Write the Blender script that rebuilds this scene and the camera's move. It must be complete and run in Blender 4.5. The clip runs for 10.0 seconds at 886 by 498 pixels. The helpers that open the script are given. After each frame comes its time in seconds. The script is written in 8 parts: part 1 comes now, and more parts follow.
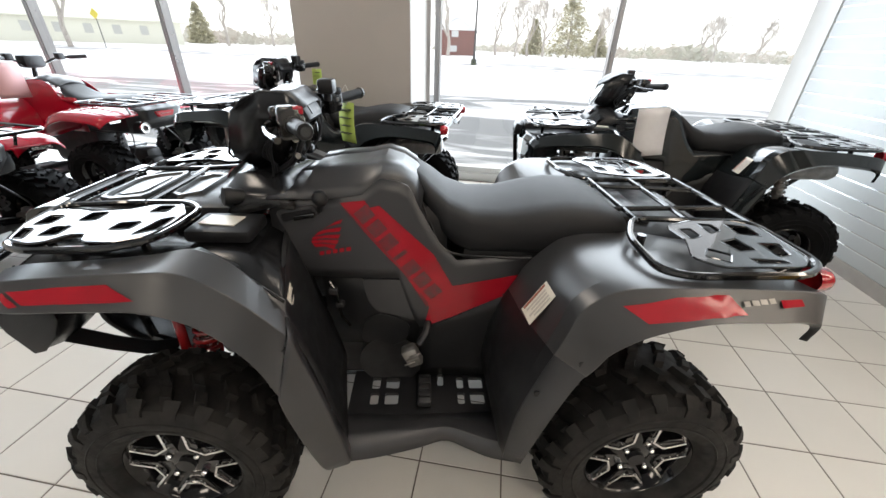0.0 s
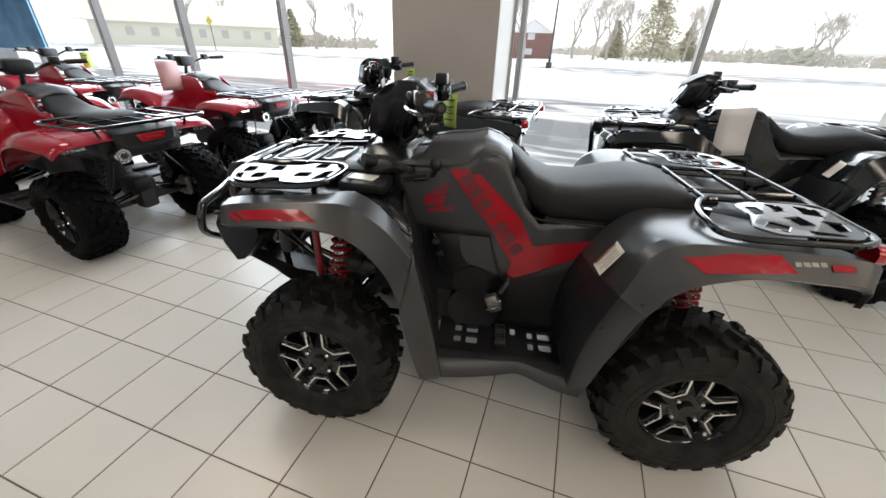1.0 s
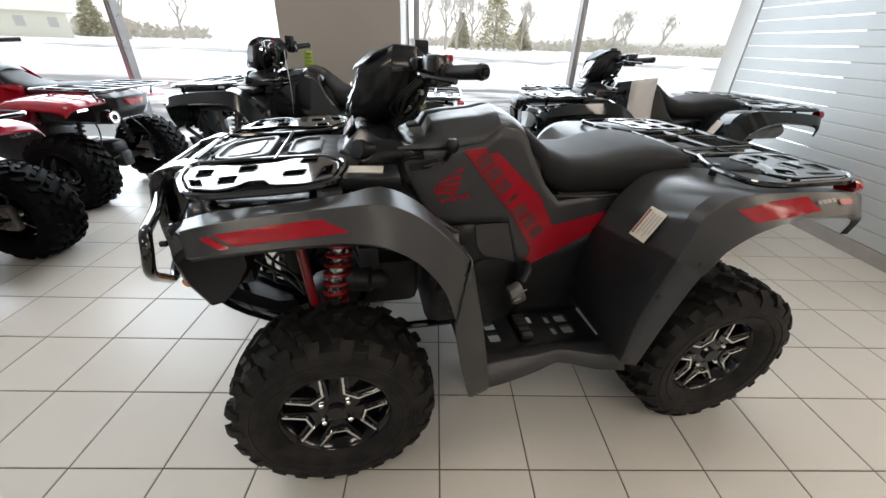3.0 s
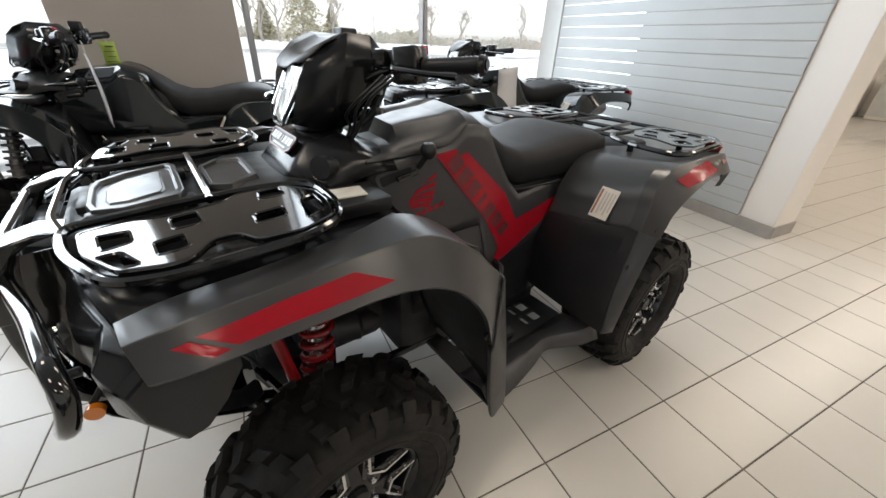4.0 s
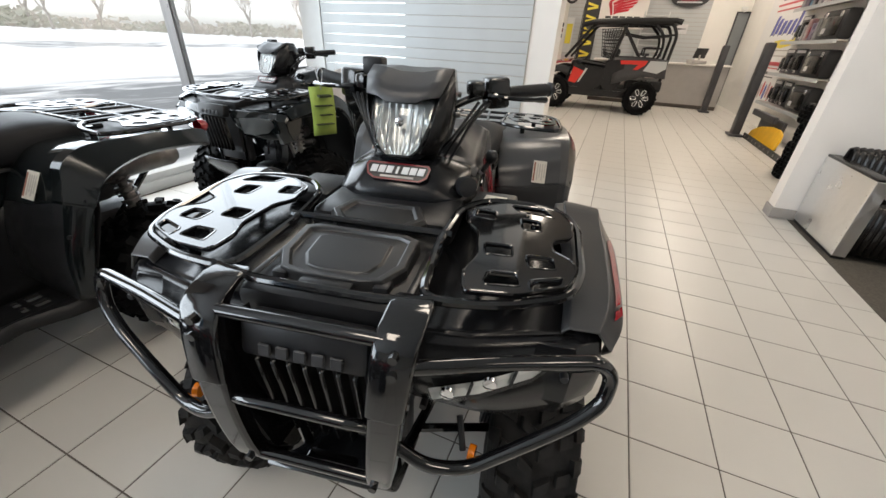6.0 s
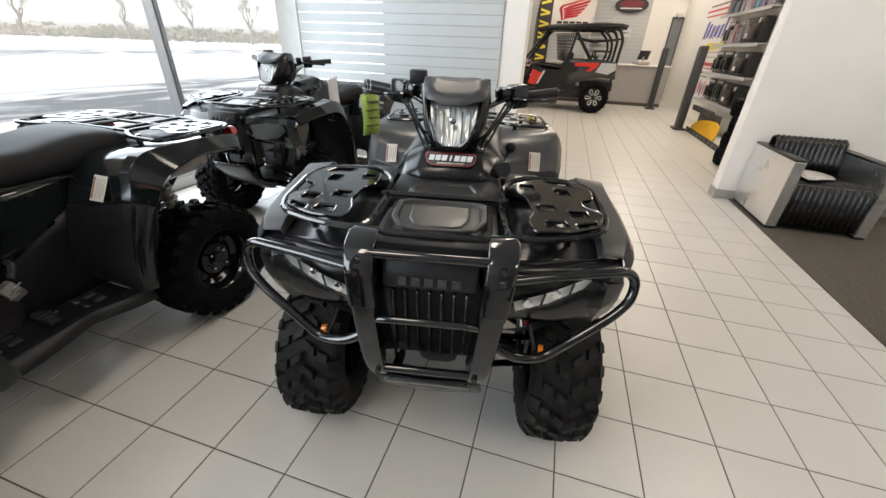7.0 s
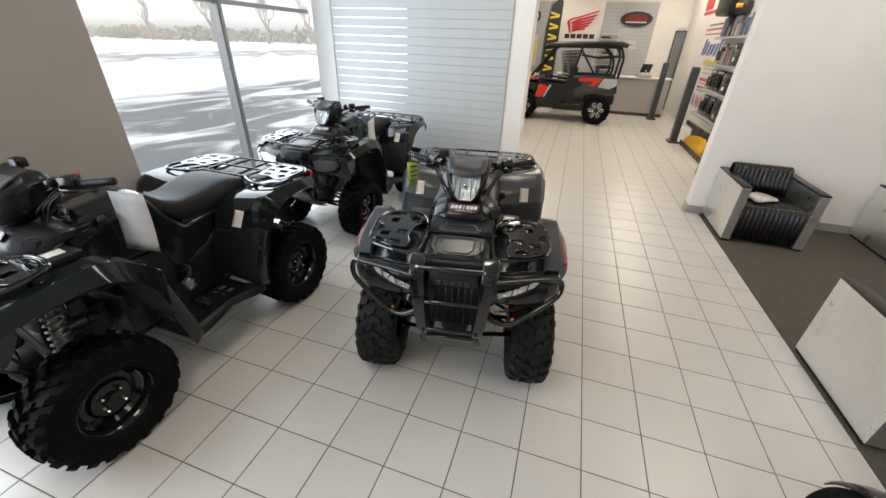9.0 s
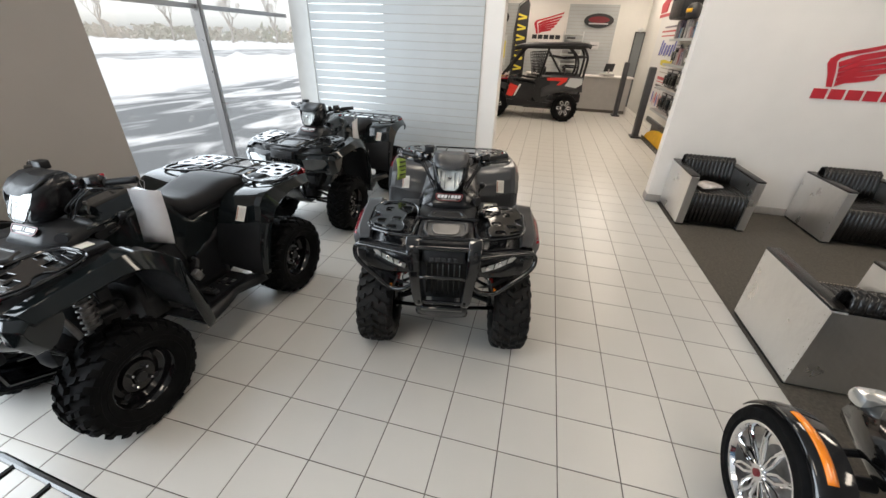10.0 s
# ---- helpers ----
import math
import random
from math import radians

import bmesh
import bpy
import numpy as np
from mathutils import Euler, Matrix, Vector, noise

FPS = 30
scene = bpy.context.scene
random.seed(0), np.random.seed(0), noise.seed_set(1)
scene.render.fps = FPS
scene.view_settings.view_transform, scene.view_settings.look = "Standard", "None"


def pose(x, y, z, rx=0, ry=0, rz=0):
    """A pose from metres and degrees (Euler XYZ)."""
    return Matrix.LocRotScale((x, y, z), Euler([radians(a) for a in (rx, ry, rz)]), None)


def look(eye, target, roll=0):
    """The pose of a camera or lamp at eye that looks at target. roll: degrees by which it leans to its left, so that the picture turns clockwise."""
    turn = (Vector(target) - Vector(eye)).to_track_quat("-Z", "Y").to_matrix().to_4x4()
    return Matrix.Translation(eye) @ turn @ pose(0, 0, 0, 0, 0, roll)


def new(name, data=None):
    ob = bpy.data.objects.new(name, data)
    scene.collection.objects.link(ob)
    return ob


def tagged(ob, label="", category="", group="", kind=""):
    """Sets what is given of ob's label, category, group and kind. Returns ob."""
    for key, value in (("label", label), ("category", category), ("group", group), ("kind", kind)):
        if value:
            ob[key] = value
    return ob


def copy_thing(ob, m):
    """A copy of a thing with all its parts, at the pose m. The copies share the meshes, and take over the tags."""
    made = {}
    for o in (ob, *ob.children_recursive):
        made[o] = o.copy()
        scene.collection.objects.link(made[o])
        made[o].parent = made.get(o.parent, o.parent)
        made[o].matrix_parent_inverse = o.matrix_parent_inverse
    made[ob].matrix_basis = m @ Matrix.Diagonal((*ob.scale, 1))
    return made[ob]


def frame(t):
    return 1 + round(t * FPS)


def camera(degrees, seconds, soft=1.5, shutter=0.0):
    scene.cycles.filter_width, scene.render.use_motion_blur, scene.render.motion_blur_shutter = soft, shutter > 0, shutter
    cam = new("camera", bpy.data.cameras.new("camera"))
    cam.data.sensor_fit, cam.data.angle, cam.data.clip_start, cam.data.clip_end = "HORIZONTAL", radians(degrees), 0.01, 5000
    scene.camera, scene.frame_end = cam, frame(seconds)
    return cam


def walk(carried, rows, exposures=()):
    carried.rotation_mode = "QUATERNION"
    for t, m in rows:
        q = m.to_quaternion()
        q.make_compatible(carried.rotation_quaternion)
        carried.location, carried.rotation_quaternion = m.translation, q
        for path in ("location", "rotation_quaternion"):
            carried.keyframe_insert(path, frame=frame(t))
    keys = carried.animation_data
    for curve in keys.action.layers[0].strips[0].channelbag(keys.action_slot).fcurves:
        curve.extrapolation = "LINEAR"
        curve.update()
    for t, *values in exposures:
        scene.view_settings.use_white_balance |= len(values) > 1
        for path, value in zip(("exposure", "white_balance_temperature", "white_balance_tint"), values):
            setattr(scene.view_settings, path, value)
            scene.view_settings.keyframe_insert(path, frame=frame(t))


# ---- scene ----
cam = camera(99.95, 10.0)
PATH = [
    (0, (0.479, -0.525, 1.373), (0.237, 1.213, 0.414), 2.18),
    (0.5, (0.482, -0.718, 1.379), (0.178, 1.009, 0.418), 2.04),
    (1, (0.440, -0.841, 1.362), (-0.101, 0.829, 0.404), 2.09),
    (1.5, (0.322, -0.870, 1.335), (-0.267, 0.780, 0.372), 2.17),
    (2, (0.246, -0.828, 1.303), (-0.203, 0.865, 0.338), 2.11),
    (3.5, (-0.217, -0.645, 1.251), (0.194, 1.052, 0.277), 2.26),
    (4, (-0.380, -0.505, 1.244), (0.416, 1.050, 0.269), 2.38),
    (4.5, (-0.579, -0.402, 1.275), (0.497, 0.971, 0.297), 2.57),
    (5, (-0.832, -0.266, 1.271), (0.548, 0.819, 0.314), 2.53),
    (5.5, (-0.995, -0.085, 1.300), (0.544, 0.739, 0.325), 2.78),
    (7, (-1.506, 0.202, 1.346), (0.184, 0.677, 0.387), 2.33),
    (7.5, (-1.720, 0.224, 1.444), (-0.028, 0.673, 0.477), 2.39),
    (8, (-1.878, 0.195, 1.587), (-0.189, 0.650, 0.618), 2.29),
    (8.5, (-2.030, 0.114, 1.701), (-0.353, 0.612, 0.731), 2.29),
    (9, (-2.156, 0.055, 1.808), (-0.490, 0.579, 0.834), 2.16),
    (9.5, (-2.292, 0.038, 1.851), (-0.621, 0.543, 0.876), 2.13),
    (10, (-2.455, 0.040, 1.866), (-0.756, 0.444, 0.890), 2.19),
]
EXPOSURES = [(0, 1.46), (0.5, 1.26), (1, 1.13), (2, 1.11), (3.5, 1.10), (4.5, 1.12), (5, 1.05), (5.5, 1.06), (7, 1.19), (7.5, 1.20), (8, 1.15), (9, 1.07), (10, 1.01)]
walk(cam, [(t, look(eye, target, roll)) for t, eye, target, roll in PATH], EXPOSURES)

# ---- world, sun, exposure ----
world = bpy.data.worlds.new("overcast_sky")
scene.world = world
world.use_nodes = True
wn, wl = world.node_tree.nodes, world.node_tree.links
sky = wn.new("ShaderNodeTexSky")
sky.sky_type = "NISHITA"
sky.sun_disc = False
sky.sun_elevation, sky.sun_rotation = radians(61), radians(328)
sky.air_density, sky.dust_density = 1.0, 1.5
pale = wn.new("ShaderNodeHueSaturation")
pale.inputs["Saturation"].default_value = 0.12
wl.new(sky.outputs[0], pale.inputs["Color"])
wl.new(pale.outputs[0], wn["Background"].inputs["Color"])
wn["Background"].inputs["Strength"].default_value = 0.155

sun = new("sun", bpy.data.lights.new("sun", "SUN"))
sun.data.energy, sun.data.angle, sun.data.color = 0.37, radians(14), (1.0, 0.96, 0.9)
sun.matrix_world = look((-5, 8, 17), (0, 0, 0))

# the sky's light, in the openings of the two window bays
for wx0, wx1, power in ((-0.25, 2.45, 46.0), (-9.4, -1.42, 240.0)):
    day = new("window_daylight", bpy.data.lights.new("window_daylight", "AREA"))
    day.data.shape, day.data.size, day.data.size_y = "RECTANGLE", wx1 - wx0, 3.0
    day.data.energy, day.data.color = power, (0.80, 0.905, 1.0)
    day.matrix_world = look(((wx0 + wx1) / 2, 3.66, 1.70), ((wx0 + wx1) / 2, 0.0, 1.70))


# ---- materials ----
def rgb(h):
    return h if len(h) == 4 else (*h, 1.0)


def mat(name, color, rough=0.5, metal=0.0, vary=0.0, scale=6.0, bump=0.0, bump_scale=120.0, coat=0.0, spec=0.5, obj_vary=0.0, second=None, rough_vary=0.0):
    """A principled material with colour variation at one scale, fine relief, and roughness wear."""
    m = bpy.data.materials.new(name)
    m.use_nodes = True
    n, l = m.node_tree.nodes, m.node_tree.links
    b = n["Principled BSDF"]
    b.inputs["Base Color"].default_value = rgb(color)
    b.inputs["Roughness"].default_value = rough
    b.inputs["Metallic"].default_value = metal
    b.inputs["Coat Weight"].default_value = coat
    b.inputs["Specular IOR Level"].default_value = spec
    tc = n.new("ShaderNodeTexCoord")
    last = None
    if vary or second:
        t = n.new("ShaderNodeTexNoise")
        t.inputs["Scale"].default_value, t.inputs["Detail"].default_value = scale, 5.0
        l.new(tc.outputs["Object"], t.inputs["Vector"])
        r = n.new("ShaderNodeValToRGB")
        c0 = rgb(second) if second else tuple(min(1, c * (1 - vary)) for c in color[:3]) + (1,)
        c1 = rgb(color) if second else tuple(min(1, c * (1 + vary)) for c in color[:3]) + (1,)
        r.color_ramp.elements[0].position, r.color_ramp.elements[1].position = 0.36, 0.66
        r.color_ramp.elements[0].color, r.color_ramp.elements[1].color = c0, c1
        l.new(t.outputs["Fac"], r.inputs["Fac"])
        last = r.outputs["Color"]
    if obj_vary:
        oi = n.new("ShaderNodeObjectInfo")
        mr = n.new("ShaderNodeMapRange")
        mr.inputs["To Min"].default_value, mr.inputs["To Max"].default_value = 1 - obj_vary, 1 + obj_vary
        l.new(oi.outputs["Random"], mr.inputs["Value"])
        hs = n.new("ShaderNodeHueSaturation")
        l.new(mr.outputs[0], hs.inputs["Value"])
        if last:
            l.new(last, hs.inputs["Color"])
        else:
            hs.inputs["Color"].default_value = rgb(color)
        last = hs.outputs["Color"]
    if last:
        l.new(last, b.inputs["Base Color"])
    if rough_vary:
        t2 = n.new("ShaderNodeTexNoise")
        t2.inputs["Scale"].default_value, t2.inputs["Detail"].default_value = scale * 2.3, 4.0
        l.new(tc.outputs["Object"], t2.inputs["Vector"])
        m2 = n.new("ShaderNodeMapRange")
        m2.inputs["From Min"].default_value, m2.inputs["From Max"].default_value = 0.3, 0.7
        m2.inputs["To Min"].default_value, m2.inputs["To Max"].default_value = max(0.02, rough - rough_vary), rough + rough_vary
        l.new(t2.outputs["Fac"], m2.inputs["Value"])
        l.new(m2.outputs[0], b.inputs["Roughness"])
    if bump:
        t3 = n.new("ShaderNodeTexNoise")
        t3.inputs["Scale"].default_value, t3.inputs["Detail"].default_value = bump_scale, 3.0
        l.new(tc.outputs["Object"], t3.inputs["Vector"])
        bp = n.new("ShaderNodeBump")
        bp.inputs["Strength"].default_value, bp.inputs["Distance"].default_value = bump, 0.002
        l.new(t3.outputs["Fac"], bp.inputs["Height"])
        l.new(bp.outputs[0], b.inputs["Normal"])
    return m


def glow(name, color, strength):
    m = bpy.data.materials.new(name)
    m.use_nodes = True
    b = m.node_tree.nodes["Principled BSDF"]
    b.inputs["Base Color"].default_value = rgb(color)
    b.inputs["Emission Color"].default_value = rgb(color)
    b.inputs["Emission Strength"].default_value = strength
    return m


def clear(name, tint=(1, 1, 1), rough=0.02):
    """Thin glass: mostly see-through with a mirror-like gloss."""
    m = bpy.data.materials.new(name)
    m.use_nodes = True
    n, l = m.node_tree.nodes, m.node_tree.links
    n.remove(n["Principled BSDF"])
    tr, gl, mx = n.new("ShaderNodeBsdfTransparent"), n.new("ShaderNodeBsdfGlossy"), n.new("ShaderNodeMixShader")
    mx.inputs[0].default_value = 0.06
    tr.inputs["Color"].default_value = rgb(tint)
    gl.inputs["Roughness"].default_value = rough
    l.new(tr.outputs[0], mx.inputs[1])
    l.new(gl.outputs[0], mx.inputs[2])
    l.new(mx.outputs[0], n["Material Output"].inputs["Surface"])
    return m


M_GREY = mat("satin_grey_plastic", (0.0320, 0.0323, 0.0345), 0.30, spec=0.72, vary=0.05, scale=4, bump=0.05, bump_scale=500, rough_vary=0.012)
M_GREYD = mat("charcoal_plastic", (0.0310, 0.0315, 0.0345), 0.38, spec=0.60, vary=0.12, scale=7, bump=0.10, bump_scale=600, rough_vary=0.06)
M_BLACK = mat("black_plastic", (0.0110, 0.0113, 0.0128), 0.40, spec=0.38, vary=0.15, scale=9, bump=0.08, bump_scale=500, rough_vary=0.08)
M_GLOSS = mat("gloss_black_steel", (0.005, 0.005, 0.0055), 0.09, coat=0.5, spec=0.5, bump=0.02, bump_scale=300, rough_vary=0.02, scale=8)
M_SEAT = mat("black_seat_vinyl", (0.0130, 0.0133, 0.0150), 0.58, spec=0.30, vary=0.1, scale=8, bump=0.16, bump_scale=700)
M_TYRE = mat("tyre_rubber", (0.0058, 0.0058, 0.0062), 0.66, spec=0.08, second=(0.0040, 0.0041, 0.0045), scale=11, bump=0.25, bump_scale=160, rough_vary=0.10)
M_TREAD = mat("dusty_tread_rubber", (0.021, 0.0196, 0.0185), 0.66, spec=0.22, second=(0.0085, 0.0084, 0.0086), scale=16, bump=0.3, bump_scale=140, rough_vary=0.10)
M_PIANO = mat("gloss_black_plastic", (0.008, 0.0078, 0.0078), 0.19, coat=0.15, spec=0.5, vary=0.1, scale=8, bump=0.02, bump_scale=300, rough_vary=0.03)
M_LID = mat("semi_gloss_black_plastic", (0.016, 0.016, 0.0165), 0.34, coat=0.05, spec=0.6, vary=0.08, scale=9, bump=0.05, bump_scale=400, rough_vary=0.04)
M_RIM = mat("black_wheel_paint", (0.006, 0.006, 0.007), 0.12, coat=0.15, spec=0.35, rough_vary=0.03)
M_ALU = mat("machined_aluminium", (0.80, 0.80, 0.80), 0.24, metal=1.0, rough_vary=0.06, scale=30)
M_CHROME = mat("chrome", (0.80, 0.80, 0.81), 0.08, metal=1.0)
M_STEEL = mat("cast_steel", (0.30, 0.29, 0.28), 0.45, metal=0.9, vary=0.2, scale=20, bump=0.1)
M_ENGINE = mat("dark_engine_casting", (0.035, 0.035, 0.037), 0.5, metal=0.4, vary=0.3, scale=12, bump=0.2, bump_scale=140)
M_REDDEC = mat("red_decal_film", (0.33, 0.006, 0.016), 0.17, vary=0.10, scale=10, spec=0.4)
M_DECDARK = mat("grey_decal_letters", (0.085, 0.030, 0.032), 0.30, second=(0.17, 0.012, 0.018), scale=45)
M_REDDK = mat("dark_red_decal_film", (0.17, 0.008, 0.014), 0.30, vary=0.1)
M_WHITE = mat("white_decal_film", (0.62, 0.62, 0.62), 0.35)
M_LABEL = mat("cream_warning_label", (0.70, 0.66, 0.58), 0.40, vary=0.05, scale=40)
M_LABELGREY = mat("grey_label_print", (0.50, 0.46, 0.42), 0.45)
M_LABELINK = mat("label_ink", (0.32, 0.12, 0.08), 0.45)
M_REDSPRING = mat("red_painted_spring", (0.30, 0.012, 0.015), 0.25, coat=0.4)
M_REDLENS = mat("red_lamp_lens", (0.35, 0.008, 0.015), 0.12, coat=0.6)
M_AMBER = mat("amber_reflector", (0.80, 0.22, 0.01), 0.15, coat=0.5)
M_PODREF = mat("pod_lamp_reflector", (0.58, 0.59, 0.59), 0.33, metal=0.9, bump=0.12, bump_scale=60)
M_LENS = clear("clear_lamp_lens", (0.90, 0.91, 0.90))
M_REFLECT = mat("lamp_reflector", (0.74, 0.75, 0.75), 0.30, metal=0.92, bump=0.5, bump_scale=45)
M_TAGG = mat("lime_paper_tag", (0.44, 0.58, 0.12), 0.6, vary=0.06, scale=20)
M_TAGW = mat("white_card_tag", (0.62, 0.61, 0.62), 0.5, vary=0.05, scale=10)
M_TAGINK = mat("tag_ink", (0.06, 0.08, 0.03), 0.6)
M_GREEN = mat("dark_green_metallic_plastic", (0.0080, 0.0105, 0.0115), 0.10, metal=0.1, coat=0.16, spec=0.42, vary=0.12, scale=6, rough_vary=0.05)
M_RED = mat("red_bodywork", (0.30, 0.003, 0.014), 0.12, coat=0.25, spec=0.5, vary=0.06, scale=4, rough_vary=0.05)
M_YELLOW = mat("yellow_painted_steel", (0.80, 0.45, 0.02), 0.35, vary=0.08)

M_TILE = mat("beige_ceramic_tile", (0.565, 0.545, 0.508), 0.30, vary=0.012, scale=3.0, obj_vary=0.025, bump=0.02, bump_scale=300)
M_GROUT = mat("dark_grout", (0.12, 0.102, 0.086), 0.85, vary=0.25, scale=12, bump=0.2)
M_CARPET = mat("olive_grey_carpet", (0.085, 0.074, 0.060), 0.95, vary=0.18, scale=60, bump=0.9, bump_scale=420)
M_WALL = mat("white_wall_paint", (0.80, 0.77, 0.735), 0.65, vary=0.02, scale=2, bump=0.06, bump_scale=90)
M_TAUPE = mat("taupe_wall_paint", (0.40, 0.372, 0.343), 0.7, vary=0.03, scale=2, bump=0.08, bump_scale=90)
M_SLAT = mat("pale_slat_panel", (0.47, 0.495, 0.505), 0.5, vary=0.02, scale=3, bump=0.03, rough_vary=0.06)
M_GROOVE = mat("slat_groove_aluminium", (0.90, 0.91, 0.92), 0.22, metal=0.85)
M_BASE = mat("grey_tile_baseboard", (0.36, 0.34, 0.32), 0.45, vary=0.08, scale=6)
M_FRAME = mat("white_window_frame", (0.62, 0.635, 0.635), 0.4, vary=0.03)
M_MULL = mat("brushed_aluminium_mullion", (0.40, 0.40, 0.41), 0.35, metal=0.9, rough_vary=0.08)
M_GLASS = clear("window_glass", (0.97, 0.98, 0.98), 0.0)
M_CEIL = mat("white_ceiling_paint", (0.44, 0.435, 0.425), 0.8, vary=0.05)
M_LAMPRIM = mat("white_lamp_frame", (0.75, 0.75, 0.74), 0.5)
M_FLASH = mat("bright_red_flash", (0.62, 0.03, 0.02), 0.3, vary=0.05)
M_LAMP = glow("ceiling_lamp_diffuser", (1.0, 0.875, 0.735), 6.3)
M_SNOW = mat("snow", (0.86, 0.87, 0.89), 0.7, vary=0.04, scale=0.3, bump=0.5, bump_scale=2.0)
M_BROWN = mat("brown_painted_wood", (0.22, 0.10, 0.085), 0.7, vary=0.15)
# bark, twigs, needles and brushwood lightened: distance haze mixed into their colours
M_BARK = mat("haze_paled_bark", (0.46, 0.42, 0.38), 0.9, vary=0.2)
M_TWIG = mat("haze_paled_twigs", (0.58, 0.54, 0.50), 0.9, vary=0.2, scale=0.5)
M_CONIFER = mat("haze_paled_needles", (0.50, 0.47, 0.33), 0.8, vary=0.3, scale=1.5)
M_BRUSH = mat("haze_paled_brushwood", (0.60, 0.53, 0.48), 0.9, second=(0.50, 0.50, 0.42), scale=0.12)
M_NOSE = mat("satin_black_plastic", (0.0085, 0.0087, 0.0098), 0.22, spec=0.38, vary=0.1, scale=7, bump=0.06, bump_scale=500, rough_vary=0.05)
M_SIGNYEL = mat("yellow_road_sign", (0.75, 0.62, 0.08), 0.5)
M_PALEBLD = mat("pale_building_cladding", (0.80, 0.79, 0.68), 0.6, vary=0.06)
# far panes coloured pale to imitate the washed-out, hazy view
M_PALEWIN = mat("washed_out_window_pane", (0.56, 0.56, 0.53), 0.25)
M_SIGNBLUE = mat("blue_banner_print", (0.12, 0.30, 0.48), 0.5, second=(0.05, 0.15, 0.30), scale=2.5)
M_SIGNRED = mat("red_sign_paint", (0.50, 0.015, 0.030), 0.35, vary=0.05)
M_SIGNBLK = mat("black_sign_face", (0.02, 0.02, 0.022), 0.4)
M_CREAM = mat("cream_wall_paint", (0.80, 0.785, 0.745), 0.65, vary=0.02, scale=2)
M_LEATHER = mat("black_leather", (0.0085, 0.0075, 0.0070), 0.27, vary=0.2, scale=12, bump=0.35, bump_scale=110)
M_STITCH = mat("pale_stitching", (0.42, 0.37, 0.30), 0.7)
M_ARMALU = mat("riveted_aluminium_sheet", (0.80, 0.80, 0.80), 0.30, metal=0.97, vary=0.03, scale=2.2, bump=1.0, bump_scale=7, rough_vary=0.035)
M_ARMALU.node_tree.nodes["Bump"].inputs["Distance"].default_value = 0.012
M_PAPER = mat("magazine_paper", (0.62, 0.58, 0.55), 0.45, vary=0.15, scale=25)
M_PLINTH = mat("dark_brown_plinth", (0.085, 0.070, 0.058), 0.6, vary=0.15)
M_COUNTER = mat("grey_laminate", (0.40, 0.38, 0.36), 0.5, vary=0.03)
M_DARKPOST = mat("dark_grey_post", (0.045, 0.045, 0.05), 0.45, vary=0.1)
M_DOOR = mat("grey_door_frame", (0.20, 0.215, 0.225), 0.45)
M_BOX = mat("black_product_packaging", (0.30, 0.30, 0.31), 0.3, obj_vary=0.4, second=(0.012, 0.012, 0.015), scale=2.2, spec=0.6)
M_BOXW = mat("white_product_packaging", (0.62, 0.62, 0.64), 0.35, second=(0.10, 0.11, 0.14), scale=2.4, obj_vary=0.2)
M_BOXRED = mat("red_product_packaging", (0.50, 0.50, 0.50), 0.35, second=(0.35, 0.02, 0.03), scale=2.0, obj_vary=0.2)
M_BOXR = mat("purple_product_packaging", (0.30, 0.24, 0.32), 0.35, obj_vary=0.5, second=(0.03, 0.03, 0.06), scale=4.5)
M_POSTERBLUE = mat("blue_poster_ink", (0.10, 0.11, 0.42), 0.5)
M_POSTERYEL = mat("yellow_poster_ink", (0.75, 0.62, 0.06), 0.5)
M_WETASPHALT = mat("wet_asphalt", (0.035, 0.037, 0.040), 0.30, vary=0.3, scale=1.2, bump=0.2, rough_vary=0.12)
M_WETASPHALT.node_tree.nodes["Principled BSDF"].inputs["Roughness"].default_value = 0.4


# ---- mesh helpers ----
def part(name, bm, material, parent=None, label="", m=None, smooth=True, angle=40, thick=0.0, bevel=0.0):
    """Links a bmesh as one mesh object under a thing or a part."""
    me = bpy.data.meshes.new(name)
    bmesh.ops.recalc_face_normals(bm, faces=bm.faces)
    bm.to_mesh(me)
    bm.free()
    me.materials.append(material)
    if smooth:
        me.polygons.foreach_set("use_smooth", [True] * len(me.polygons))
        me.set_sharp_from_angle(angle=radians(angle))
    ob = new(name, me)
    if parent:
        ob.parent = parent
    if m is not None:
        ob.matrix_basis = m
    if thick:
        s = ob.modifiers.new("thickness", "SOLIDIFY")
        s.thickness, s.offset = thick, -1.0
    if bevel:
        b = ob.modifiers.new("soft_edges", "BEVEL")
        b.width, b.segments, b.limit_method = bevel, 2, "ANGLE"
    if label:
        ob["label"] = label
    return ob


def pieces(name, bm, material, parent, label="", **kw):
    """Each connected piece of a bmesh as a part of its own."""
    todo, out = set(bm.verts), []
    while todo:
        stack, group = [todo.pop()], []
        while stack:
            v = stack.pop()
            group.append(v)
            for e in v.link_edges:
                w = e.other_vert(v)
                if w in todo:
                    todo.remove(w)
                    stack.append(w)
        one = bmesh.new()
        mp = {v: one.verts.new(v.co) for v in group}
        for f in {f for v in group for f in v.link_faces}:
            one.faces.new([mp[v] for v in f.verts])
        out.append(part(name, one, material, parent, label, **kw))
    bm.free()
    return out


def again(ob, parent, m):
    """The same mesh once more, as an object of its own."""
    o = ob.copy()
    scene.collection.objects.link(o)
    o.parent = parent
    o.matrix_basis = m
    return o


def thing(name, m, label, category, group=""):
    e = new(name)
    e.matrix_basis = m
    e.empty_display_size = 0.1
    return tagged(e, label, category, group)


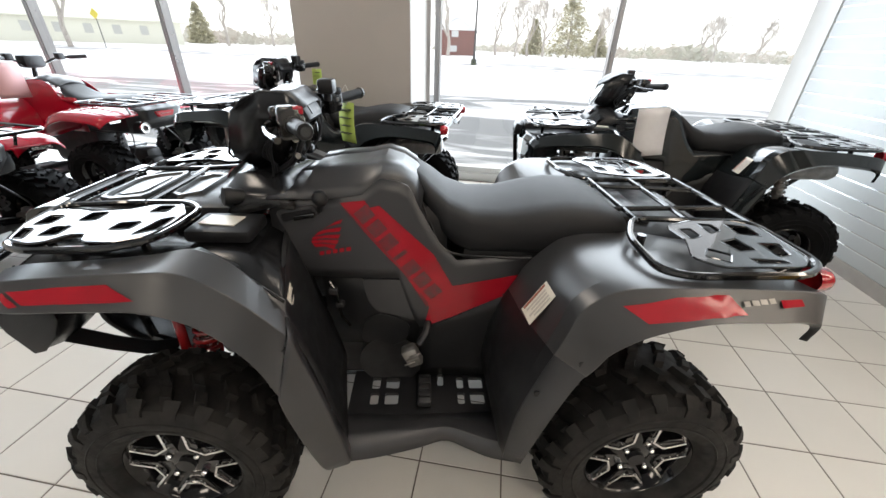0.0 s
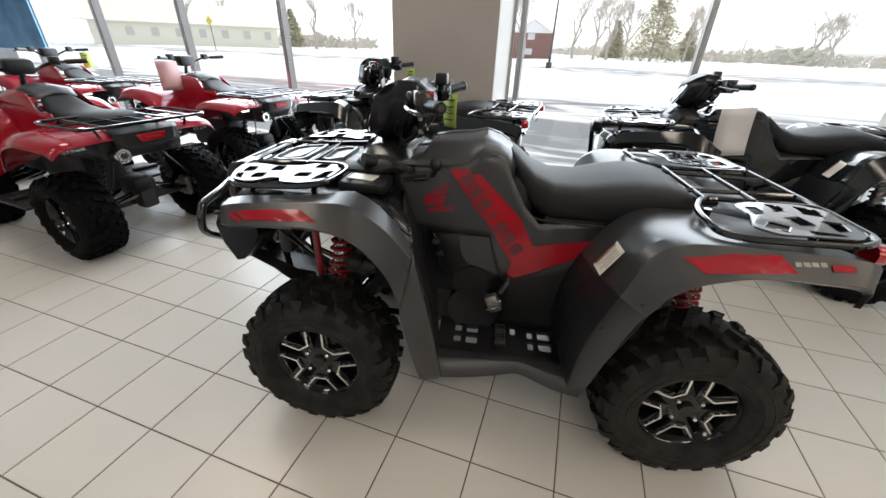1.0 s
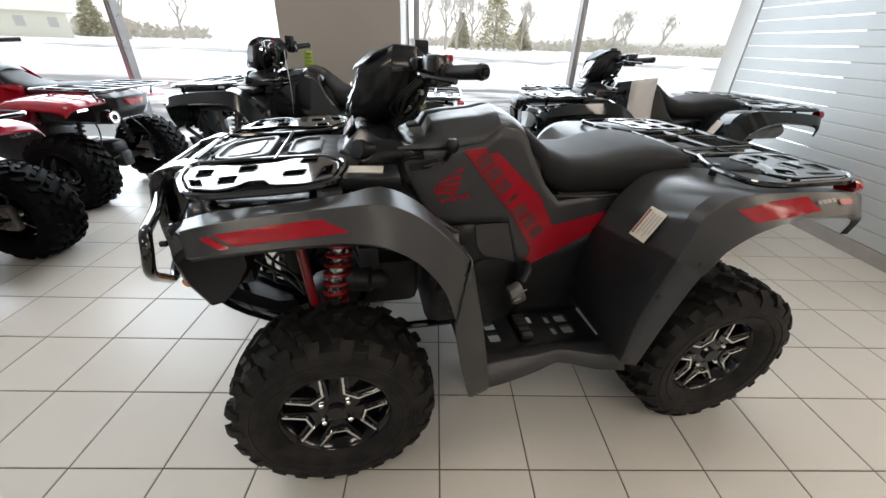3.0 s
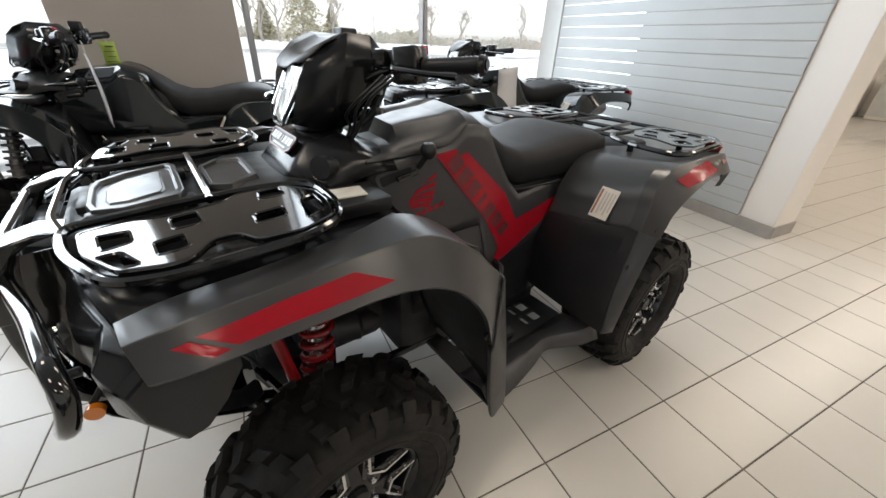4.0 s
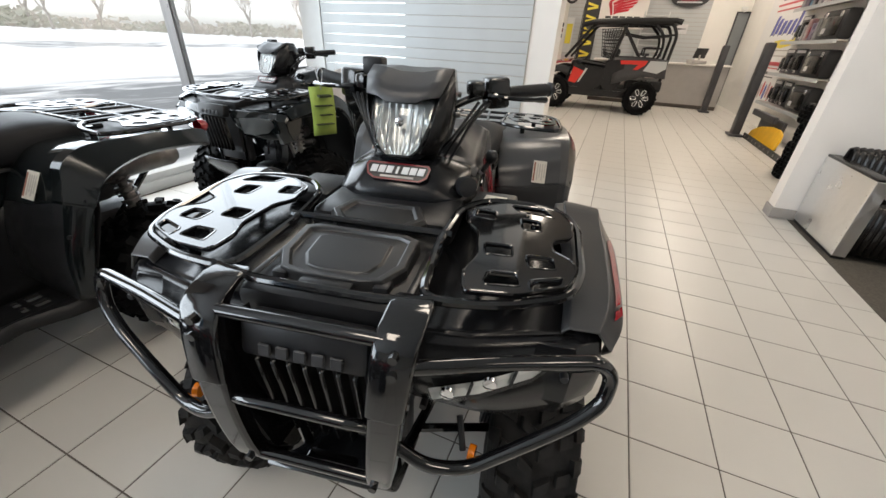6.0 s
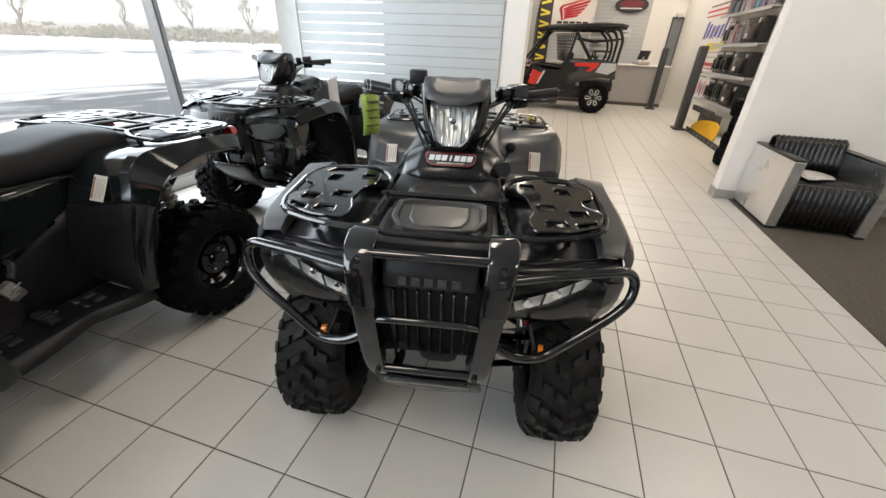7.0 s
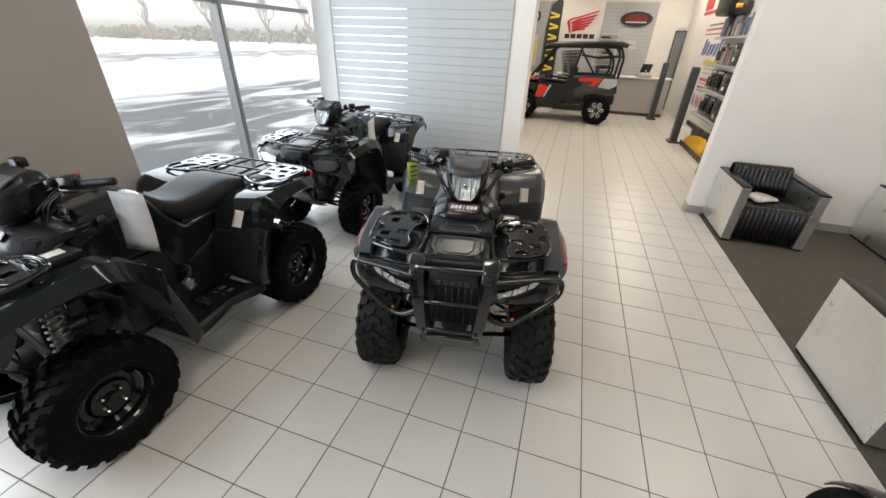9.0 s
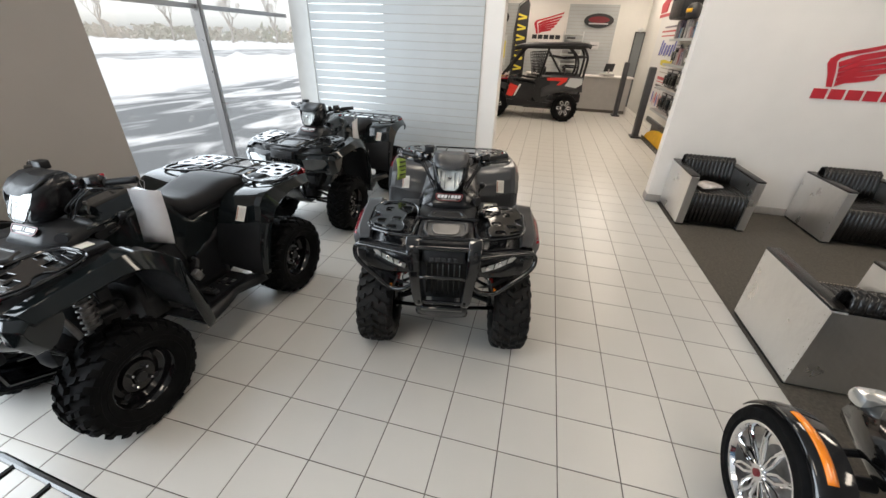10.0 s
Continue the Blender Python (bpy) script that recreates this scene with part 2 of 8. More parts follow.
def box(bm, c, s, rot=None, taper=1.0):
    """A box with centre c and size s; its top is scaled by taper."""
    vs = []
    for z in (-0.5, 0.5):
        k = taper if z > 0 else 1.0
        for x, y in ((-0.5, -0.5), (0.5, -0.5), (0.5, 0.5), (-0.5, 0.5)):
            v = Vector((x * s[0] * k, y * s[1] * k, z * s[2]))
            if rot is not None:
                v = rot @ v
            vs.append(bm.verts.new(v + Vector(c)))
    for f in ((3, 2, 1, 0), (4, 5, 6, 7), (0, 1, 5, 4), (1, 2, 6, 5), (2, 3, 7, 6), (3, 0, 4, 7)):
        bm.faces.new([vs[i] for i in f])
    return vs


def rbox(bm, c, s, r=0.01, rot=None, seg=2):
    """A box with rounded edges."""
    tmp = bmesh.new()
    box(tmp, (0, 0, 0), s)
    bmesh.ops.bevel(tmp, geom=tmp.edges[:] + tmp.verts[:], offset=min(r, 0.49 * min(s)), segments=seg, affect="EDGES", profile=0.5)
    add(bm, tmp, (Matrix.Translation(c) @ rot.to_4x4()) if rot is not None else Matrix.Translation(c))


def add(bm, other, m=None):
    """Adds another bmesh's faces, and frees it."""
    mp = {v: bm.verts.new(m @ v.co if m is not None else v.co) for v in other.verts}
    for f in other.faces:
        try:
            bm.faces.new([mp[v] for v in f.verts])
        except ValueError:
            pass
    other.free()


def mirrored(bm):
    """A copy mirrored to the other side (y)."""
    o = bmesh.new()
    mp = {v: o.verts.new((v.co.x, -v.co.y, v.co.z)) for v in bm.verts}
    for f in bm.faces:
        o.faces.new([mp[v] for v in reversed(f.verts)])
    return o


def spline(pts, n):
    """Catmull-Rom through pts, n points in all."""
    p = [Vector(q) for q in pts]
    if len(p) == 2:
        return [p[0].lerp(p[1], i / (n - 1)) for i in range(n)]
    e = [2 * p[0] - p[1]] + p + [2 * p[-1] - p[-2]]
    out = []
    for i in range(n):
        u = i / (n - 1) * (len(p) - 1)
        k = min(int(u), len(p) - 2)
        t = u - k
        a, b, c, d = e[k:k + 4]
        out.append(0.5 * ((2 * b) + (c - a) * t + (2 * a - 5 * b + 4 * c - d) * t * t + (3 * b - a - 3 * c + d) * t ** 3))
    return out


def rounded(pts, r, n=4, closed=False):
    """A polyline with its corners rounded by about r."""
    p = [Vector(q) for q in pts]
    out = []
    for i, q in enumerate(p):
        if not closed and i in (0, len(p) - 1):
            out.append(q)
            continue
        a, b = p[i - 1] - q, p[(i + 1) % len(p)] - q
        k = min(r, a.length * 0.45, b.length * 0.45)
        s, e = q + a.normalized() * k, q + b.normalized() * k
        for j in range(n + 1):
            t = j / n
            out.append((1 - t) ** 2 * s + 2 * t * (1 - t) * q + t * t * e)
    return out


def tube(bm, pts, r, seg=8, closed=False, caps=True):
    p = [Vector(q) for q in pts]
    n = len(p)
    rings, up = [], None
    for i in range(n):
        d = (p[(i + 1) % n] - p[i - 1]) if closed else (p[min(i + 1, n - 1)] - p[max(i - 1, 0)])
        d.normalize()
        if up is None:
            up = d.orthogonal().normalized()
        up = (up - d * up.dot(d)).normalized()
        side = d.cross(up)
        rr = r[i] if isinstance(r, (list, tuple)) else r
        rings.append([bm.verts.new(p[i] + rr * (math.cos(a) * up + math.sin(a) * side)) for a in (2 * math.pi * k / seg for k in range(seg))])
    m = n if closed else n - 1
    for i in range(m):
        a, b = rings[i], rings[(i + 1) % n]
        off = 0
        if closed and i == n - 1:
            off = min(range(seg), key=lambda o: sum((a[k].co - b[(k + o) % seg].co).length for k in range(seg)))
        for k in range(seg):
            bm.faces.new((a[k], a[(k + 1) % seg], b[(k + 1 + off) % seg], b[(k + off) % seg]))
    if caps and not closed:
        bm.faces.new(rings[0][::-1])
        bm.faces.new(rings[-1])


def sheet(bm, rows, nu, nv, fn=None):
    """A smooth surface through rows of control points."""
    a = [spline(r, nu) for r in rows]
    cols = [spline([a[j][i] for j in range(len(a))], nv) for i in range(nu)]
    vs = [[bm.verts.new(fn(q) if fn else q) for q in c] for c in cols]
    for i in range(nu - 1):
        for j in range(nv - 1):
            bm.faces.new((vs[i][j], vs[i + 1][j], vs[i + 1][j + 1], vs[i][j + 1]))
    return vs


def loft(bm, rings, caps=True):
    vs = [[bm.verts.new(q) for q in r] for r in rings]
    n = len(vs[0])
    for a, b in zip(vs, vs[1:]):
        for k in range(n):
            bm.faces.new((a[k], a[(k + 1) % n], b[(k + 1) % n], b[k]))
    if caps:
        bm.faces.new(vs[0][::-1])
        bm.faces.new(vs[-1])


def lathe(bm, prof, seg=40, axis="y", a0=0.0, a1=2 * math.pi, c=(0, 0, 0)):
    """Turns a profile of (radius, along the axis) round an axis."""
    full = abs(a1 - a0 - 2 * math.pi) < 1e-6
    n = seg if full else seg + 1
    rings = []
    for i in range(n):
        a = a0 + (a1 - a0) * i / seg
        ca, sa = math.cos(a), math.sin(a)
        ring = []
        for r, h in prof:
            q = (r * ca, h, r * sa) if axis == "y" else ((h, r * ca, r * sa) if axis == "x" else (r * ca, r * sa, h))
            ring.append(bm.verts.new(Vector(q) + Vector(c)))
        rings.append(ring)
    for i in range(seg):
        p, q = rings[i], rings[(i + 1) % n]
        for k in range(len(prof) - 1):
            bm.faces.new((p[k], p[k + 1], q[k + 1], q[k]))


def cyl(bm, a, b, r, seg=14):
    tube(bm, (a, b), r, seg)


def plate(bm, outline, holes, thick, fn):
    """A flat plate with holes, from outlines in a plane; fn lays (u, v, height) into space."""
    tmp = bmesh.new()
    es = []
    for loop in [outline] + list(holes):
        vs = [tmp.verts.new((u, v, 0)) for u, v in loop]
        es += [tmp.edges.new((vs[i], vs[(i + 1) % len(vs)])) for i in range(len(vs))]
    fill = bmesh.ops.triangle_fill(tmp, edges=es, use_beauty=True, use_dissolve=False)
    faces = [g for g in fill["geom"] if isinstance(g, bmesh.types.BMFace)]
    top = {v: bm.verts.new(fn(v.co.x, v.co.y, thick)) for v in tmp.verts}
    if thick:
        bot = {v: bm.verts.new(fn(v.co.x, v.co.y, 0.0)) for v in tmp.verts}
    for f in faces:
        bm.faces.new([top[v] for v in f.verts])
        if thick:
            bm.faces.new([bot[v] for v in reversed(f.verts)])
    if thick:
        for e in es:
            a, b = e.verts
            bm.faces.new((top[a], top[b], bot[b], bot[a]))
    tmp.free()


def poly(pts, r=0.0, n=3):
    """An outline in a plane, its corners rounded."""
    return [(q.x, q.y) for q in rounded([(u, v, 0) for u, v in pts], r, n, True)] if r else list(pts)


def ring2(cx, cy, rx, ry, n=16, a0=0.0):
    return [(cx + rx * math.cos(a0 + 2 * math.pi * i / n), cy + ry * math.sin(a0 + 2 * math.pi * i / n)) for i in range(n)]


def helix(bm, a, b, r, wire, turns, seg=6):
    a, b = Vector(a), Vector(b)
    d = b - a
    u = d.orthogonal().normalized()
    w = d.normalized().cross(u)
    n = int(turns * 12)
    tube(bm, [a + d * (i / n) + r * (math.cos(2 * math.pi * turns * i / n) * u + math.sin(2 * math.pi * turns * i / n) * w) for i in range(n + 1)], wire, seg)


# ---- the showroom ----
WX, WY, CEIL = 3.03, 3.75, 3.7          # partition wall, window wall, ceiling
X0, Y0 = -9.5, -7.0                       # closing walls behind the camera
XF = 13.2                                 # far end of the parts area


def structure(name, label, category, bm, material, smooth=False, bevel=0.0):
    return tagged(part(name, bm, material, smooth=smooth, bevel=bevel), label, category, kind="structure")


def slab(name, label, category, lo, hi, material, bevel=0.0):
    bm = bmesh.new()
    box(bm, [(a + b) / 2 for a, b in zip(lo, hi)], [b - a for a, b in zip(lo, hi)])
    return structure(name, label, category, bm, material, bevel=bevel)


floor = slab("floor", "beige square ceramic floor tiles with dark grout joints", "floor", (X0, Y0, -0.12), (XF + 0.2, WY - 0.06, -0.0022), M_GROUT)
slab("ceiling", "plain white painted ceiling over the showroom", "ceiling", (X0 - 0.2, Y0 - 0.2, CEIL), (XF + 0.2, WY + 0.2, CEIL + 0.15), M_CEIL)
slab("wall_west", "plain taupe wall closing the showroom", "wall", (X0 - 0.2, Y0 - 0.2, 0), (X0, WY + 0.2, CEIL), M_TAUPE)
slab("wall_south", "plain white wall closing the showroom", "wall", (X0, Y0 - 0.2, 0), (XF + 0.2, Y0, CEIL), M_WALL)
slab("wall_partition_south", "white painted partition wall behind the armchairs", "wall", (WX, Y0, 0), (WX + 0.16, -1.56, CEIL), M_WALL, 0.004)
slab("wall_partition_north", "white partition wall that carries the slat panel", "wall", (WX + 0.02, 0.92, 0), (WX + 0.30, WY - 0.08, CEIL), M_WALL)
slab("pillar_1", "white painted pillar at the end of the slat wall", "pillar", (WX + 0.008, 0.67, 0), (WX + 0.31, 0.92, CEIL), M_WALL, 0.006)
slab("pillar_2", "tall taupe column between the shop windows", "column", (-1.385, 2.95, 0), (-0.345, WY + 0.12, CEIL), M_TAUPE, 0.008)
slab("wall_far", "cream wall at the far end of the parts area", "wall", (XF, Y0, 0), (XF + 0.2, WY + 0.2, CEIL), M_CREAM)
slab("wall_parts_side", "cream side wall of the parts area", "wall", (7.0, -3.1, 0), (XF, -2.92, CEIL), M_CREAM)
slab("carpet", "dark olive-grey carpet under the armchairs", "carpet", (-4.0, Y0, -0.0015), (WX, -1.70, 0.006), M_CARPET)
for n, (lo, hi) in enumerate((((WX - 0.012, Y0, 0.007), (WX - 0.001, -1.56, 0.10)), ((WX - 0.012, 0.665, 0), (WX + 0.006, WY - 0.1, 0.10)), ((WX - 0.012, -1.56, 0.001), (WX + 0.17, -1.548, 0.10)), ((WX + 0.006, 0.658, 0), (WX + 0.32, 0.669, 0.10)))):
    slab("baseboard", "grey tiled skirting along the foot of the wall", "skirting", lo, hi, M_BASE, 0.002)

# window wall: kerb, frames, mullions, panes
slab("wall_window_kerb", "low pale kerb under the shop windows", "wall", (X0, WY - 0.06, -0.12), (XF, WY + 0.14, 0.09), M_FRAME, 0.004)
slab("wall_window_head", "white wall over the shop windows", "wall", (X0, WY - 0.06, 3.25), (XF, WY + 0.14, CEIL), M_WALL)
slab("wall_window_east", "outer wall of the parts area", "wall", (WX + 0.30, WY - 0.06, 0.09), (XF, WY + 0.14, 3.25), M_WALL)


def window(name, x0, x1, xs, label):
    """A glazed bay with a frame, uprights at xs, and panes."""
    w = tagged(new(name), label, "window", kind="structure")
    w.location = (0, WY, 0)
    bm = bmesh.new()
    box(bm, ((x0 + x1) / 2, 0.03, 0.12), (x1 - x0, 0.12, 0.06))
    box(bm, ((x0 + x1) / 2, 0.03, 3.22), (x1 - x0, 0.12, 0.06))
    part("window_frame", bm, M_FRAME, w, smooth=False)
    for x in xs:
        bm = bmesh.new()
        box(bm, (x, 0.03, 1.67), (0.055, 0.115, 3.04))
        box(bm, (x, -0.035, 1.67), (0.028, 0.02, 3.04))
        part("mullion", bm, M_MULL, w, smooth=False, bevel=0.003)
    edges = [x0] + list(xs) + [x1]
    for a, b in zip(edges, edges[1:]):
        bm = bmesh.new()
        box(bm, ((a + b) / 2, 0.035, 2.10), (b - a - 0.055, 0.05, 0.045))
        part("transom", bm, M_MULL, w, smooth=False)
        bm = bmesh.new()
        box(bm, ((a + b) / 2, 0.04, 1.67), (b - a - 0.05, 0.008, 3.04))
        g = part("pane", bm, M_GLASS, w, smooth=False)
        g.visible_shadow = False
    return w


window("window_1", -0.345, WX + 0.02, [-0.25, 1.46], "tall shop window with aluminium uprights beside the slat wall")
window("window_2", X0, -1.385, [-8.42, -6.72, -5.02, -3.32, -1.47], "tall shop window bay with aluminium uprights")

bm = bmesh.new()
box(bm, (WX + 0.14, WY - 0.20, 1.85), (0.316, 0.29, 3.7))
structure("trim", "white corner trim where the window meets the slat wall", "trim", bm, M_FRAME)

# slat panel
slat_wall = tagged(new("slat_wall"), "pale grey slatted display panel on the partition wall", "slat panel", kind="structure")
slat_wall.location = (WX, 0, 0)
bm = bmesh.new()
box(bm, (0.0005, 2.845, 1.9), (0.012, 1.11, 3.5))
part("groove_back", bm, M_GROOVE, slat_wall, "bright aluminium behind the slat joints", smooth=False)
# same aluminium grooves; the weaker reflection here is painted as dull grey
bm = bmesh.new()
box(bm, (0.0005, 1.605, 1.9), (0.010, 1.37, 3.5))
part("groove_back", bm, M_COUNTER, slat_wall, "groove aluminium coloured dull where it reflects less", smooth=False)
bm = bmesh.new()
box(bm, (0, 2.16, 0), (0.016, 2.476, 0.0958))
bmesh.ops.bevel(bm, geom=bm.edges[:], offset=0.003, segments=1, affect="EDGES")
first = part("slat", bm, M_SLAT, slat_wall, m=Matrix.Translation((0, 0, 0.150)), smooth=False)
z = 0.150 + 0.1028
while z < 3.65:
    again(first, slat_wall, Matrix.Translation((0, 0, z)))
    z += 0.1028

# ceiling lamps, all unseen; extra columns past x = 4.9 added to brighten the parts area
lamp = None
for lx in (-2.3, 1.6, 4.9, 6.6, 8.3, 10.0, 11.7):
    for ly in (-5.0, -2.2, 0.9):
        if lamp is None:
            lamp = thing("ceiling_light", pose(lx, ly, CEIL), "rectangular ceiling light with a warm white diffuser", "ceiling light", "ceiling lights")
            bm = bmesh.new()
            box(bm, (0, 0, -0.012), (1.24, 0.64, 0.022))
            part("frame", bm, M_LAMPRIM, lamp, smooth=False)
            bm = bmesh.new()
            box(bm, (0, 0, -0.027), (1.16, 0.56, 0.006))
            part("diffuser", bm, M_LAMP, lamp, smooth=False)
        else:
            copy_thing(lamp, pose(lx, ly, CEIL))


# ---- outside ----
def ground_sheet():
    bm = bmesh.new()
    xs = [-2000, -400, -120] + [-60 + 1.25 * i for i in range(105)] + [120, 400, 2000]
    ys = [WY + 0.14, 4.5, 6, 8, 10, 11.5, 12.5, 13.5, 14.5, 16, 18, 19.5, 20.3, 21, 21.8, 22.6, 23.5, 25, 28, 34, 45, 60, 90, 160, 400, 2500]
    g = []
    for x in xs:
        row = []
        for y in ys:
            k = noise.noise((x * 0.13, y * 0.17, 3.0))
            z = -0.12
            if y > 14:
                z += min(1, (y - 14) / 6) * (0.28 + 0.22 * k)
            if 19 < y < 24:
                z += 0.10 + 0.45 * max(0, noise.noise((x * 0.9, y * 0.9, 8.0)))
            if 24 < y < 35:
                z = -0.05
            row.append(bm.verts.new((x, y, z)))
        g.append(row)
    for i in range(len(xs) - 1):
        for j in range(len(ys) - 1):
            bm.faces.new((g[i][j], g[i + 1][j], g[i + 1][j + 1], g[i][j + 1]))
    m = bpy.data.materials.new("snowy_ground")
    m.use_nodes = True
    n, l = m.node_tree.nodes, m.node_tree.links
    b = n["Principled BSDF"]
    tc = n.new("ShaderNodeTexCoord")
    sp = n.new("ShaderNodeSeparateXYZ")
    l.new(tc.outputs["Object"], sp.inputs[0])
    mp = n.new("ShaderNodeMapping")
    mp.inputs["Scale"].default_value = (0.22, 0.55, 1.0)
    l.new(tc.outputs["Object"], mp.inputs[0])
    t = n.new("ShaderNodeTexNoise")
    t.inputs["Scale"].default_value, t.inputs["Detail"].default_value, t.inputs["Distortion"].default_value = 1.3, 7.0, 1.2
    l.new(mp.outputs[0], t.inputs["Vector"])
    # ploughed lot near the building: wet asphalt with drifts; a road further out; snow over the rest
    def step(src, a, c, lo, hi):
        r = n.new("ShaderNodeMapRange")
        for k, v in zip(("From Min", "From Max", "To Min", "To Max"), (a, c, lo, hi)):
            r.inputs[k].default_value = v
        l.new(src, r.inputs["Value"])
        return r.outputs[0]
    def op(kind, p, q):
        r = n.new("ShaderNodeMath")
        r.operation = kind
        for i, v in enumerate((p, q)):
            if isinstance(v, float):
                r.inputs[i].default_value = v
            else:
                l.new(v, r.inputs[i])
        return r.outputs[0]
    y = op("ADD", sp.outputs[1], op("MULTIPLY", t.outputs[0], 3.0))
    lot = step(y, 14.0, 15.6, 1.0, 0.0)
    road = op("MULTIPLY", step(sp.outputs[1], 27.8, 28.8, 0.0, 1.0), step(sp.outputs[1], 38.0, 40.0, 1.0, 0.0))
    dark = op("MULTIPLY", op("MAXIMUM", lot, op("MULTIPLY", road, 0.8)), step(t.outputs[0], 0.47, 0.60, 1.0, 0.10))
    mix = n.new("ShaderNodeMix")
    mix.data_type = "RGBA"
    l.new(dark, mix.inputs["Factor"])
    mix.inputs["A"].default_value = (0.80, 0.81, 0.83, 1)
    mix.inputs["B"].default_value = (0.135, 0.145, 0.155, 1)
    l.new(mix.outputs["Result"], b.inputs["Base Color"])
    l.new(step(dark, 0.0, 1.0, 0.85, 0.55), b.inputs["Roughness"])
    tagged(part("ground", bm, m, smooth=True, angle=80), "snow-covered ground with a wet ploughed asphalt lot and road", "ground", kind="structure")


ground_sheet()


def bare_tree(name, seed, height, spread):
    rnd = random.Random(seed)
    t = thing(name, Matrix.Identity(4), "leafless grey tree standing in the snow", "tree", "bare trees")
    tr, tw = bmesh.new(), bmesh.new()

    def grow(p, d, ln, r, depth):
        q = p + d * ln
        mid = (p + q) / 2 + Vector((rnd.uniform(-1, 1), rnd.uniform(-1, 1), 0)) * ln * 0.06
        tube(tr if depth < 2 else tw, [p, mid, q], [r, r * 0.8, r * 0.62], 6 if depth < 2 else 3, caps=False)
        if depth >= 6:
            return
        for k in range(rnd.choice((2, 3)) + (depth == 0) + (depth > 2)):
            a = Vector((rnd.uniform(-1, 1), rnd.uniform(-1, 1), rnd.uniform(0.15, 1.0))).normalized()
            grow(p + (q - p) * rnd.uniform(0.55, 1.0), (d * 0.75 + a * spread).normalized(), ln * rnd.uniform(0.55, 0.78), r * 0.6, depth + 1)

    grow(Vector((0, 0, -0.2)), Vector((rnd.uniform(-0.06, 0.06), 0, 1)), height * 0.30, height * 0.020, 0)
    # trunk and crown colours carry the haze
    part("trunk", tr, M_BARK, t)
    part("crown", tw, M_TWIG, t, "bare twiggy crown, paled for haze")
    return t


def conifer(name, seed, height):
    rnd = random.Random(seed)
    t = thing(name, Matrix.Identity(4), "dull green spruce tree standing in the snow", "tree", "spruces")
    bm = bmesh.new()
    tube(bm, [(0, 0, -0.2), (0, 0, height * 0.97)], [height * 0.018, 0.02], 7)
    part("trunk", bm, M_BARK, t)
    bm = bmesh.new()
    # whorls of drooping boughs, each a spray of short needle tufts
    for i in range(460):
        h = rnd.uniform(0.05, 1.0) ** 0.9
        a = rnd.uniform(0, 6.283)
        reach = height * 0.46 * (1.04 - h) ** 0.8 * rnd.uniform(0.6, 1.1) + 0.10
        d = Vector((math.cos(a), math.sin(a), 0))
        s = Vector((-d.y, d.x, 0))
        z = height * h
        for k in range(9):
            u = rnd.uniform(0.25, 1.0)
            c = d * reach * u + s * rnd.uniform(-0.3, 0.3) * reach * (1.1 - u * 0.6) + Vector((0, 0, z - reach * 0.30 * u * u + rnd.uniform(-0.1, 0.1) * reach))
            w = rnd.uniform(0.14, 0.30) * (0.5 + 0.5 * (1 - h))
            dirs = [Vector((rnd.uniform(-1, 1), rnd.uniform(-1, 1), rnd.uniform(-0.8, 0.5))) * w * 1.6 for _ in range(3)]
            bm.faces.new([bm.verts.new(c + q) for q in dirs])
            dirs = [Vector((rnd.uniform(-1, 1), rnd.uniform(-1, 1), rnd.uniform(-0.8, 0.5))) * w * 1.6 for _ in range(3)]
            bm.faces.new([bm.verts.new(c + q) for q in dirs])
    # needle colour is paled to include the haze
    part("crown", bm, M_CONIFER, t, "drooping green branches, paled for haze", smooth=False)
    return t


rndt = random.Random(5)
trees = [bare_tree("bare_tree", s, 12.5, 0.62) for s in (1, 2, 3)]
firs = [conifer("spruce_tree", s, h) for s, h in ((4, 12.0), (5, 7.0))]
# where they stand: by bearing from the showroom, degrees to the left of north, and distance
def far(bearing, d, z=0.0, s=1.0, turn=0.0):
    a = radians(bearing)
    return Matrix.Translation((0.2 - math.sin(a) * d, -0.6 + math.cos(a) * d, z + 0.1)) @ Matrix.Rotation(turn, 4, "Z") @ Matrix.Diagonal((s, s, s, 1))


spots_bare = [(-1.0, 66, 1.0), (-2.6, 70, 1.1), (-4.6, 74, 1.15), (8.0, 56, 0.95), (1.6, 72, 0.9), (-11.2, 84, 0.8), (-24.0, 100, 1.0), (35.5, 76, 1.0), (30.5, 88, 0.9), (50, 58, 1.0), (46, 92, 1.0), (-22.6, 104, 1.1), (-28, 110, 0.8), (-36, 100, 1.0), (-42, 95, 1.0), (-48, 92, 0.95), (-53, 96, 1.0)]
for i, (b, d, s) in enumerate(spots_bare):
    src = trees[i % 3]
    m = far(b, d, 0, 1, rndt.uniform(0, 6.28))
    if i < 3:
        src.matrix_basis = m
    else:
        copy_thing(src, m)
spots_fir = [(-7.6, 80, 1.0), (-3.2, 96, 0.85), (38.2, 96, 0.8), (-11.2, 104, 0.6)]
for i, (b, d, s) in enumerate(spots_fir):
    if i < 2:
        firs[i].matrix_basis = far(b, d, 0, 1)
    else:
        copy_thing(firs[1], far(b, d, 0, 1, i * 1.3))

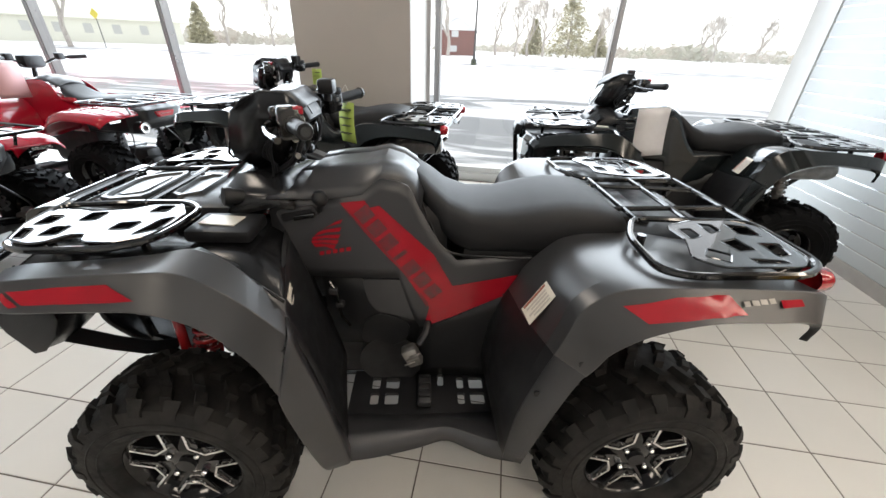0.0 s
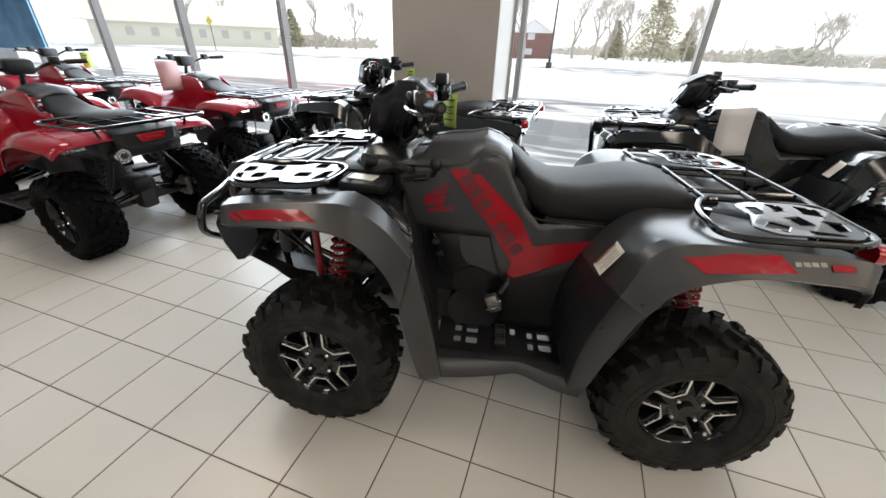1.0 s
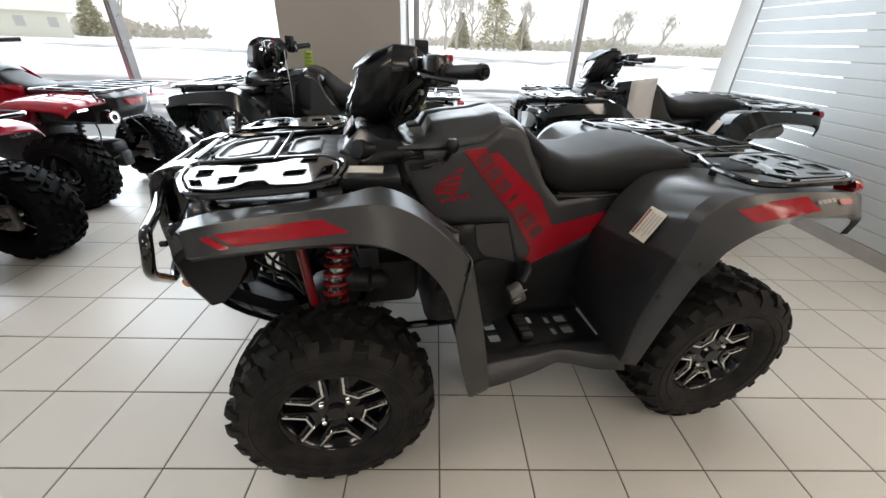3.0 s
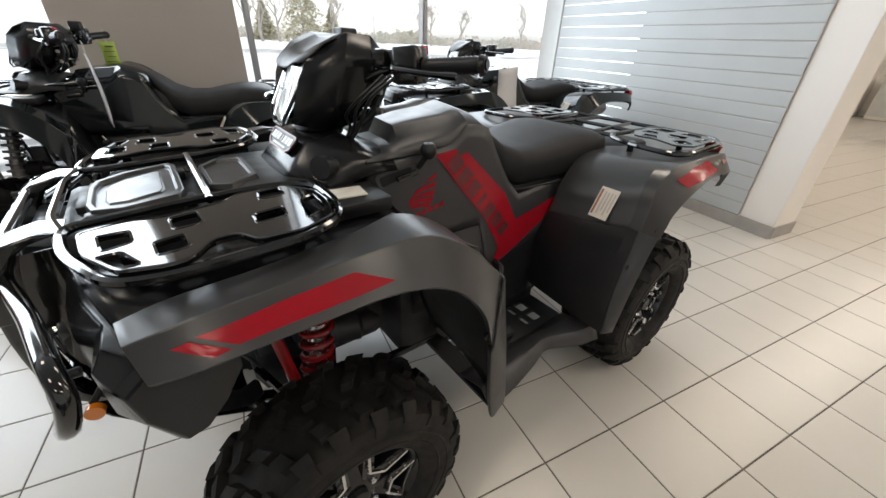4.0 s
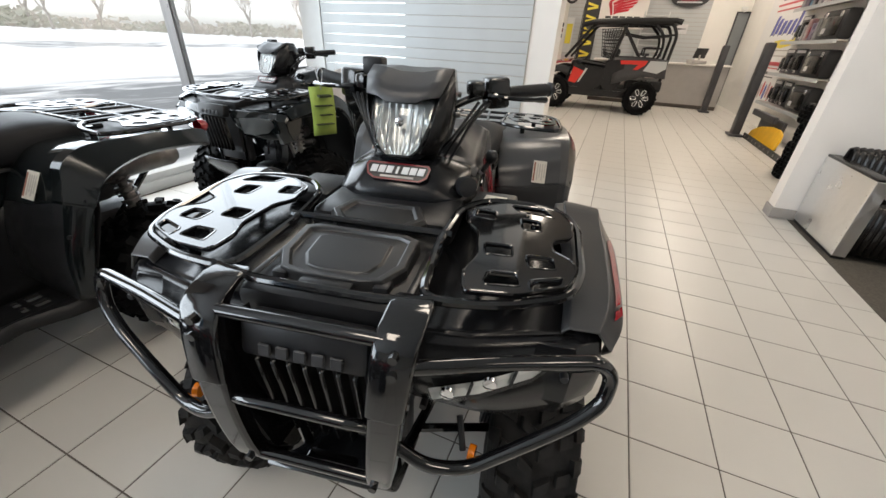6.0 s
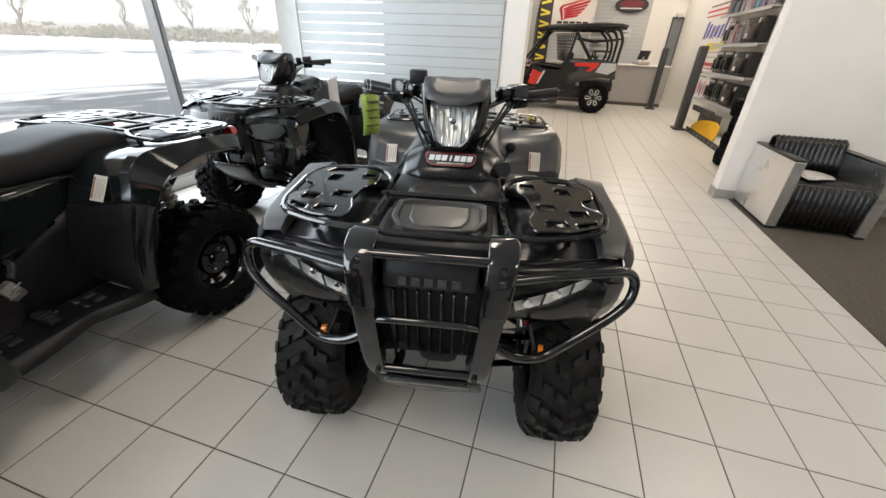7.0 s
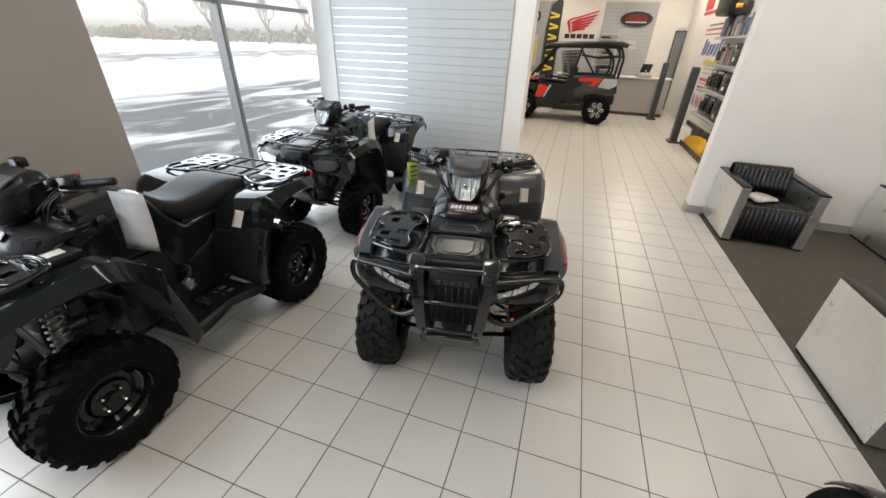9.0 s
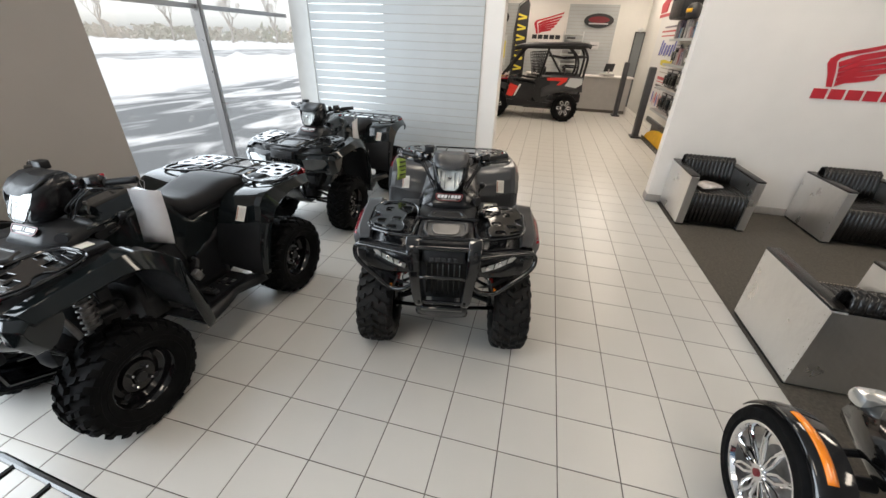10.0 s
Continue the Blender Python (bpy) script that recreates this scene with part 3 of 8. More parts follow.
# far hedges and woods along the skyline, their haze put into the colour
bm = bmesh.new()
rw = random.Random(9)
for k in range(5200):
    b = rw.uniform(-75, 60)
    d = rw.uniform(102, 140)
    if -13 < b < 14:
        d += 25
    if 10 < b < 28 or b > 40:
        continue
    hgt = (1.2 + (3.6 if b < -12 or b > 28 else 2.2) * (0.5 + 0.5 * noise.noise((b * 0.22, 1.7, 0)))) * rw.uniform(0.5, 1.15)
    a = radians(b)
    p = Vector((0.2 - math.sin(a) * d, -0.6 + math.cos(a) * d, 0))
    for j in range(3):
        q = p + Vector((rw.uniform(-1.0, 1.0), rw.uniform(-1, 1), rw.uniform(0, 0.75) * hgt))
        s = rw.uniform(0.5, 1.1) * hgt * 0.36
        v = [bm.verts.new(q + Vector((rw.uniform(-1, 1) * s, rw.uniform(-0.4, 0.4) * s, rw.uniform(-0.5, 1.0) * s))) for _ in range(4)]
        bm.faces.new(v[:3])
        bm.faces.new((v[0], v[2], v[3]))
tagged(part("far_woods", bm, M_BRUSH, smooth=False), "grey-brown leafless woods, paled for haze, along the snowy skyline", "woods", kind="stuff")


def house(name, m, wall, size, label, snow=True, gable=False):
    h = thing(name, m, label, "building")
    lx, ly, lz = size
    bm = bmesh.new()
    box(bm, (0, 0, lz / 2), (lx, ly, lz))
    part("wall", bm, wall, h, smooth=False)
    bm = bmesh.new()
    for s in (-1, 1):
        v = [bm.verts.new(q) for q in ((-lx * 0.55, s * ly * 0.58, lz - 0.1), (lx * 0.55, s * ly * 0.58, lz - 0.1), (lx * 0.55, 0, lz + ly * 0.32), (-lx * 0.55, 0, lz + ly * 0.32))]
        bm.faces.new(v)
    for s in (-1, 1):
        bm.faces.new([bm.verts.new(q) for q in ((s * lx * 0.5, -ly * 0.5, lz - 0.02), (s * lx * 0.5, ly * 0.5, lz - 0.02), (s * lx * 0.5, 0, lz + ly * 0.28))])
    part("roof", bm, M_SNOW if snow else wall, h, "snow-covered roof" if snow else "", smooth=False, thick=0.15)
    k = max(2, int(lx / 3))
    for i in range(k):
        bm = bmesh.new()
        box(bm, (-lx / 2 + (i + 0.5) * lx / k, -ly / 2 - 0.02, lz * 0.6), (0.9, 0.08, 1.1))
        part("window", bm, M_PALEWIN, h, smooth=False)
    if gable:
        for wy, wz in ((-ly * 0.05, lz * 0.86), (-ly * 0.08, lz * 0.28)):
            bm = bmesh.new()
            box(bm, (lx / 2 + 0.03, wy, wz), (0.08, 1.0, 0.8))
            part("window", bm, M_FRAME, h, "white-framed window", smooth=False)
    return h


house("red_brown_house", far(6.9, 66, 0, 1, -1.45), M_BROWN, (7.0, 5.4, 3.3), "small red-brown wooden house with a snowy roof", gable=True)
house("low_pale_building", far(49, 78, 0, 1, 0.75), M_PALEBLD, (24, 8, 2.9), "long low pale commercial building across the road", False)


def street_lamp(m):
    t = thing("street_lamp", m, "tall slim street lamp beside the snowy road", "street lamp", "street lamps")
    bm = bmesh.new()
    tube(bm, [(0, 0, 0), (0, 0, 8.5)], [0.09, 0.05], 8)
    part("pole", bm, M_DARKPOST, t)
    bm = bmesh.new()
    tube(bm, spline([(0, 0, 8.4), (0.5, 0, 8.7), (1.3, 0, 8.75)], 8), 0.035, 6)
    part("arm", bm, M_DARKPOST, t)
    bm = bmesh.new()
    rbox(bm, (1.5, 0, 8.72), (0.6, 0.22, 0.1), 0.03)
    part("lamp_head", bm, M_DARKPOST, t)
    bm = bmesh.new()
    cyl(bm, (0, 0, -0.1), (0, 0, 0.5), 0.22)
    part("base", bm, M_DARKPOST, t)
    return t


lamp_post = street_lamp(far(4.2, 33.2, -0.1))
copy_thing(lamp_post, far(-16.6, 140, -0.1))
road_sign = thing("road_sign", far(47.2, 56, -0.1), "yellow diamond road sign on a thin post", "road sign")
bm = bmesh.new()
cyl(bm, (0, 0, 0), (0, 0, 3.3), 0.04, 8)
part("post", bm, M_DARKPOST, road_sign)
bm = bmesh.new()
plate(bm, [(0, 2.5), (0.5, 3.0), (0, 3.5), (-0.5, 3.0)], [], 0.02, lambda a, b, hh: Vector((a, -0.06 - hh, b)))
part("sign_face", bm, M_SIGNYEL, road_sign, smooth=False)


# ---- quad bikes: x ahead, y to the rider's left, z up, origin under the middle of the wheelbase ----
def tyre_mesh(R, W, lugs=22, carcass=True, tread=True):
    """A knobbly tyre about the y axis."""
    bm = bmesh.new()
    h = W / 2
    rb = 0.158
    if carcass:
        lathe(bm, [(rb, -h * 0.72), (rb + 0.010, -h * 0.86), (rb + 0.030, -h * 0.97), (R * 0.72, -h * 1.02), (R * 0.82, -h * 1.0), (R * 0.90, -h * 0.93), (R - 0.022, -h * 0.76), (R - 0.020, -h * 0.40), (R - 0.019, 0),
                   (R - 0.020, h * 0.40), (R - 0.022, h * 0.76), (R * 0.90, h * 0.93), (R * 0.82, h * 1.0), (R * 0.72, h * 1.02), (rb + 0.030, h * 0.97), (rb + 0.010, h * 0.86), (rb, h * 0.72), (rb, -h * 0.72)], 56)

    def block(a, y, la, ly, skew, rr, hh, lean):
        vs = []
        for top in (0, 1):
            k = 0.80 if top else 1.0
            for u, v in ((-1, -1), (1, -1), (1, 1), (-1, 1)):
                yy = y + v * ly * k / 2
                aa = a + (u * la * k / 2 + skew * v * ly / 2) / R
                r = rr + top * hh - abs(yy) ** 2 * lean
                vs.append(bm.verts.new((r * math.cos(aa), yy, r * math.sin(aa))))
        for f in ((3, 2, 1, 0), (4, 5, 6, 7), (0, 1, 5, 4), (1, 2, 6, 5), (2, 3, 7, 6), (3, 0, 4, 7)):
            bm.faces.new([vs[i] for i in f])

    for i in range(lugs if tread else 0):
        a = 2 * math.pi * i / lugs
        p = 2 * math.pi / lugs
        for s in (-1, 1):
            block(a + (p / 2 if s > 0 else 0), s * h * 0.19, 0.033, h * 0.36, s * 0.60, R - 0.028, 0.031, 0.4)
            block(a + p * 0.35 + (p / 2 if s > 0 else 0), s * h * 0.60, 0.036, h * 0.32, s * 0.35, R - 0.030, 0.032, 0.9)
            # shoulder blocks that wrap onto the sidewall, long and short by turns
            aa = a + p * (0.7 if i % 2 else 0.62) + (p / 2 if s > 0 else 0)
            end = 0.80 if i % 2 else 0.85
            vs = []
            for u in (-1, 1):
                for r, y in ((R - 0.032, 0.70), (R - 0.004, 0.79), (R - 0.016, 0.905), (R * 0.90, 0.985), (R * (end + 0.02), 1.020), (R * end, 0.975)):
                    an = aa + u * 0.019 / R * (1.0 if r > R * 0.9 else 0.8)
                    vs.append(bm.verts.new((r * math.cos(an), s * h * y, r * math.sin(an))))
            for k in range(5):
                bm.faces.new((vs[k], vs[k + 1], vs[k + 7], vs[k + 6]))
            bm.faces.new(vs[:6])
            bm.faces.new(vs[6:][::-1])
    # raised ribs on the outer sidewall
    for r in (R * 0.68, R * 0.77) if carcass else ():
        lathe(bm, [(r - 0.004, h * 1.0), (r, h * 1.032), (r + 0.004, h * 1.0)], 56)
    return bm


def wheel(parent, m, R, W, style):
    """tyre > rim, spokes, cap, nuts. The outer face looks to +y."""
    t = part("tyre", tyre_mesh(R, W, tread=False), M_TREAD if style == "alloy" else M_TYRE, parent, "knobbly black rubber tyre", m, angle=30)
    part("tread", tyre_mesh(R, W, carcass=False), M_TREAD if style == "alloy" else M_TYRE, t, angle=30)["kind"] = "stuff"
    h = W / 2
    bm = bmesh.new()
    lathe(bm, [(0.150, -h * 0.66), (0.160, -h * 0.62), (0.152, -h * 0.4), (0.135, 0.0), (0.148, h * 0.50), (0.160, h * 0.70), (0.164, h * 0.76), (0.158, h * 0.78), (0.151, h * 0.72), (0.140, h * 0.46)], 40)
    if style == "alloy":
        lathe(bm, [(0.142, h * 0.34), (0.100, h * 0.40), (0.066, h * 0.56), (0.034, h * 0.60), (0.0, h * 0.60)], 40)
    else:
        lathe(bm, [(0.140, h * 0.30), (0.118, h * 0.16), (0.095, h * 0.18), (0.082, h * 0.34), (0.040, h * 0.36), (0.036, h * 0.46), (0.0, h * 0.47)], 40)
    rim = part("rim", bm, M_RIM, t, "gloss black wheel rim")
    if style == "alloy":
        y0 = h * 0.66
        bm = bmesh.new()
        for k in range(5):
            a = -math.pi / 2 + k * 2 * math.pi / 5
            # dark spoke web under the machined faces
            for s in (-1, 1):
                p0 = Vector((0.05 * math.cos(a), h * 0.58, 0.05 * math.sin(a)))
                an = a + s * 0.40
                p1 = Vector((0.154 * math.cos(an), h * 0.65, 0.154 * math.sin(an)))
                d = (p1 - p0).normalized()
                w = Vector((-d.z, 0, d.x)) * 0.016
                dn = Vector((0, -0.022, 0))
                v = [bm.verts.new(q) for q in (p0 - w, p0 + w, p1 + w * 0.8, p1 - w * 0.8, p0 - w + dn, p0 + w + dn, p1 + w * 0.8 + dn, p1 - w * 0.8 + dn)]
                for f in ((0, 1, 2, 3), (4, 7, 6, 5), (0, 4, 5, 1), (1, 5, 6, 2), (2, 6, 7, 3), (3, 7, 4, 0)):
                    bm.faces.new([v[i] for i in f])
        part("spoke_web", bm, M_RIM, t, smooth=False)
        for k in range(5):
            bm = bmesh.new()
            a = -math.pi / 2 + k * 2 * math.pi / 5
            path = [(0.158, a - 0.43), (0.086, a - 0.27), (0.086, a + 0.27), (0.158, a + 0.43)]
            q = [Vector((r * math.cos(b), y0, r * math.sin(b))) for r, b in path]
            for (p0, p1), wd in zip(zip(q, q[1:]), (0.0040, 0.0036, 0.0040)):
                d = (p1 - p0).normalized()
                w = Vector((-d.z, 0, d.x)) * wd
                e = d * 0.004
                up = Vector((0, 0.006, 0))
                v = [bm.verts.new(x) for x in (p0 - w - e, p0 + w - e, p1 + w + e, p1 - w + e, p0 - w * 0.8 + up, p0 + w * 0.8 + up, p1 + w * 0.8 + up, p1 - w * 0.8 + up)]
                for f in ((3, 2, 1, 0), (4, 5, 6, 7), (0, 1, 5, 4), (1, 2, 6, 5), (2, 3, 7, 6), (3, 0, 4, 7)):
                    bm.faces.new([v[i] for i in f])
            part("spoke_face", bm, M_ALU, t, "bright machined spoke face", smooth=False)
    else:
        for k in range(4):
            a = math.pi / 4 + k * math.pi / 2
            bm = bmesh.new()
            cyl(bm, (0.112 * math.cos(a), h * 0.17, 0.112 * math.sin(a)), (0.112 * math.cos(a), h * 0.22, 0.112 * math.sin(a)), 0.016, 10)
            part("vent", bm, M_BLACK, t)
    up2 = 0.15 if style == "alloy" else 0.0
    bm = bmesh.new()
    cyl(bm, (0, h * (0.36 + up2), 0), (0, h * (0.56 + up2), 0), 0.026, 16)
    part("hub_cap", bm, M_BLACK, t)
    for k in range(4):
        a = math.pi / 4 + k * math.pi / 2
        bm = bmesh.new()
        c = Vector((0.054 * math.cos(a), 0, 0.054 * math.sin(a)))
        tube(bm, (c + Vector((0, h * (0.36 + up2), 0)), c + Vector((0, h * (0.52 + up2), 0)), c + Vector((0, h * (0.56 + up2), 0))), [0.010, 0.010, 0.006], 6)
        part("lug_nut", bm, M_CHROME, t)
    return t


def ycover(x, z):
    """How far out the side cover lies at a place along and up."""
    d = z - 0.71
    e = math.sqrt(d * d + 0.003)
    return 0.218 - 0.055 * (d + e) - 0.025 * (e - d) - 0.09 * x * x


def shell(bm, rows, r=0.008, nv=0):
    """A pressed panel: crisp profiles with small rounded corners, joined row to row."""
    prof = [rounded(row, r, 2) if r else [Vector(v) for v in row] for row in rows]
    if nv:
        cols = [spline([q[i] for q in prof], nv) for i in range(len(prof[0]))]
        prof = [[c[j] for c in cols] for j in range(nv)]
    vs = [[bm.verts.new(q) for q in row] for row in prof]
    for a, b in zip(vs, vs[1:]):
        for k in range(len(a) - 1):
            bm.faces.new((a[k], a[k + 1], b[k + 1], b[k]))


def bmesh_weld(bm):
    bmesh.ops.remove_doubles(bm, verts=bm.verts[:], dist=0.0005)


def face_of(rows, i):
    """y as a function of (x, z) on the strip between profile points i and i + 1 of a panel."""
    a, b = spline([r[i] for r in rows], 70), spline([r[i + 1] for r in rows], 70)
    grid = [p.lerp(q, k / 12) for p, q in zip(a, b) for k in range(13)]

    def y(x, z):
        near = sorted(((g.x - x) ** 2 + (g.z - z) ** 2 + 1e-7, g.y) for g in grid)[:4]
        return sum(v / d for d, v in near) / sum(1 / d for d, v in near)
    return y


def decal(name, outline, fy, material, parent, side=1, lift=0.003, label="", subdiv=True):
    """A thin film on a side surface y = fy(x, z)."""
    bm = bmesh.new()
    tmp = bmesh.new()
    vs = [tmp.verts.new((u, v, 0)) for u, v in outline]
    bmesh.ops.triangle_fill(tmp, edges=[tmp.edges.new((vs[i - 1], vs[i])) for i in range(len(vs))], use_beauty=True, use_dissolve=False)
    if subdiv:
        for _ in range(2):
            bmesh.ops.subdivide_edges(tmp, edges=tmp.edges[:], cuts=1, use_grid_fill=True)
            bmesh.ops.triangulate(tmp, faces=tmp.faces[:])
    add(bm, tmp)
    for v in bm.verts:
        x, z = v.co.x, v.co.y
        v.co = (x, side * (fy(x, z) + lift), z)
    return part(name, bm, material, parent, label)


def quad_bike(name, m, label, body, body2, style, group, decals=True, stickers=True):
    q = thing(name, m, label, "quad bike", group)
    LR = ((1, "left"), (-1, "right"))
    # wheels
    for x, y, R, W in ((0.662, 0.438, 0.300, 0.225), (-0.662, 0.428, 0.306, 0.262)):
        for s, _ in LR:
            rot = Matrix.Rotation(0 if s > 0 else math.pi, 4, "Z")
            if x > 0 and s > 0:
                wf = wheel(q, Matrix.Translation((x, y, R - 0.012)), R, W, style)
            elif s > 0:
                wr = wheel(q, Matrix.Translation((x, y, R - 0.012)), R, W, style)
            else:
                src = wf if x > 0 else wr
                o = again(src, q, Matrix.Translation((x, -y, R - 0.012)) @ rot)
                for c in src.children:
                    again(c, o, c.matrix_basis.copy())

    films = {}
    # front fenders: stations along the arch, each from the inner top over the ridge to the arch edge
    def front_fender(s):
        st = [((1.005, 0.10, 0.892), (0.985, 0.26, 0.888), (0.935, 0.425, 0.896), (0.928, 0.478, 0.890), (0.915, 0.512, 0.842), (0.91, 0.498, 0.826)),
              ((0.900, 0.10, 0.898), (0.890, 0.28, 0.898), (0.865, 0.432, 0.914), (0.858, 0.500, 0.912), (0.848, 0.540, 0.858), (0.845, 0.522, 0.842)),
              ((0.760, 0.10, 0.900), (0.760, 0.30, 0.902), (0.740, 0.440, 0.928), (0.735, 0.510, 0.930), (0.725, 0.554, 0.872), (0.72, 0.535, 0.856)),
              ((0.620, 0.10, 0.902), (0.620, 0.30, 0.905), (0.590, 0.438, 0.944), (0.580, 0.516, 0.944), (0.560, 0.566, 0.880), (0.555, 0.545, 0.862)),
              ((0.520, 0.12, 0.905), (0.515, 0.30, 0.908), (0.490, 0.436, 0.958), (0.478, 0.524, 0.945), (0.448, 0.568, 0.838), (0.44, 0.546, 0.822)),
              ((0.440, 0.14, 0.905), (0.430, 0.30, 0.895), (0.395, 0.452, 0.912), (0.378, 0.532, 0.888), (0.365, 0.568, 0.742), (0.358, 0.545, 0.730)),
              ((0.390, 0.15, 0.880), (0.360, 0.30, 0.848), (0.305, 0.480, 0.815), (0.290, 0.534, 0.795), (0.325, 0.563, 0.630), (0.316, 0.543, 0.620))]
        bm = bmesh.new()
        # an inner wall rises from the deck to the ridge
        walls = [[(r_[2][0], r_[2][1] - 0.012, r_[1][2] - 0.004)] + list(r_[2:]) for r_ in st]
        shell(bm, walls, 0.0, 31)
        if s < 0:
            bm = mirrored(bm)
        part("front_fender", bm, body, q, thick=0.005, angle=16, bevel=0.004)
        bm = bmesh.new()
        shell(bm, [[Vector(v) - Vector((0, 0, 0.005)) for v in r_[:2]] + [Vector((r_[2][0], r_[2][1] - 0.006, r_[1][2] - 0.005))] for r_ in st], 0.004, 31)
        if s < 0:
            bm = mirrored(bm)
        part("front_deck", bm, M_NOSE if body is M_GREY else body2, q, thick=0.005)
        if s > 0:
            films["front"] = face_of(st, 3)
        # lower flap in front of the footwell
        st = [((0.303, 0.490, 0.812), (0.288, 0.536, 0.793), (0.325, 0.564, 0.628), (0.31, 0.54, 0.61)),
              ((0.275, 0.500, 0.690), (0.262, 0.532, 0.680), (0.315, 0.560, 0.550), (0.30, 0.54, 0.54)),
              ((0.240, 0.490, 0.520), (0.228, 0.528, 0.515), (0.292, 0.552, 0.430), (0.28, 0.53, 0.43)),
              ((0.205, 0.480, 0.330), (0.196, 0.522, 0.325), (0.262, 0.540, 0.310), (0.25, 0.52, 0.31)),
              ((0.205, 0.478, 0.300), (0.200, 0.515, 0.298), (0.245, 0.528, 0.296), (0.24, 0.51, 0.30))]
        bm = bmesh.new()
        shell(bm, st, 0.006, 16)
        if s < 0:
            bm = mirrored(bm)
        part("mud_flap", bm, body2 if body is M_GREY else body, q, thick=0.005)
        # leg shield behind the fender
        st = [((0.400, 0.16, 0.890), (0.37, 0.30, 0.855), (0.305, 0.508, 0.800)),
              ((0.350, 0.18, 0.760), (0.32, 0.32, 0.735), (0.268, 0.502, 0.690)),
              ((0.290, 0.20, 0.560), (0.27, 0.34, 0.540), (0.236, 0.495, 0.520)),
              ((0.252, 0.22, 0.430), (0.232, 0.34, 0.400), (0.208, 0.482, 0.312))]
        bm = bmesh.new()
        sheet(bm, st, 10, 10)
        if s < 0:
            bm = mirrored(bm)
        part("leg_shield", bm, M_BLACK, q, thick=0.005)

    # rear fenders
    def rear_fender(s):
        st = [((-0.215, 0.22, 0.420), (-0.222, 0.36, 0.400), (-0.232, 0.520, 0.380), (-0.240, 0.553, 0.372), (-0.290, 0.567, 0.365), (-0.30, 0.55, 0.37)),
              ((-0.230, 0.22, 0.560), (-0.236, 0.36, 0.555), (-0.252, 0.512, 0.545), (-0.262, 0.542, 0.538), (-0.340, 0.566, 0.540), (-0.35, 0.55, 0.54)),
              ((-0.265, 0.22, 0.680), (-0.276, 0.36, 0.685), (-0.300, 0.505, 0.700), (-0.312, 0.535, 0.695), (-0.385, 0.568, 0.680), (-0.395, 0.55, 0.675)),
              ((-0.330, 0.21, 0.800), (-0.345, 0.35, 0.820), (-0.362, 0.492, 0.874), (-0.374, 0.530, 0.872), (-0.440, 0.577, 0.782), (-0.450, 0.558, 0.770)),
              ((-0.430, 0.20, 0.885), (-0.440, 0.34, 0.900), (-0.440, 0.486, 0.922), (-0.450, 0.530, 0.921), (-0.512, 0.582, 0.836), (-0.518, 0.562, 0.820)),
              ((-0.580, 0.18, 0.898), (-0.585, 0.33, 0.908), (-0.585, 0.484, 0.924), (-0.590, 0.532, 0.929), (-0.635, 0.580, 0.868), (-0.635, 0.560, 0.852)),
              ((-0.760, 0.18, 0.885), (-0.765, 0.32, 0.895), (-0.765, 0.478, 0.916), (-0.768, 0.528, 0.924), (-0.780, 0.572, 0.866), (-0.780, 0.552, 0.850)),
              ((-0.910, 0.16, 0.868), (-0.925, 0.30, 0.875), (-0.930, 0.455, 0.896), (-0.935, 0.508, 0.902), (-0.915, 0.552, 0.846), (-0.91, 0.535, 0.830)),
              ((-0.955, 0.16, 0.840), (-0.970, 0.30, 0.845), (-0.968, 0.440, 0.858), (-0.966, 0.497, 0.856), (-0.935, 0.534, 0.778), (-0.93, 0.518, 0.772))]
        for low in (True, False):
            if low:
                rows = st[:3] + [[Vector(a).lerp(Vector(b), 0.35) for a, b in zip(st[2], st[3])]]
            else:
                rows = [[Vector(a).lerp(Vector(b), k) + Vector((0.003, 0.004, 0.0)) for a, b in zip(st[2], st[3])] for k in (0.25, 0.6)] + st[3:]
            bm = bmesh.new()
            shell(bm, rows, 0.0, 16 if low else 36)
            if s < 0:
                bm = mirrored(bm)
            part("rear_flap" if low else "rear_fender", bm, M_BLACK if low else body, q, thick=0.005, angle=16, bevel=0.004)
            if low:
                bm = bmesh.new()
                shell(bm, [[Vector(v) + Vector((0.002, 0.003, 0)) for v in r_[3:]] for r_ in rows], 0.0, 16)
                if s < 0:
                    bm = mirrored(bm)
                part("flap_edge", bm, body2 if body is M_GREY else body, q, thick=0.005)
        if s > 0:
            films["rear"] = face_of(st, 3)

    for s, _ in LR:
        front_fender(s)
        rear_fender(s)
        # nose panels round the headlamps
        bm = bmesh.new()
        sheet(bm, [((1.002, 0.10, 0.888), (0.982, 0.26, 0.884), (0.932, 0.440, 0.878)),
                   ((1.025, 0.12, 0.830), (1.010, 0.28, 0.828), (0.948, 0.452, 0.824)),
                   ((1.020, 0.15, 0.770), (1.008, 0.30, 0.764), (0.955, 0.450, 0.768)),
                   ((0.990, 0.17, 0.715), (0.985, 0.32, 0.705), (0.945, 0.440, 0.712))], 12, 10)
        if s < 0:
            bm = mirrored(bm)
        part("nose_panel", bm, M_NOSE if body is M_GREY else body, q, thick=0.006)
        bm = bmesh.new()
        inner = [(0.955, 0.872), (0.975, 0.838), (0.972, 0.755), (0.930, 0.676), (0.885, 0.690), (0.835, 0.735), (0.800, 0.800), (0.800, 0.850), (0.920, 0.878)]
        outer = [(0.915, 0.866), (0.955, 0.830), (0.945, 0.764), (0.912, 0.700), (0.882, 0.708), (0.848, 0.745), (0.815, 0.800), (0.815, 0.840), (0.900, 0.868)]
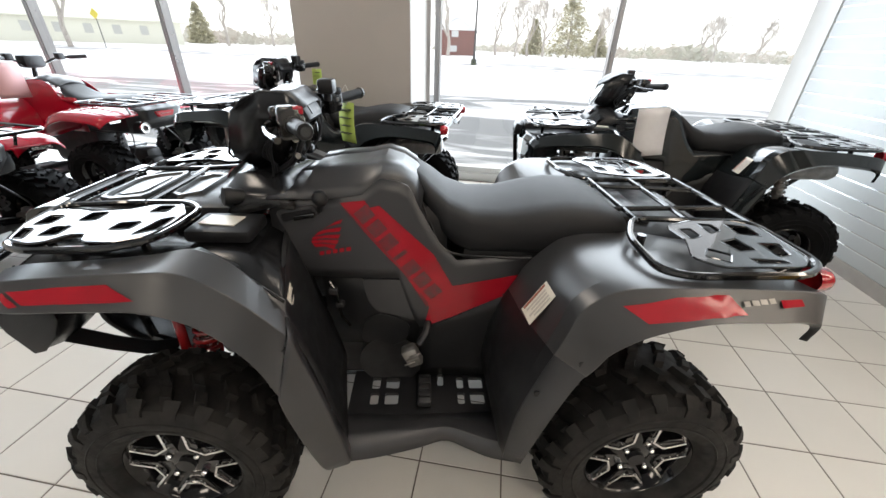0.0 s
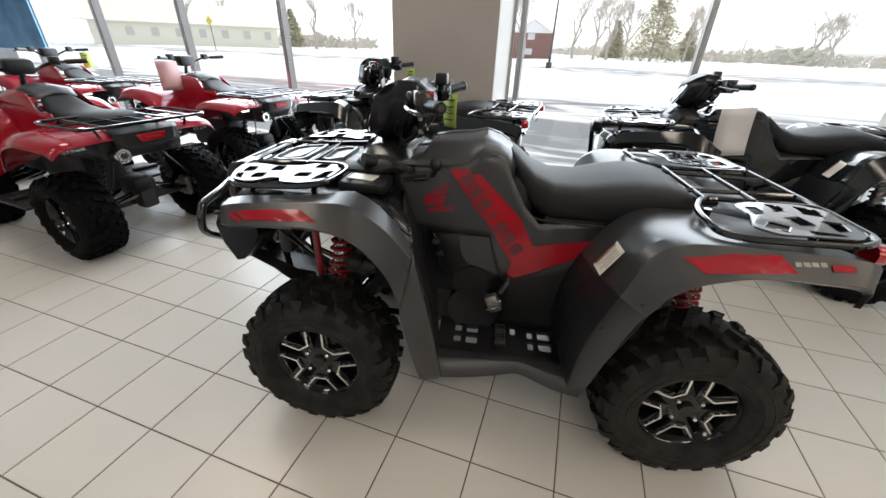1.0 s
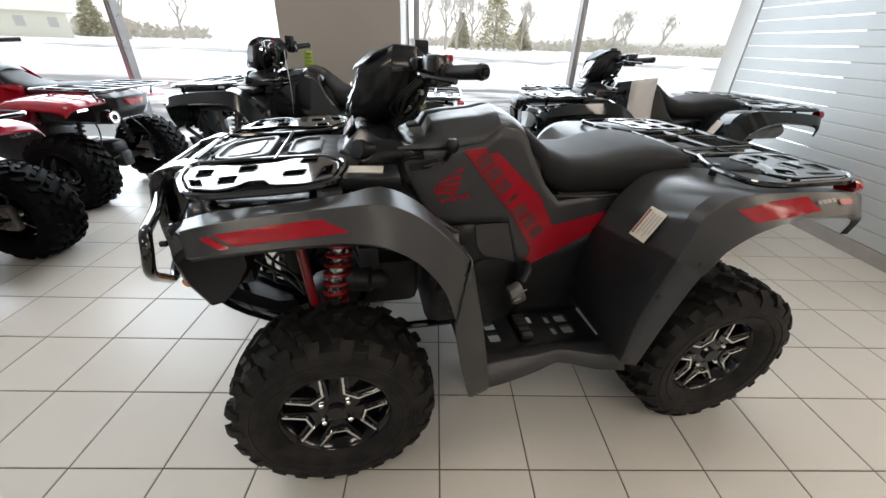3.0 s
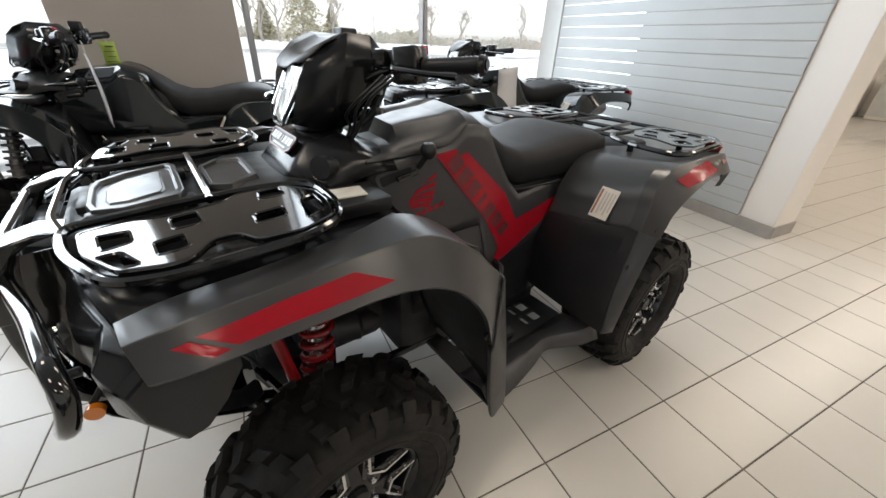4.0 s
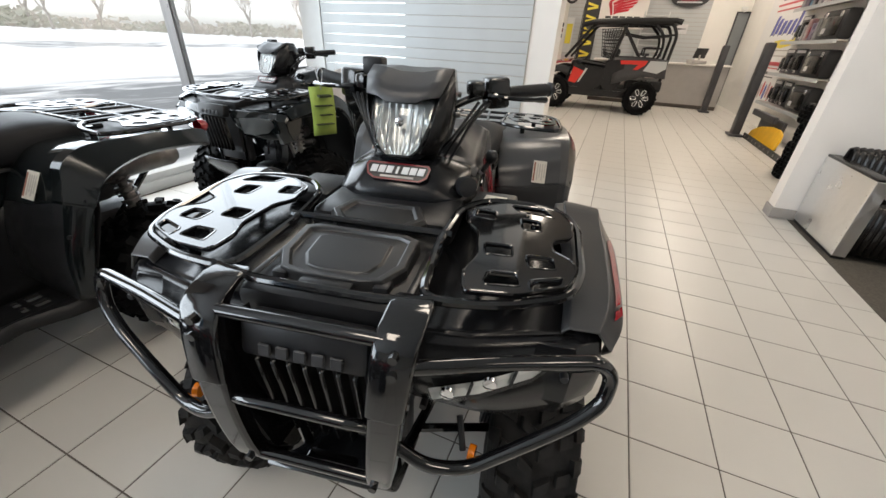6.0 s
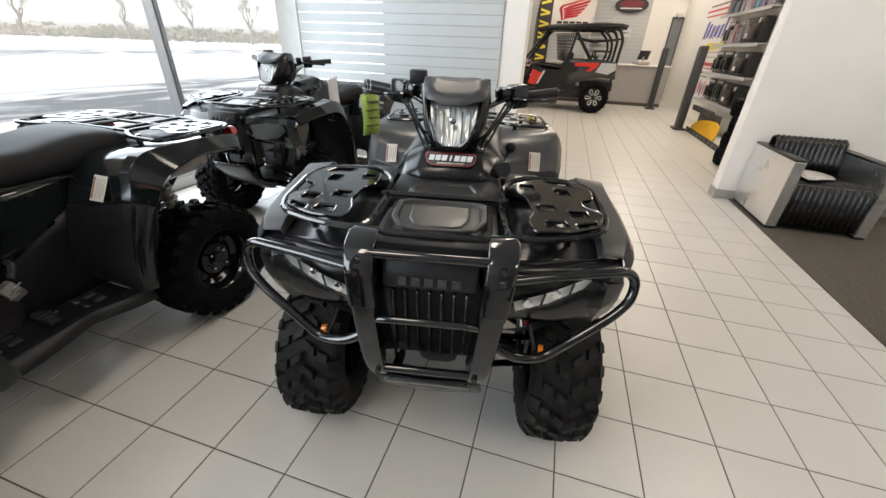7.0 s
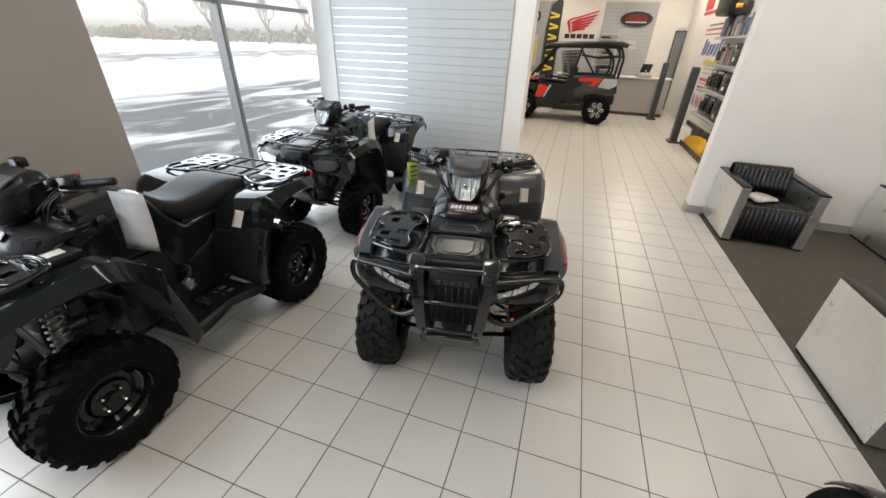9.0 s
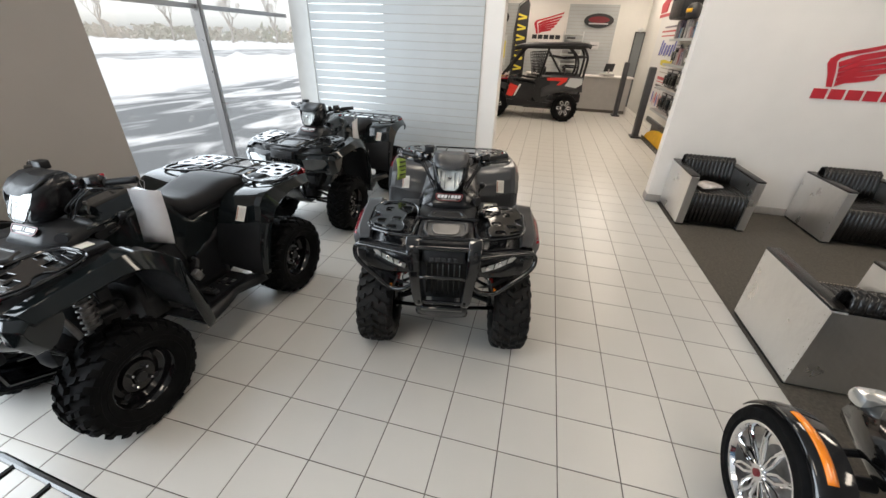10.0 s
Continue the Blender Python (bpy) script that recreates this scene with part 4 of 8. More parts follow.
        loft(bm, [[(x, s * 0.37, z) for x, z in inner], [(x, s * 0.440, z) for x, z in inner], [(x, s * 0.484, z) for x, z in outer], [(x - 0.01, s * 0.494, z - 0.012 * (i < 2)) for i, (x, z) in enumerate(outer)]])
        part("nose_corner", bm, M_NOSE if body is M_GREY else body, q, angle=20, bevel=0.003)
        lens_pts = [(0.200, 0.832), (0.320, 0.848), (0.415, 0.838), (0.428, 0.800), (0.380, 0.756), (0.290, 0.738), (0.215, 0.742)] if not decals else [(0.205, 0.798), (0.290, 0.828), (0.372, 0.858), (0.392, 0.854), (0.374, 0.830), (0.290, 0.794), (0.212, 0.770)]
        bm = bmesh.new()
        f = bm.faces.new([bm.verts.new((1.036 - 0.31 * max(0, y - 0.25) - (0.82 - z) * 0.06, s * y, z)) for y, z in lens_pts])
        bmesh.ops.solidify(bm, geom=[f], thickness=0.004)
        hl = part("headlamp", bm, M_REFLECT, q, "clear slanted headlamp", smooth=False)
        bm = bmesh.new()
        f = bm.faces.new([bm.verts.new((1.046 - 0.31 * max(0, y - 0.25) - (0.82 - z) * 0.04, s * y, z)) for y, z in lens_pts])
        bmesh.ops.inset_individual(bm, faces=[f], thickness=0.008, depth=0.006)
        lo = part("lens", bm, M_LENS, hl)
        lo.visible_shadow = False
        for k in range(4 if decals else 0):
            yb = 0.238 + 0.034 * k
            zb = 0.790 + 0.36 * (yb - 0.215)
            xb = 1.040 - 0.31 * max(0, yb - 0.25) - (0.82 - zb) * 0.06
            bm = bmesh.new()
            if k % 2:
                tube(bm, [(xb, s * yb, zb - 0.016), (xb, s * (yb + 0.006), zb + 0.018)], 0.0030, 6)
                part("lamp_divider", bm, M_BLACK, hl)
            else:
                lathe(bm, [(0.013, -0.004), (0.012, 0.002), (0.006, 0.004), (0.0, 0.0045)], 12, "x", c=(xb, s * yb, zb))
                part("lamp_bowl", bm, M_CHROME, hl)
        if decals:
            bm = bmesh.new()
            cyl(bm, (1.034, s * 0.286, 0.650), (1.036, s * 0.298, 0.650), 0.015, 16)
            part("reflector", bm, M_AMBER, q, "round orange side reflector")
            bm = bmesh.new()
            cyl(bm, (1.000, s * 0.26, 0.70), (1.038, s * 0.275, 0.655), 0.006, 6)
            part("reflector_bracket", bm, M_BLACK, q)
        for by, bz in ((0.425, 0.838), (0.190, 0.715)):
            bm = bmesh.new()
            cyl(bm, (0.985, s * by, bz), (1.012 if by < 0.3 else 0.998, s * by, bz), 0.007, 10)
            part("bolt", bm, M_BLACK, q)

    # centre of the nose: storage lids, grille, badge plate
    bm = bmesh.new()
    rbox(bm, (0.86, 0, 0.895), (0.30, 0.32, 0.06), 0.02)
    rbox(bm, (0.60, 0, 0.920), (0.24, 0.36, 0.07), 0.03)
    part("front_cowl", bm, M_BLACK, q)
    def lid(pts, steps, mat_, nm, lb):
        cx, cy = sum(p[0] for p in pts) / len(pts), 0.0
        bm = bmesh.new()
        loft(bm, [[(cx + (x - cx) * k, y * k, z + (cx - x) * 0.10) for x, y in pts] for k, z in steps])
        part(nm, bm, mat_, q, lb, angle=25, bevel=0.0015)
    lid([(0.955, -0.100), (0.965, -0.060), (0.965, 0.060), (0.955, 0.100), (0.905, 0.128), (0.812, 0.128), (0.800, 0.100), (0.800, -0.100), (0.812, -0.128), (0.905, -0.128)],
        [(1.0, 0.905), (1.0, 0.945), (0.97, 0.952), (0.86, 0.952), (0.83, 0.944), (0.62, 0.944), (0.59, 0.948)], M_LID, "storage_lid", "gloss black storage lid under the rack")
    bm = bmesh.new()
    rbox(bm, (0.968, 0, 0.928), (0.028, 0.10, 0.022), 0.005)
    part("lid_latch", bm, M_BLACK, q)
    for ly in (-0.098, 0.098):
        bm = bmesh.new()
        rbox(bm, (0.950, ly, 0.922), (0.034, 0.030, 0.034), 0.006)
        rbox(bm, (0.800, ly, 0.935), (0.030, 0.034, 0.024), 0.006)
        pieces("lid_hinge", bm, M_BLACK, q)
    for ry in (-0.148, 0.148):
        bm = bmesh.new()
        rbox(bm, (0.880, ry, 0.917), (0.170, 0.016, 0.020), 0.004)
        part("deck_rib", bm, M_LID, q)
    lid([(0.757, -0.085), (0.757, 0.085), (0.715, 0.118), (0.655, 0.090), (0.655, -0.090), (0.715, -0.118)],
        [(1.0, 0.925), (1.0, 0.950), (0.94, 0.960), (0.80, 0.960), (0.76, 0.952), (0.60, 0.952)], M_LID, "filler_cover", "six-sided black cover")
    for s, _ in LR:
        bm = bmesh.new()
        rbox(bm, (0.515, s * 0.252, 0.924), (0.165, 0.125, 0.036), 0.010)
        part("cowl_shoulder", bm, M_BLACK, q)
        # small scoop let into the fender's shoulder
        bm = bmesh.new()
        loft(bm, [[(0.592, s * 0.425, 0.915), (0.592, s * 0.440, 0.915), (0.588, s * 0.440, 0.935), (0.588, s * 0.425, 0.935)], [(0.500, s * 0.412, 0.915), (0.500, s * 0.438, 0.915), (0.495, s * 0.438, 0.957), (0.495, s * 0.412, 0.952)], [(0.415, s * 0.425, 0.880), (0.415, s * 0.450, 0.880), (0.410, s * 0.450, 0.918), (0.410, s * 0.425, 0.912)]])
        part("fender_scoop", bm, M_BLACK, q, angle=20, bevel=0.004)
    # steering cowl with its badge
    bm = bmesh.new()
    shell(bm, [((0.610, 0.00, 0.955), (0.608, 0.105, 0.952), (0.585, 0.150, 0.940), (0.540, 0.20, 0.915)),
               ((0.578, 0.00, 0.990), (0.575, 0.105, 0.986), (0.550, 0.155, 0.965), (0.510, 0.20, 0.930)),
               ((0.545, 0.00, 1.032), (0.540, 0.095, 1.026), (0.505, 0.155, 0.998), (0.470, 0.20, 0.948)),
               ((0.470, 0.00, 1.045), (0.460, 0.10, 1.036), (0.430, 0.165, 1.000), (0.410, 0.196, 0.960)),
               ((0.380, 0.00, 1.012), (0.370, 0.11, 1.008), (0.355, 0.17, 0.990), (0.350, 0.196, 0.955))], 0.012)
    o = mirrored(bm)
    add(bm, o)
    bmesh_weld(bm)
    part("steering_cowl", bm, M_NOSE if body is M_GREY else M_BLACK, q, thick=0.004, angle=50)
    u = Vector((-0.033, 0, 0.042)).normalized()
    n_ = Vector((0.042, 0, 0.033)).normalized()
    c0 = Vector((0.5615, 0, 1.0105)) + n_ * 0.005
    onb = lambda y, k, hh=0.0: c0 + Vector((0, y, 0)) + u * k + n_ * hh
    shape = [(-0.086, 0.014), (-0.080, 0.022), (0.080, 0.022), (0.086, 0.014), (0.080, -0.012), (0.062, -0.024), (-0.062, -0.024), (-0.080, -0.012)]
    bm = bmesh.new()
    plate(bm, shape, [], 0.003, lambda y, k, hh: onb(y, k, hh))
    badge = part("badge", bm, M_BLACK, q, "small dark badge with plain light bars", smooth=False)
    bm = bmesh.new()
    plate(bm, shape, [[(y * 0.95, k * 0.84) for y, k in shape]], 0.002, lambda y, k, hh: onb(y, k, 0.0035 + hh))
    part("badge_rim", bm, M_REDDK if body is M_GREY else M_DECDARK, badge, smooth=False)
    for i in range(7):
        y = -0.063 + i * 0.021
        w = 0.006 if i == 3 else 0.017
        bm = bmesh.new()
        ol = [(y - w / 2 - 0.002, -0.006), (y + w / 2 - 0.002, -0.006), (y + w / 2 + 0.002, 0.013), (y - w / 2 + 0.002, 0.013)]
        plate(bm, ol, [], 0.002, lambda a, k, hh: onb(a, k, 0.0035 + hh))
        part("badge_bar", bm, M_WHITE, badge, smooth=False)
    bm = bmesh.new()
    plate(bm, [(-0.045, -0.017), (0.045, -0.017), (0.045, -0.012), (-0.045, -0.012)], [], 0.001, lambda a, k, hh: onb(a, k, 0.0035 + hh))
    part("badge_underline", bm, M_STEEL, badge, smooth=False)

    # side covers with decals
    for s, _ in LR:
        tops = ((0.430, 0.86, 0.982), (0.380, 0.78, 0.984), (0.335, 0.74, 0.985), (0.25, 0.738, 0.987), (0.165, 0.738, 0.998), (0.130, 0.738, 1.030), (0.110, 0.738, 1.045), (0.062, 0.738, 1.038), (0.035, 0.640, 1.028), (0.020, 0.590, 1.005), (0.0, 0.545, 0.960),
                (-0.030, 0.545, 0.905), (-0.060, 0.560, 0.856), (-0.113, 0.588, 0.800), (-0.20, 0.635, 0.806), (-0.27, 0.672, 0.810), (-0.345, 0.71, 0.812))
        rows = [[(x, ycover(x, zb + (z1 - zb) * k / 8), zb + (z1 - zb) * k / 8) for k in range(9)] for x, zb, z1 in tops]
        bm = bmesh.new()
        shell(bm, rows, 0.0)
        if s < 0:
            bm = mirrored(bm)
        part("side_cover", bm, body2 if body is M_GREY else body, q, thick=0.006, angle=30)
        # top of the tank cover: a creased flank and a raised middle
        bm = bmesh.new()
        shell(bm, [((0.430, 0.188, 0.982), (0.425, 0.150, 0.996), (0.42, 0.10, 1.000), (0.42, 0.0, 1.002)),
                   ((0.345, 0.187, 0.985), (0.340, 0.150, 1.003), (0.335, 0.105, 1.010), (0.33, 0.0, 1.012)),
                   ((0.320, 0.187, 0.985), (0.318, 0.145, 1.010), (0.312, 0.108, 1.046), (0.308, 0.0, 1.050)),
                   ((0.250, 0.186, 0.988), (0.250, 0.148, 1.018), (0.250, 0.114, 1.056), (0.25, 0.0, 1.062)),
                   ((0.165, 0.184, 0.999), (0.165, 0.150, 1.030), (0.160, 0.116, 1.064), (0.16, 0.0, 1.072)),
                   ((0.130, 0.178, 1.031), (0.130, 0.150, 1.050), (0.125, 0.114, 1.072), (0.12, 0.0, 1.082)),
                   ((0.110, 0.176, 1.046), (0.108, 0.148, 1.064), (0.105, 0.110, 1.076), (0.10, 0.0, 1.086)),
                   ((0.060, 0.177, 1.039), (0.058, 0.142, 1.054), (0.055, 0.105, 1.062), (0.05, 0.0, 1.070)),
                   ((0.020, 0.180, 1.006), (0.018, 0.135, 1.030), (0.015, 0.100, 1.038), (0.01, 0.0, 1.044)),
                   ((-0.005, 0.180, 0.955), (-0.010, 0.125, 0.990), (-0.012, 0.09, 1.000), (-0.015, 0.0, 1.005))], 0.010)
        if s < 0:
            bm = mirrored(bm)
        part("tank_cover", bm, body2 if body is M_GREY else body, q, thick=0.005, angle=28)
        # lower engine cover below the seam, set in
        rows = [[(x, s * (ycover(x, z) - 0.010), z) for z in (0.46, 0.56, 0.66, 0.745)] for x in (0.300, 0.20, 0.12, 0.04, -0.02)]
        bm = bmesh.new()
        shell(bm, rows, 0.0)
        part("engine_side_panel", bm, M_BLACK, q, thick=0.006)
        bm = bmesh.new()
        plate(bm, poly([(0.178, 0.730), (0.164, 0.645), (0.138, 0.606), (0.070, 0.590), (0.000, 0.562), (-0.014, 0.560), (-0.026, 0.634), (0.056, 0.730)], 0.014), [], 0.008, lambda a, k, hh, s=s: Vector((a, s * (ycover(a, k) - 0.012 + hh), k)))
        part("clutch_panel", bm, body2, q, angle=25, bevel=0.002)
        bm = bmesh.new()
        plate(bm, poly([(0.200, 0.470), (0.186, 0.560), (0.130, 0.596), (0.066, 0.580), (0.030, 0.545), (0.040, 0.480), (0.090, 0.450)], 0.024), [], 0.010, lambda a, k, hh, s=s: Vector((a, s * (ycover(a, k) - 0.014 + hh), k)))
        part("clutch_cover", bm, M_BLACK, q, angle=25, bevel=0.003)
        bm = bmesh.new()
        sheet(bm, [[(x, s * (0.206 - 0.05 * (0.6 - z)), z) for z in (0.30, 0.42, 0.52, zt2)] for x, zt2 in ((0.0, 0.54), (-0.10, 0.59), (-0.20, 0.645), (-0.30, 0.70))], 8, 8)
        part("rear_engine_cover", bm, M_BLACK, q, thick=0.006)
        if decals:
            band = [(0.226, 0.974), (0.156, 0.983), (0.142, 0.962), (0.115, 0.969), (0.036, 0.895), (-0.044, 0.82), (-0.084, 0.748), (-0.104, 0.714), (-0.320, 0.754), (-0.303, 0.690), (-0.200, 0.640), (-0.112, 0.592), (-0.017, 0.548), (-0.032, 0.632), (0.053, 0.765), (0.089, 0.804), (0.161, 0.890)]
            decal("side_stripe", band, ycover, M_REDDEC, q, s, 0.0025, "red graphic stripe on the side cover")
            d = Vector((-0.235, -0.290)).normalized()
            w = Vector((d.y, -d.x))
            for k in range(7):
                c = Vector((0.158, 0.942)) + d * (0.053 * k)
                ln, wd = (0.006, 0.024) if k == 3 else (0.0205, 0.024)
                ring = [(1, 1), (1, -1), (-1, -1), (-1, 1)]
                out = [c + d * ln * a + w * wd * b for a, b in ring]
                bm = bmesh.new()
                plate(bm, [(v.x, v.y) for v in out], [], 0.0, lambda a, b, hh, s=s: Vector((a, s * (ycover(a, b) + 0.0038), b)))
                part("stripe_letter_bar", bm, M_DECDARK, q, smooth=False)
            decal("stripe_pinline", [(0.215, 0.957), (0.209, 0.958), (0.046, 0.768), (-0.028, 0.650), (-0.024, 0.632), (0.052, 0.768)], ycover, M_REDDK, q, s, 0.0042, subdiv=False)
            tips = [(0.221, 0.927), (0.226, 0.902), (0.231, 0.880), (0.237, 0.862), (0.247, 0.846)]
            lead = [(0.268, 0.901), (0.294, 0.885), (0.312, 0.868), (0.319, 0.856), (0.315, 0.846), (0.307, 0.835)]
            for k in range(5):
                a, b = Vector(tips[k]), Vector(lead[k])
                c = b.lerp(Vector(lead[k + 1]), 0.86)
                o = [a, a + Vector((0.007, -0.014)), a.lerp(c, 0.55) + Vector((0, -0.001)), c, b, a.lerp(b, 0.55) + Vector((0, 0.002))]
                decal("wing_mark", [(v.x, v.y) for v in o], ycover, M_REDDEC, q, s, 0.0025, "red wing-shaped mark", subdiv=False)
            for k in range(5):
                decal("mark_bar", [(0.298 - 0.020 * k, 0.810 + 0.004 * k), (0.284 - 0.020 * k, 0.813 + 0.004 * k), (0.283 - 0.020 * k, 0.826 + 0.004 * k), (0.297 - 0.020 * k, 0.823 + 0.004 * k)], ycover, M_REDDEC, q, s, 0.0025, subdiv=False)
            fy = films["front"]
            decal("front_stripe", [(0.850, 0.896), (0.735, 0.914), (0.628, 0.925), (0.568, 0.901), (0.660, 0.893), (0.735, 0.886), (0.806, 0.878)], fy, M_REDDEC, q, s, 0.003, "red stripe on the front fender")
            decal("front_stripe_tip", [(0.880, 0.886), (0.858, 0.892), (0.814, 0.875), (0.836, 0.870)], fy, M_REDDEC, q, s, 0.003)
            ry = films["rear"]
            decal("rear_stripe", [(-0.446, 0.892), (-0.560, 0.914), (-0.676, 0.920), (-0.714, 0.886), (-0.610, 0.878), (-0.500, 0.862)], ry, M_REDDEC, q, s, 0.003, "red stripe on the rear fender")
            for k in range(4):
                x = -0.706 - 0.022 * k
                decal("rear_letter_bar", [(x, 0.909), (x - 0.016, 0.909), (x - 0.019, 0.900), (x - 0.003, 0.900)], ry, M_STEEL, q, s, 0.003, subdiv=False)
            decal("rear_letter_bar", [(-0.800, 0.906), (-0.860, 0.902), (-0.865, 0.890), (-0.805, 0.892)], ry, M_REDDEC, q, s, 0.003, subdiv=False)
        # small recessed pocket and shift knob (left), filler cap
        bm = bmesh.new()
        rim = poly([(0.412, 0.942), (0.300, 0.966), (0.288, 0.930), (0.396, 0.898)], 0.012)
        plate(bm, rim, [poly([(0.400, 0.936), (0.306, 0.956), (0.300, 0.936), (0.392, 0.910)], 0.008)], 0.007, lambda a, k, hh, s=s: Vector((a, s * (ycover(a, k) + hh - 0.002), k)))
        part("pocket_rim", bm, body2, q, angle=25)
        bm = bmesh.new()
        plate(bm, poly([(0.398, 0.935), (0.308, 0.954), (0.302, 0.937), (0.391, 0.911)], 0.006), [], 0.002, lambda a, k, hh, s=s: Vector((a, s * (ycover(a, k) + 0.0015 + hh), k)))
        part("pocket_floor", bm, M_BLACK, q, smooth=False)
    bm = bmesh.new()
    rbox(bm, (0.326, 0.199, 0.936), (0.062, 0.012, 0.014), 0.003, Euler((0, 0.2, 0)).to_matrix())
    part("lever_slot", bm, M_GLOSS, q)
    bm = bmesh.new()
    tube(bm, [(0.285, 0.192, 0.950), (0.273, 0.212, 0.985)], 0.008, 8)
    lathe(bm, [(0.0, 0.976), (0.013, 0.979), (0.021, 0.992), (0.021, 1.004), (0.013, 1.017), (0.0, 1.020)], 18, "z", c=(0.271, 0.216, 0))
    part("shift_knob", bm, M_BLACK, q, "round black shift knob")
    bm = bmesh.new()
    cyl(bm, (0.500, 0.150, 0.975), (0.540, 0.180, 0.985), 0.021, 18)
    cyl(bm, (0.528, 0.171, 0.982), (0.545, 0.184, 0.986), 0.026, 18)
    part("filler_cap", bm, M_BLACK, q)

    # stickers
    if stickers:
        bm = bmesh.new()
        box(bm, (0, 0, 0), (0.096, 0.058, 0.003))
        st1 = part("sticker", bm, M_LABEL, q, "cream warning sticker", m=Matrix.Translation((0.525, 0.251, 0.9445)) @ Euler((0.0, 0.0, -0.12)).to_matrix().to_4x4(), smooth=False)
        for s in (1, -1):
            n = Vector((0.72, 0.10 * s, 0.42)).normalized()
            up = Vector((-0.42, 0.0, 0.80)).normalized()
            side = up.cross(n).normalized()
            up = n.cross(side)
            mm = Matrix((side.to_4d(), up.to_4d(), n.to_4d(), (0, 0, 0, 1))).transposed()
            mm[3] = (0, 0, 0, 1)
            mm.translation = Vector((-0.318, s * 0.405, 0.790)) + n * 0.007
            bm = bmesh.new()
            box(bm, (0, 0, 0), (0.062, 0.105, 0.002))
            w = part("sticker", bm, M_LABEL, q, "cream warning sticker", m=mm, smooth=False)
            bm = bmesh.new()
            box(bm, (-0.024, 0.0, 0.0022), (0.007, 0.088, 0.001))
            part("print_header", bm, M_LABELINK, w, smooth=False)
            for k in range(4):
                bm = bmesh.new()
                box(bm, (-0.010 + 0.011 * k, 0.006 * (k % 2), 0.0022), (0.005, 0.078 - 0.014 * (k % 2), 0.001))
                part("print_bar", bm, M_LABELGREY, w, smooth=False)

        n = Vector((-0.94, -0.22, 0.26)).normalized()
        side = Vector((0, 0, 1)).cross(n).normalized()
        mm = Matrix((side.to_4d(), n.cross(side).to_4d(), n.to_4d(), (0, 0, 0, 1))).transposed()
        mm[3] = (0, 0, 0, 1)
        mm.translation = Vector((0.333, 0.385, 0.785)) + n * 0.010
        bm = bmesh.new()
        box(bm, (0, 0, 0), (0.072, 0.052, 0.002))
        w = part("sticker", bm, M_LABEL, q, "cream warning sticker", m=mm, smooth=False)
        for k in range(3):
            bm = bmesh.new()
            box(bm, (0.0, -0.014 + 0.014 * k, 0.0018), (0.058, 0.005, 0.001))
            part("print_bar", bm, M_LABELGREY, w, smooth=False)
    for s, _ in LR:
        bm = bmesh.new()
        tube(bm, spline([(0.272, s * 0.226, 0.735), (0.250, s * 0.236, 0.690), (0.246, s * 0.236, 0.620), (0.225, s * 0.220, 0.560)], 14), 0.0045, 6)
        part("engine_hose", bm, M_PIANO, q)
        for z2, x2 in ((0.705, 0.262), (0.655, 0.246)):
            bm = bmesh.new()
            rbox(bm, (x2, s * 0.232, z2), (0.026, 0.022, 0.020), 0.004)
            part("hose_clip", bm, M_ENGINE, q)

    # seat
    bm = bmesh.new()
    rings = []
    for x, hw, zt_, zb in ((0.026, 0.060, 1.042, 0.985), (0.012, 0.105, 1.040, 0.930), (-0.030, 0.138, 1.010, 0.860), (-0.085, 0.160, 0.965, 0.805), (-0.160, 0.178, 0.935, 0.796), (-0.26, 0.182, 0.934, 0.798), (-0.36, 0.197, 0.956, 0.803),
                           (-0.45, 0.206, 0.970, 0.810), (-0.53, 0.206, 0.967, 0.820), (-0.59, 0.200, 0.956, 0.832), (-0.620, 0.188, 0.938, 0.845), (-0.638, 0.150, 0.908, 0.860)):
        ring = []
        for k in range(20):
            a = 2 * math.pi * k / 20
            cx, sz = math.cos(a), math.sin(a)
            e = 0.46
            ring.append((x + (0.05 * (1 if sz < 0 else 0) * -sz if x > -0.12 else 0) * -1.0, hw * abs(cx) ** e * (1 if cx > 0 else -1), (zt_ + zb) / 2 + (zt_ - zb) / 2 * abs(sz) ** e * (1 if sz > 0 else -1)))
        rings.append(ring)
    loft(bm, rings)
    part("seat", bm, M_SEAT, q, "black vinyl saddle seat", angle=60)
    for s in (1, -1):
        bm = bmesh.new()
        tube(bm, spline([(0.012, s * 0.118, 1.000), (-0.03, s * 0.148, 0.90), (-0.085, s * 0.175, 0.815), (-0.25, s * 0.198, 0.808), (-0.40, s * 0.205, 0.812)], 20), 0.0045, 6)
        part("seat_piping", bm, M_BLACK, q)

    # headlamp pod
    pod = bmesh.new()
    rings = []
    for z, xf, xr, hw, fw in ((1.035, 0.525, 0.440, 0.045, 0.040), (1.060, 0.522, 0.405, 0.078, 0.056), (1.110, 0.505, 0.372, 0.102, 0.074), (1.160, 0.480, 0.350, 0.114, 0.086), (1.200, 0.452, 0.345, 0.108, 0.086), (1.222, 0.425, 0.350, 0.095, 0.078), (1.230, 0.400, 0.360, 0.080, 0.066)):
        xm = (xf + xr) / 2 + 0.015
        rings.append([(xf, fw * 0.55, z), (xf - 0.012, fw, z), (xm, hw, z), (xr, hw * 0.72, z), (xr - 0.01, 0, z), (xr, -hw * 0.72, z), (xm, -hw, z), (xf - 0.012, -fw, z), (xf, -fw * 0.55, z), (xf + 0.006, 0, z)])
    loft(pod, rings)
    part("headlamp_pod", pod, M_BLACK, q, angle=28, bevel=0.004)
    bm = bmesh.new()
